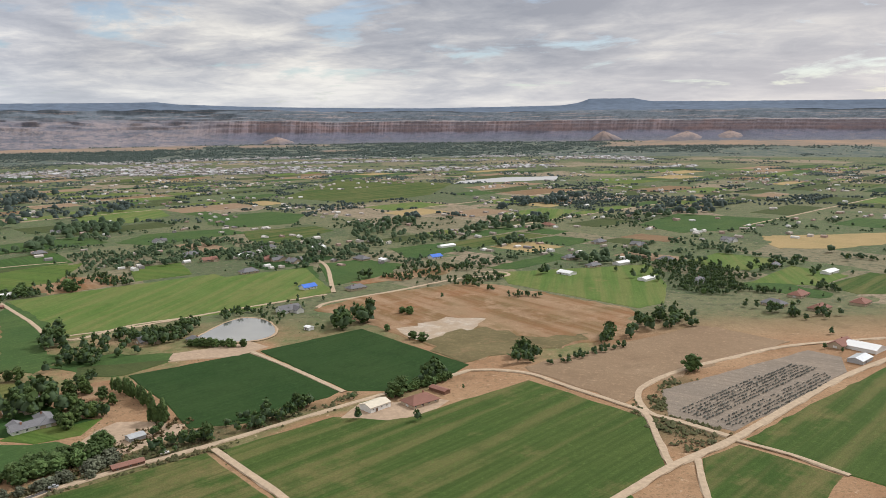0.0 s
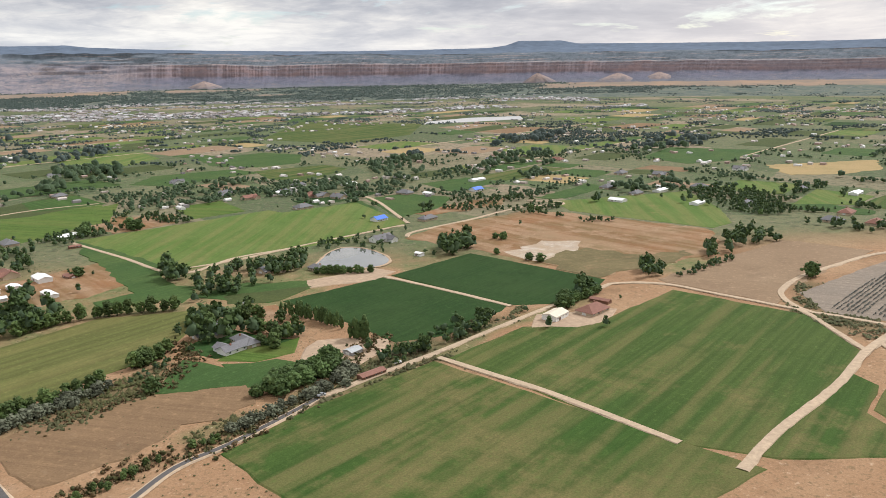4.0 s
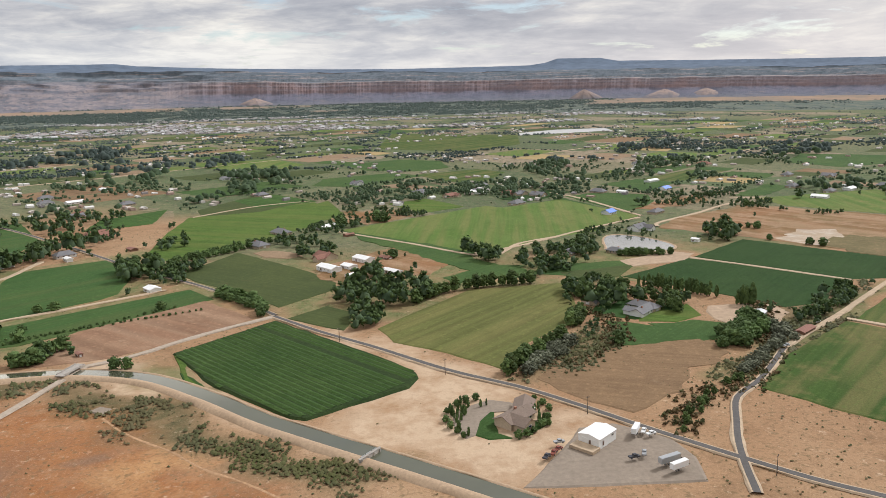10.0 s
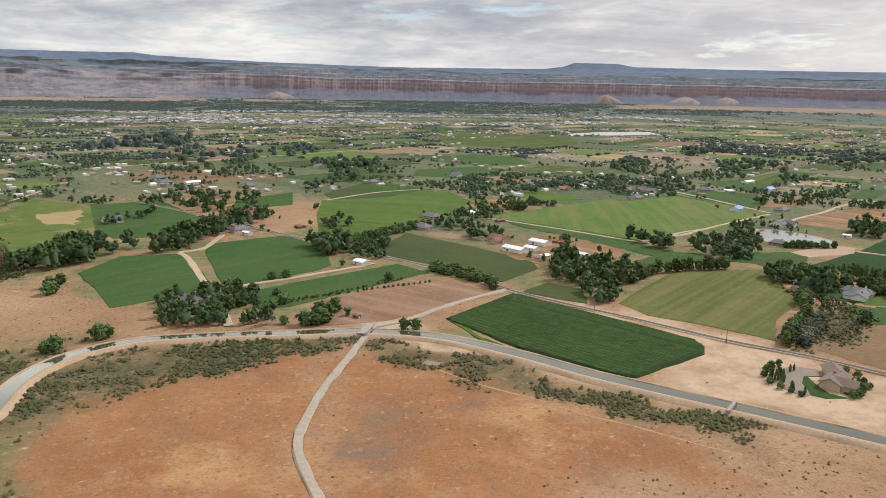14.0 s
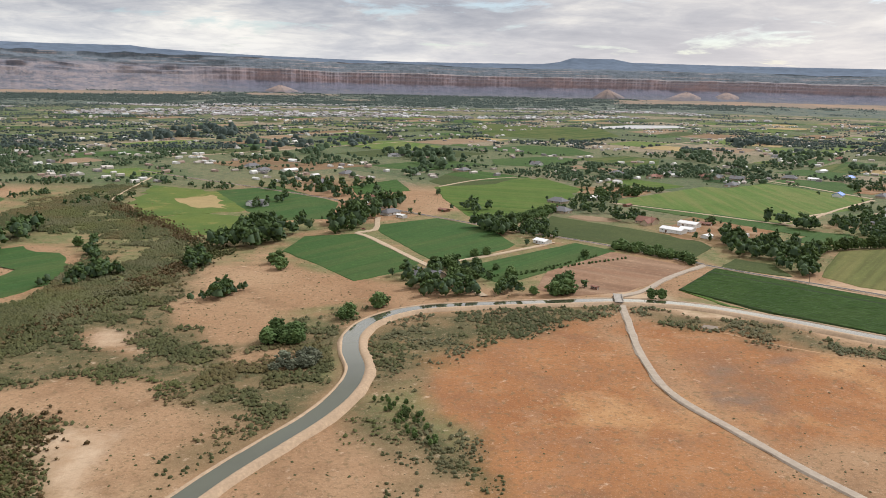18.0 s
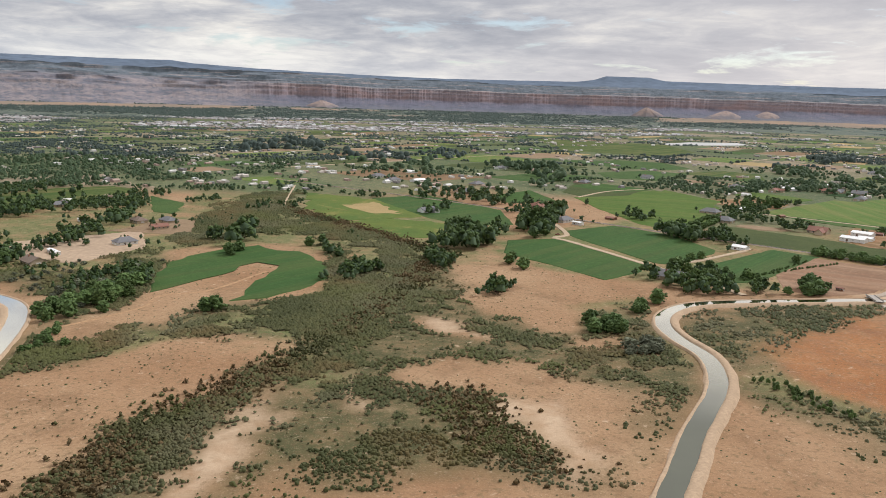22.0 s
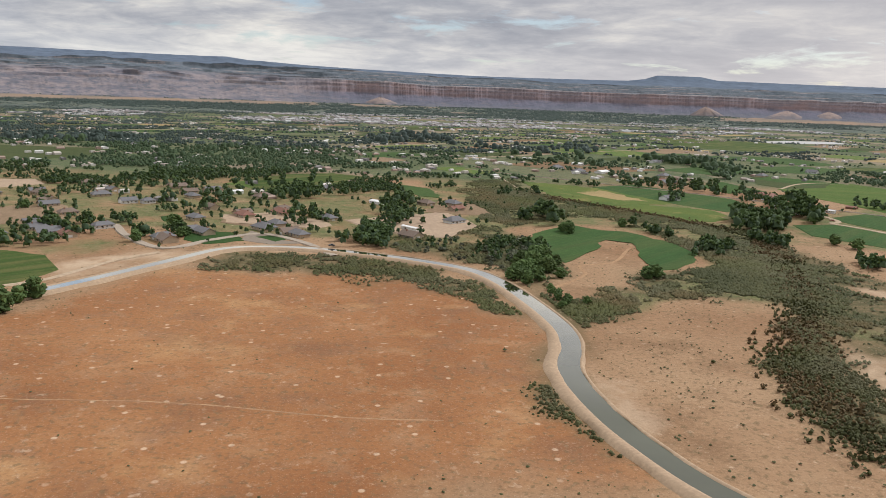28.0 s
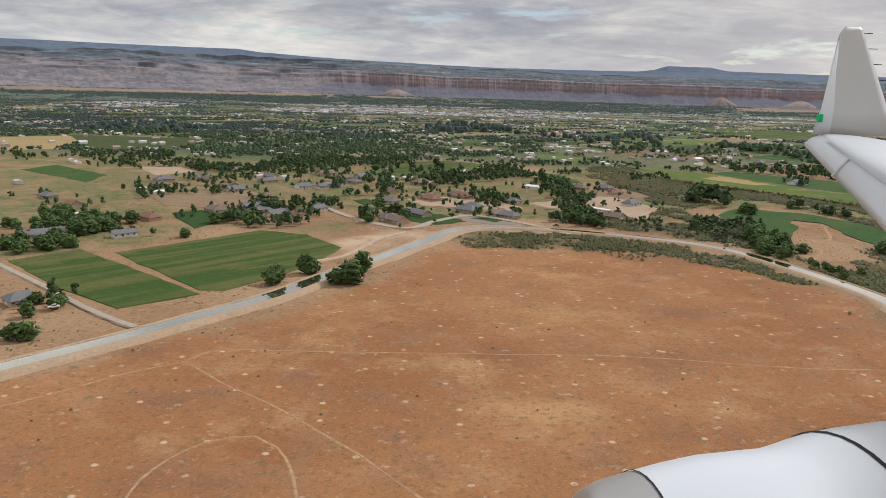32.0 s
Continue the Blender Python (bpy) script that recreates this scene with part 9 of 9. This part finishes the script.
def metal_shed(x, y, turn):
    """The pale metal workshop with two roller doors and a concrete apron."""
    root = new("workshop")
    w, d, h, rise = 7.4, 5.6, 1.8, 0.6
    part("wall", wall_bm(w, d, h, rise), WALL_MATS["white"], root)
    part("roof", roof_bm(w, d, h, rise, 0.12), ROOF_MATS["white"], root)
    for k in range(9):
        part("roof_rib", box_bm(0.06, d / 2 + 0.1, 0.05, (-w / 2 + 0.4 + k * 0.82, 0, 0)), ROOF_MATS["metal"], root).matrix_local = pose(0, -d / 4 - 0.03, h + rise / 2 + 0.02, math.degrees(math.atan2(rise, d / 2)), 0, 0)
    for y0 in (-1.5, 1.1):
        opening(root, -w / 2 - 0.02, y0, 0.0, 1.4, 1.35, 1, "garage")
    opening(root, -w / 2 - 0.02, -0.3, 0.0, 0.5, 1.1, 1, "door")
    opening(root, 2.0, -d / 2 - 0.02, 1.0, 0.9, 0.5, 0, "window")
    opening(root, -2.0, -d / 2 - 0.02, 0.0, 0.5, 1.1, 0, "door")
    part("apron", box_bm(3.2, d + 0.6, 0.7, (-w / 2 - 1.6, 0, -0.55)), MATS["dirt"], root, "pale concrete apron")
    root.matrix_world = pose(x, y, 0.66, 0, 0, turn)
    tagged(root, "white metal workshop with two roller doors", "workshop")


metal_shed(-183.5, 141.0, 42)

RUBBER = plain("rubber", (0.02, 0.02, 0.02), 0.9)
CAR_PAINT = {"white": plain("white_paint", (0.75, 0.75, 0.74), 0.35, 0, 2, 0.06, 0.5), "dark": plain("dark_paint", (0.04, 0.04, 0.05), 0.35, 0, 2, 0.1, 0.5), "red": plain("rust_red_paint", (0.22, 0.06, 0.04), 0.6, 0, 2, 0.3, 0.4), "silver": plain("silver_paint", (0.42, 0.43, 0.44), 0.35, 0.4, 2, 0.1, 0.5)}


def wheel(parent, x, y, r, wide):
    bm = bmesh.new()
    bmesh.ops.create_cone(bm, cap_ends=True, segments=12, radius1=r, radius2=r, depth=wide, matrix=pose(x, y, r, 90, 0, 0))
    ob = part("wheel", bm, RUBBER, parent)
    bm = bmesh.new()
    bmesh.ops.create_cone(bm, cap_ends=True, segments=10, radius1=r * 0.55, radius2=r * 0.5, depth=wide + 0.03, matrix=pose(x, y, r, 90, 0, 0))
    part("rim", bm, CAR_PAINT["silver"], ob)


def pickup(x, y, turn, paint):
    root = new("pickup_truck")
    s = 0.5
    part("body", box_bm(5.2 * s, 1.9 * s, 0.75 * s, (0, 0, 0.45 * s), 0.06), CAR_PAINT[paint], root)
    bm = box_bm(2.1 * s, 1.7 * s, 0.75 * s, (0.3 * s, 0, 1.2 * s))
    for v in bm.verts:
        if v.co.z > 1.6 * s:
            v.co.x = 0.3 * s + (v.co.x - 0.3 * s) * 0.72
            v.co.y *= 0.88
    part("cabin", bm, CAR_PAINT[paint], root)
    part("windscreen", box_bm(1.9 * s, 1.74 * s, 0.4 * s, (0.32 * s, 0, 1.32 * s)), GLASS, root)
    for px in (-1.6, 1.6):
        for py in (-0.9, 0.9):
            wheel(root, px * s, py * s, 0.4 * s, 0.28 * s)
    root.matrix_world = pose(x, y, 0.62, 0, 0, turn)
    tagged(root, {"white": "white parked pickup truck", "dark": "dark parked pickup truck", "red": "rusty red parked pickup", "silver": "silver parked pickup truck"}[paint], "pickup truck", "parked vehicles")


def trailer(x, y, turn, length, paint, label):
    root = new("cargo_trailer")
    part("body", box_bm(length, 1.25, 1.35, (0, 0, 0.5), 0.04), CAR_PAINT[paint], root)
    part("underframe", box_bm(length * 0.9, 0.5, 0.18, (0, 0, 0.34)), RUBBER, root)
    part("drawbar", box_bm(1.0, 0.12, 0.1, (length / 2 + 0.45, 0, 0.3)), RUBBER, root)
    for px in (-0.3, -0.15):
        for py in (-0.55, 0.55):
            wheel(root, px * length, py, 0.24, 0.16)
    root.matrix_world = pose(x, y, 0.62, 0, 0, turn)
    tagged(root, label, "trailer", "parked vehicles")


pickup(-171.7, 143.0, 60, "white")
pickup(-170.5, 141.4, 20, "white")
pickup(-192.8, 140.2, 10, "silver")
pickup(-193.9, 136.6, 40, "red")
pickup(-195.3, 135.0, 60, "red")
pickup(-197.2, 133.5, 50, "dark")
pickup(-178.2, 130.8, 10, "dark")
pickup(-175.4, 132.2, 70, "silver")
trailer(-173.7, 142.9, 58, 4.2, "white", "white camper trailer parked on gravel")
trailer(-171.4, 127.6, 22, 5.5, "silver", "long grey cargo trailer")
trailer(-170.4, 124.7, 25, 4.5, "white", "white flatbed trailer parked on gravel")
pickup(-84.9, 216.2, 30, "white")
pickup(-141.7, 289.4, 20, "white")
pickup(-107.6, 195.0, 25, "silver")
pickup(-408.5, 422.5, -48, "white")
pickup(-815.5, 110.1, 30, "white")
pickup(-823.6, 112.1, 10, "dark")
pickup(-669.6, 236.3, -10, "dark")
pickup(-419.2, 358.8, 20, "white")
pickup(-411.5, 336.0, 0, "red")

CONCRETE = plain("concrete", (0.36, 0.325, 0.285), 0.9, 0, 1.5, 0.2)


def bridge(x, y, turn):
    root = new("canal_bridge")
    part("deck", box_bm(10.5, 2.9, 0.25, (0, 0, 0.85), 0.04), CONCRETE, root)
    for s in (-1, 1):
        part("parapet", box_bm(9.0, 0.16, 0.35, (0, s * 1.38, 1.1), 0.03), CONCRETE, root)
        part("abutment", box_bm(1.2, 2.9, 1.3, (s * 3.2, 0, -0.45)), CONCRETE, root)
    root.matrix_world = pose(x, y, 0.05, 0, 0, turn)
    tagged(root, "small concrete farm bridge over the canal", "bridge")


def weir(x, y, turn):
    root = new("canal_weir")
    part("sill", box_bm(7.0, 0.6, 1.1, (0, 0, -0.2)), CONCRETE, root)
    part("walkway", box_bm(7.4, 0.6, 0.1, (0, 0, 1.0)), CONCRETE, root)
    for k in range(4):
        part("pier", box_bm(0.25, 1.0, 1.4, (-3.0 + 2 * k, 0, -0.4), 0.03), CONCRETE, root)
    for k in range(3):
        part("gate", box_bm(1.6, 0.1, 0.9, (-2.0 + 2 * k, 0.4, 0.3)), ROOF_MATS["metal"], root)
    root.matrix_world = pose(x, y, 0.1, 0, 0, turn)
    tagged(root, "concrete canal weir with steel gates", "weir")


bridge(-326.4, 206.9, 75)
weir(-236.3, 140.0, 50)


def power_pole(x, y, turn):
    root = new("power_pole")
    bm = bmesh.new()
    bmesh.ops.create_cone(bm, cap_ends=True, segments=8, radius1=0.11, radius2=0.07, depth=5.0, matrix=Matrix.Translation((0, 0, 2.2)))
    part("pole", bm, MATS["bark"], root)
    part("crossarm", box_bm(1.3, 0.1, 0.1, (0, 0, 4.3)), MATS["bark"], root)
    for px in (-0.55, 0.0, 0.55):
        part("insulator", box_bm(0.07, 0.07, 0.16, (px, 0, 4.4)), CONCRETE, root)
    root.matrix_world = pose(x, y, 0, 0, 0, turn)
    tagged(root, "wooden power pole with a crossarm", "power pole", "power poles along the road")


road = smooth_line([p for n, m, w, p in ROADS if n == "road_paved"][0], 1.0)
for k in range(20, len(road) - 8, 46):
    q = road[k]
    d = (road[k + 2] - road[k - 2]).normalized()
    power_pole(q.x - d.y * 2.6, q.y + d.x * 2.6, math.degrees(math.atan2(d.y, d.x)) + 90)


def boxes_of(name, count, area, sizes, mat, label, seed, lumpy):
    """Far town buildings, a few metres each, joined."""
    rng = np.random.default_rng(seed)
    verts, faces = [], []
    n = 0
    while n < count:
        y = rng.uniform(area[1], area[3])
        x = rng.uniform(area[0], area[2])
        if value_noise(np.array([x]), np.array([y * 1.6]), lumpy, seed)[0] < 0.5 + 0.2 * rng.random():
            continue
        n += 1
        w, d, h = rng.uniform(*sizes[0]), rng.uniform(*sizes[1]), rng.uniform(*sizes[2])
        t = radians(rng.choice((42, 132)) + rng.uniform(-4, 4))
        c, s = math.cos(t), math.sin(t)
        k = len(verts)
        for z, f in ((0, 1.0), (h, 1.0)):
            for px, py in ((-w, -d), (w, -d), (w, d), (-w, d)):
                verts.append((x + (px * c - py * s) / 2, y + (px * s + py * c) / 2, z))
        rise = d * rng.uniform(0.05, 0.25)
        for px in (-w, w):
            verts.append((x + px * c / 2, y + px * s / 2, h + rise))
        faces += [(k, k + 1, k + 5, k + 4), (k + 1, k + 2, k + 6, k + 9, k + 5), (k + 2, k + 3, k + 7, k + 6), (k + 3, k, k + 4, k + 8, k + 7), (k + 4, k + 5, k + 9, k + 8), (k + 6, k + 7, k + 8, k + 9)]
    ob = new(name, mesh_from(name, verts, faces, mat))
    tagged(ob, label, "buildings", kind="stuff")


def town_material(name, cols):
    m, t, b = material(name, 0.7)
    g = t.nodes.new("ShaderNodeNewGeometry")
    r = ramp(t, [(i / len(cols), c) for i, c in enumerate(cols)], "CONSTANT")
    t.links.new(g.outputs["Random Per Island"], r.inputs[0])
    v = place(t)
    t.links.new(mixed(t, span(t, noisy(t, v, 0.6), 0.35, 0.7, 0, 0.3), r.outputs[0], (0.3, 0.27, 0.24)), b.inputs["Base Color"])
    return m


TOWN_W = town_material("town_white", [(0.56, 0.56, 0.57), (0.38, 0.36, 0.36), (0.32, 0.29, 0.29), (0.46, 0.45, 0.45), (0.38, 0.33, 0.31), (0.28, 0.26, 0.26)])
TOWN_H = town_material("town_homes", [(0.40, 0.34, 0.29), (0.56, 0.50, 0.45), (0.25, 0.23, 0.23), (0.74, 0.72, 0.69), (0.38, 0.27, 0.22), (0.66, 0.62, 0.58)])
boxes_of("town_warehouses", 2600, (-1500, 1640, 560, 2620), ((4, 17), (3, 9), (0.9, 2.4)), TOWN_W, "pale warehouses and shops of the distant town", 101, 190)
boxes_of("valley_homes", 1900, (-1500, 520, 1100, 1550), ((3, 7), (2.5, 4.5), (1.0, 1.8)), TOWN_H, "scattered homes and barns of the valley", 103, 60)
boxes_of("western_homes", 90, (-1250, 330, -640, 900), ((4, 8), (3.5, 6), (1.2, 2.2)), TOWN_H, "homes among the trees of the western suburb", 105, 45)

# ---------------------------------------------------------------- the aeroplane's own wing and engine, as they stand at the end of the flight
PLANE_WHITE = plain("aircraft_white_paint", (0.66, 0.69, 0.72), 0.3, 0, 1.5, 0.05, 0.5)
PLANE_GREY = plain("aircraft_grey_paint", (0.54, 0.55, 0.54), 0.4, 0, 1.5, 0.06, 0.4)
PLANE_METAL = plain("intake_metal", (0.56, 0.53, 0.51), 0.35, 0.6, 2.0, 0.1, 0.5)
SEAM = plain("dark_seam", (0.02, 0.02, 0.022), 0.8)


def loft(sections):
    """A closed skin over rings of the same number of points."""
    bm = bmesh.new()
    rings = [[bm.verts.new(p) for p in ring] for ring in sections]
    n = len(rings[0])
    for a, b in zip(rings[:-1], rings[1:]):
        for k in range(n):
            bm.faces.new((a[k], a[(k + 1) % n], b[(k + 1) % n], b[k]))
    bm.faces.new(rings[0][::-1])
    bm.faces.new(rings[-1])
    bmesh.ops.recalc_face_normals(bm, faces=bm.faces)
    for f in bm.faces:
        f.smooth = len(f.verts) == 4
    return bm


def foil(front, chord, thick, rise=0.0, upright=False, n=9):
    """A wing section from its nose backwards (along +x); upright stands it on edge."""
    out = []
    for k in range(2 * n):
        u = k / n if k < n else (2 * n - k) / n
        half = thick * (2.4 * math.sqrt(max(u, 0)) * (1 - u) + 0.04) * (1 if k < n else -0.6)
        if k in (0,):
            half = 0.0
        x, z = u * chord, half + rise * u
        out.append((front[0] + x, front[1] + (half if upright else 0), front[2] + (rise * u if upright else z)))
    return out


def turned(profile, axis_y, axis_z, n=56):
    """A body of revolution about a line along x; profile is (x, radius)."""
    bm = bmesh.new()
    rings = [[bm.verts.new((x, axis_y + r * math.sin(k * 2 * math.pi / n), axis_z + r * math.cos(k * 2 * math.pi / n))) for k in range(n)] for x, r in profile]
    for a, b in zip(rings[:-1], rings[1:]):
        for k in range(n):
            f = bm.faces.new((a[k], a[(k + 1) % n], b[(k + 1) % n], b[k]))
            f.smooth = True
    bmesh.ops.recalc_face_normals(bm, faces=bm.faces)
    return bm


def aeroplane():
    root = new("aeroplane")
    ax, az = 1.45, -1.22
    part("intake_lip", turned([(0.95, 0.25), (0.60, 0.26), (0.49, 0.285), (0.445, 0.31), (0.435, 0.335), (0.455, 0.36), (0.49, 0.378), (0.57, 0.40)], ax, az), PLANE_METAL, root, "bare metal engine intake lip")
    cowl = part("front_cowl", turned([(0.57, 0.40), (0.65, 0.42), (0.74, 0.438), (0.84, 0.448), (0.90, 0.453), (0.94, 0.464), (0.98, 0.477), (1.02, 0.488)], ax, az), PLANE_WHITE, root)
    rear = part("rear_cowl", turned([(1.025, 0.489), (1.1, 0.503), (1.19, 0.515), (1.35, 0.523), (1.6, 0.52), (1.9, 0.49), (2.3, 0.40), (2.5, 0.33)], ax, az), PLANE_WHITE, root)
    part("intake_seam", turned([(0.568, 0.402), (0.570, 0.4035), (0.573, 0.402)], ax, az), SEAM, cowl)
    part("cowl_seam", turned([(1.018, 0.489), (1.022, 0.493), (1.028, 0.491)], ax, az), SEAM, rear)
    part("fan_disc", turned([(0.93, 0.25), (0.90, 0.10), (0.82, 0.01)], ax, az), SEAM, root, "dark engine fan")
    for bx, a0, rows, cols in ((1.14, -0.60, 9, 5), (1.07, -0.10, 7, 3)):
        for i in range(rows):
            for j in range(cols):
                a = a0 - i * 0.012
                r = 0.5 + 0.02 * min(1, (bx - 1.03 + j * 0.011) / 0.12)
                bm = bmesh.new()
                bmesh.ops.create_circle(bm, cap_ends=True, segments=6, radius=0.0042)
                bm.transform(Matrix.Translation((bx + j * 0.011 + (i % 2) * 0.005, ax + (r + 0.004) * math.sin(a), az + (r + 0.004) * math.cos(a))) @ Matrix.Rotation(-a, 4, "X"))
                part("vent_hole", bm, SEAM, rear)
    # wing: sections from the body outwards; y is the distance out
    stations = [(1.2, 1.25, 0.0), (2.4, 0.85, 0.0), (4.0, 0.42, 0.0)]
    nose = lambda y: (1.20 + (y - 1.2) * 0.375, y, -0.375 + (y - 1.2) * 0.07)
    part("wing_panel", loft([foil(nose(y), c, 0.05 * c, -0.02) for y, c, r in stations]), PLANE_WHITE, root)
    slat_nose = lambda y: (1.20 + (y - 1.2) * 0.35 - 0.0, y, -0.55 + (y - 1.2) * 0.115)
    slat = part("slat", loft([foil(slat_nose(y), w, 0.02, h) for y, w, h in ((1.2, 0.06, 0.16), (2.4, 0.06, 0.125), (4.0, 0.09, 0.055))]), PLANE_WHITE, root)
    bm = box_bm(0.10, 0.012, 0.02, (0, 0, 0))
    bm.transform(pose(1.93, 3.2, -0.285, 0, -50, 0))
    part("slat_joint", bm, PLANE_GREY, slat)
    wl = part("winglet", loft([foil((2.24, 4.03, -0.17), 0.47, 0.018, 0.0, True), foil((2.30, 4.08, -0.03), 0.37, 0.014, 0.0, True), foil((2.44, 4.25, 0.37), 0.13, 0.006, 0.03, True), foil((2.475, 4.262, 0.415), 0.09, 0.004, 0.0, True)]), PLANE_GREY, root, "pale grey upturned winglet")
    part("winglet_edge", loft([foil((2.232, 4.028, -0.17), 0.14, 0.017, 0.0, True), foil((2.293, 4.078, -0.03), 0.10, 0.013, 0.0, True), foil((2.436, 4.248, 0.36), 0.035, 0.006, 0.0, True)]), PLANE_WHITE, wl, "white winglet leading edge")
    lamp, t, b = material("green_navigation_lamp", 0.3)
    b.inputs["Base Color"].default_value = (0.015, 0.22, 0.07, 1)
    b.inputs["Emission Color"].default_value = (0.05, 1.0, 0.35, 1)
    b.inputs["Emission Strength"].default_value = 0.12
    part("navigation_light", box_bm(0.022, 0.04, 0.045, (2.268, 4.035, -0.105), 0.006), lamp, wl, "green navigation light")
    for k in range(4):
        part("static_wick", box_bm(0.06, 0.004, 0.004, (2.60 + 0.02 * k, 4.25 - 0.03 * k, 0.38 - 0.085 * k)), SEAM, wl)
    root.matrix_world = Matrix.Translation((-735.33, -68.89, 53.32))
    tagged(root, "white airliner wing, winglet and engine cowl in flight", "aeroplane")


aeroplane()
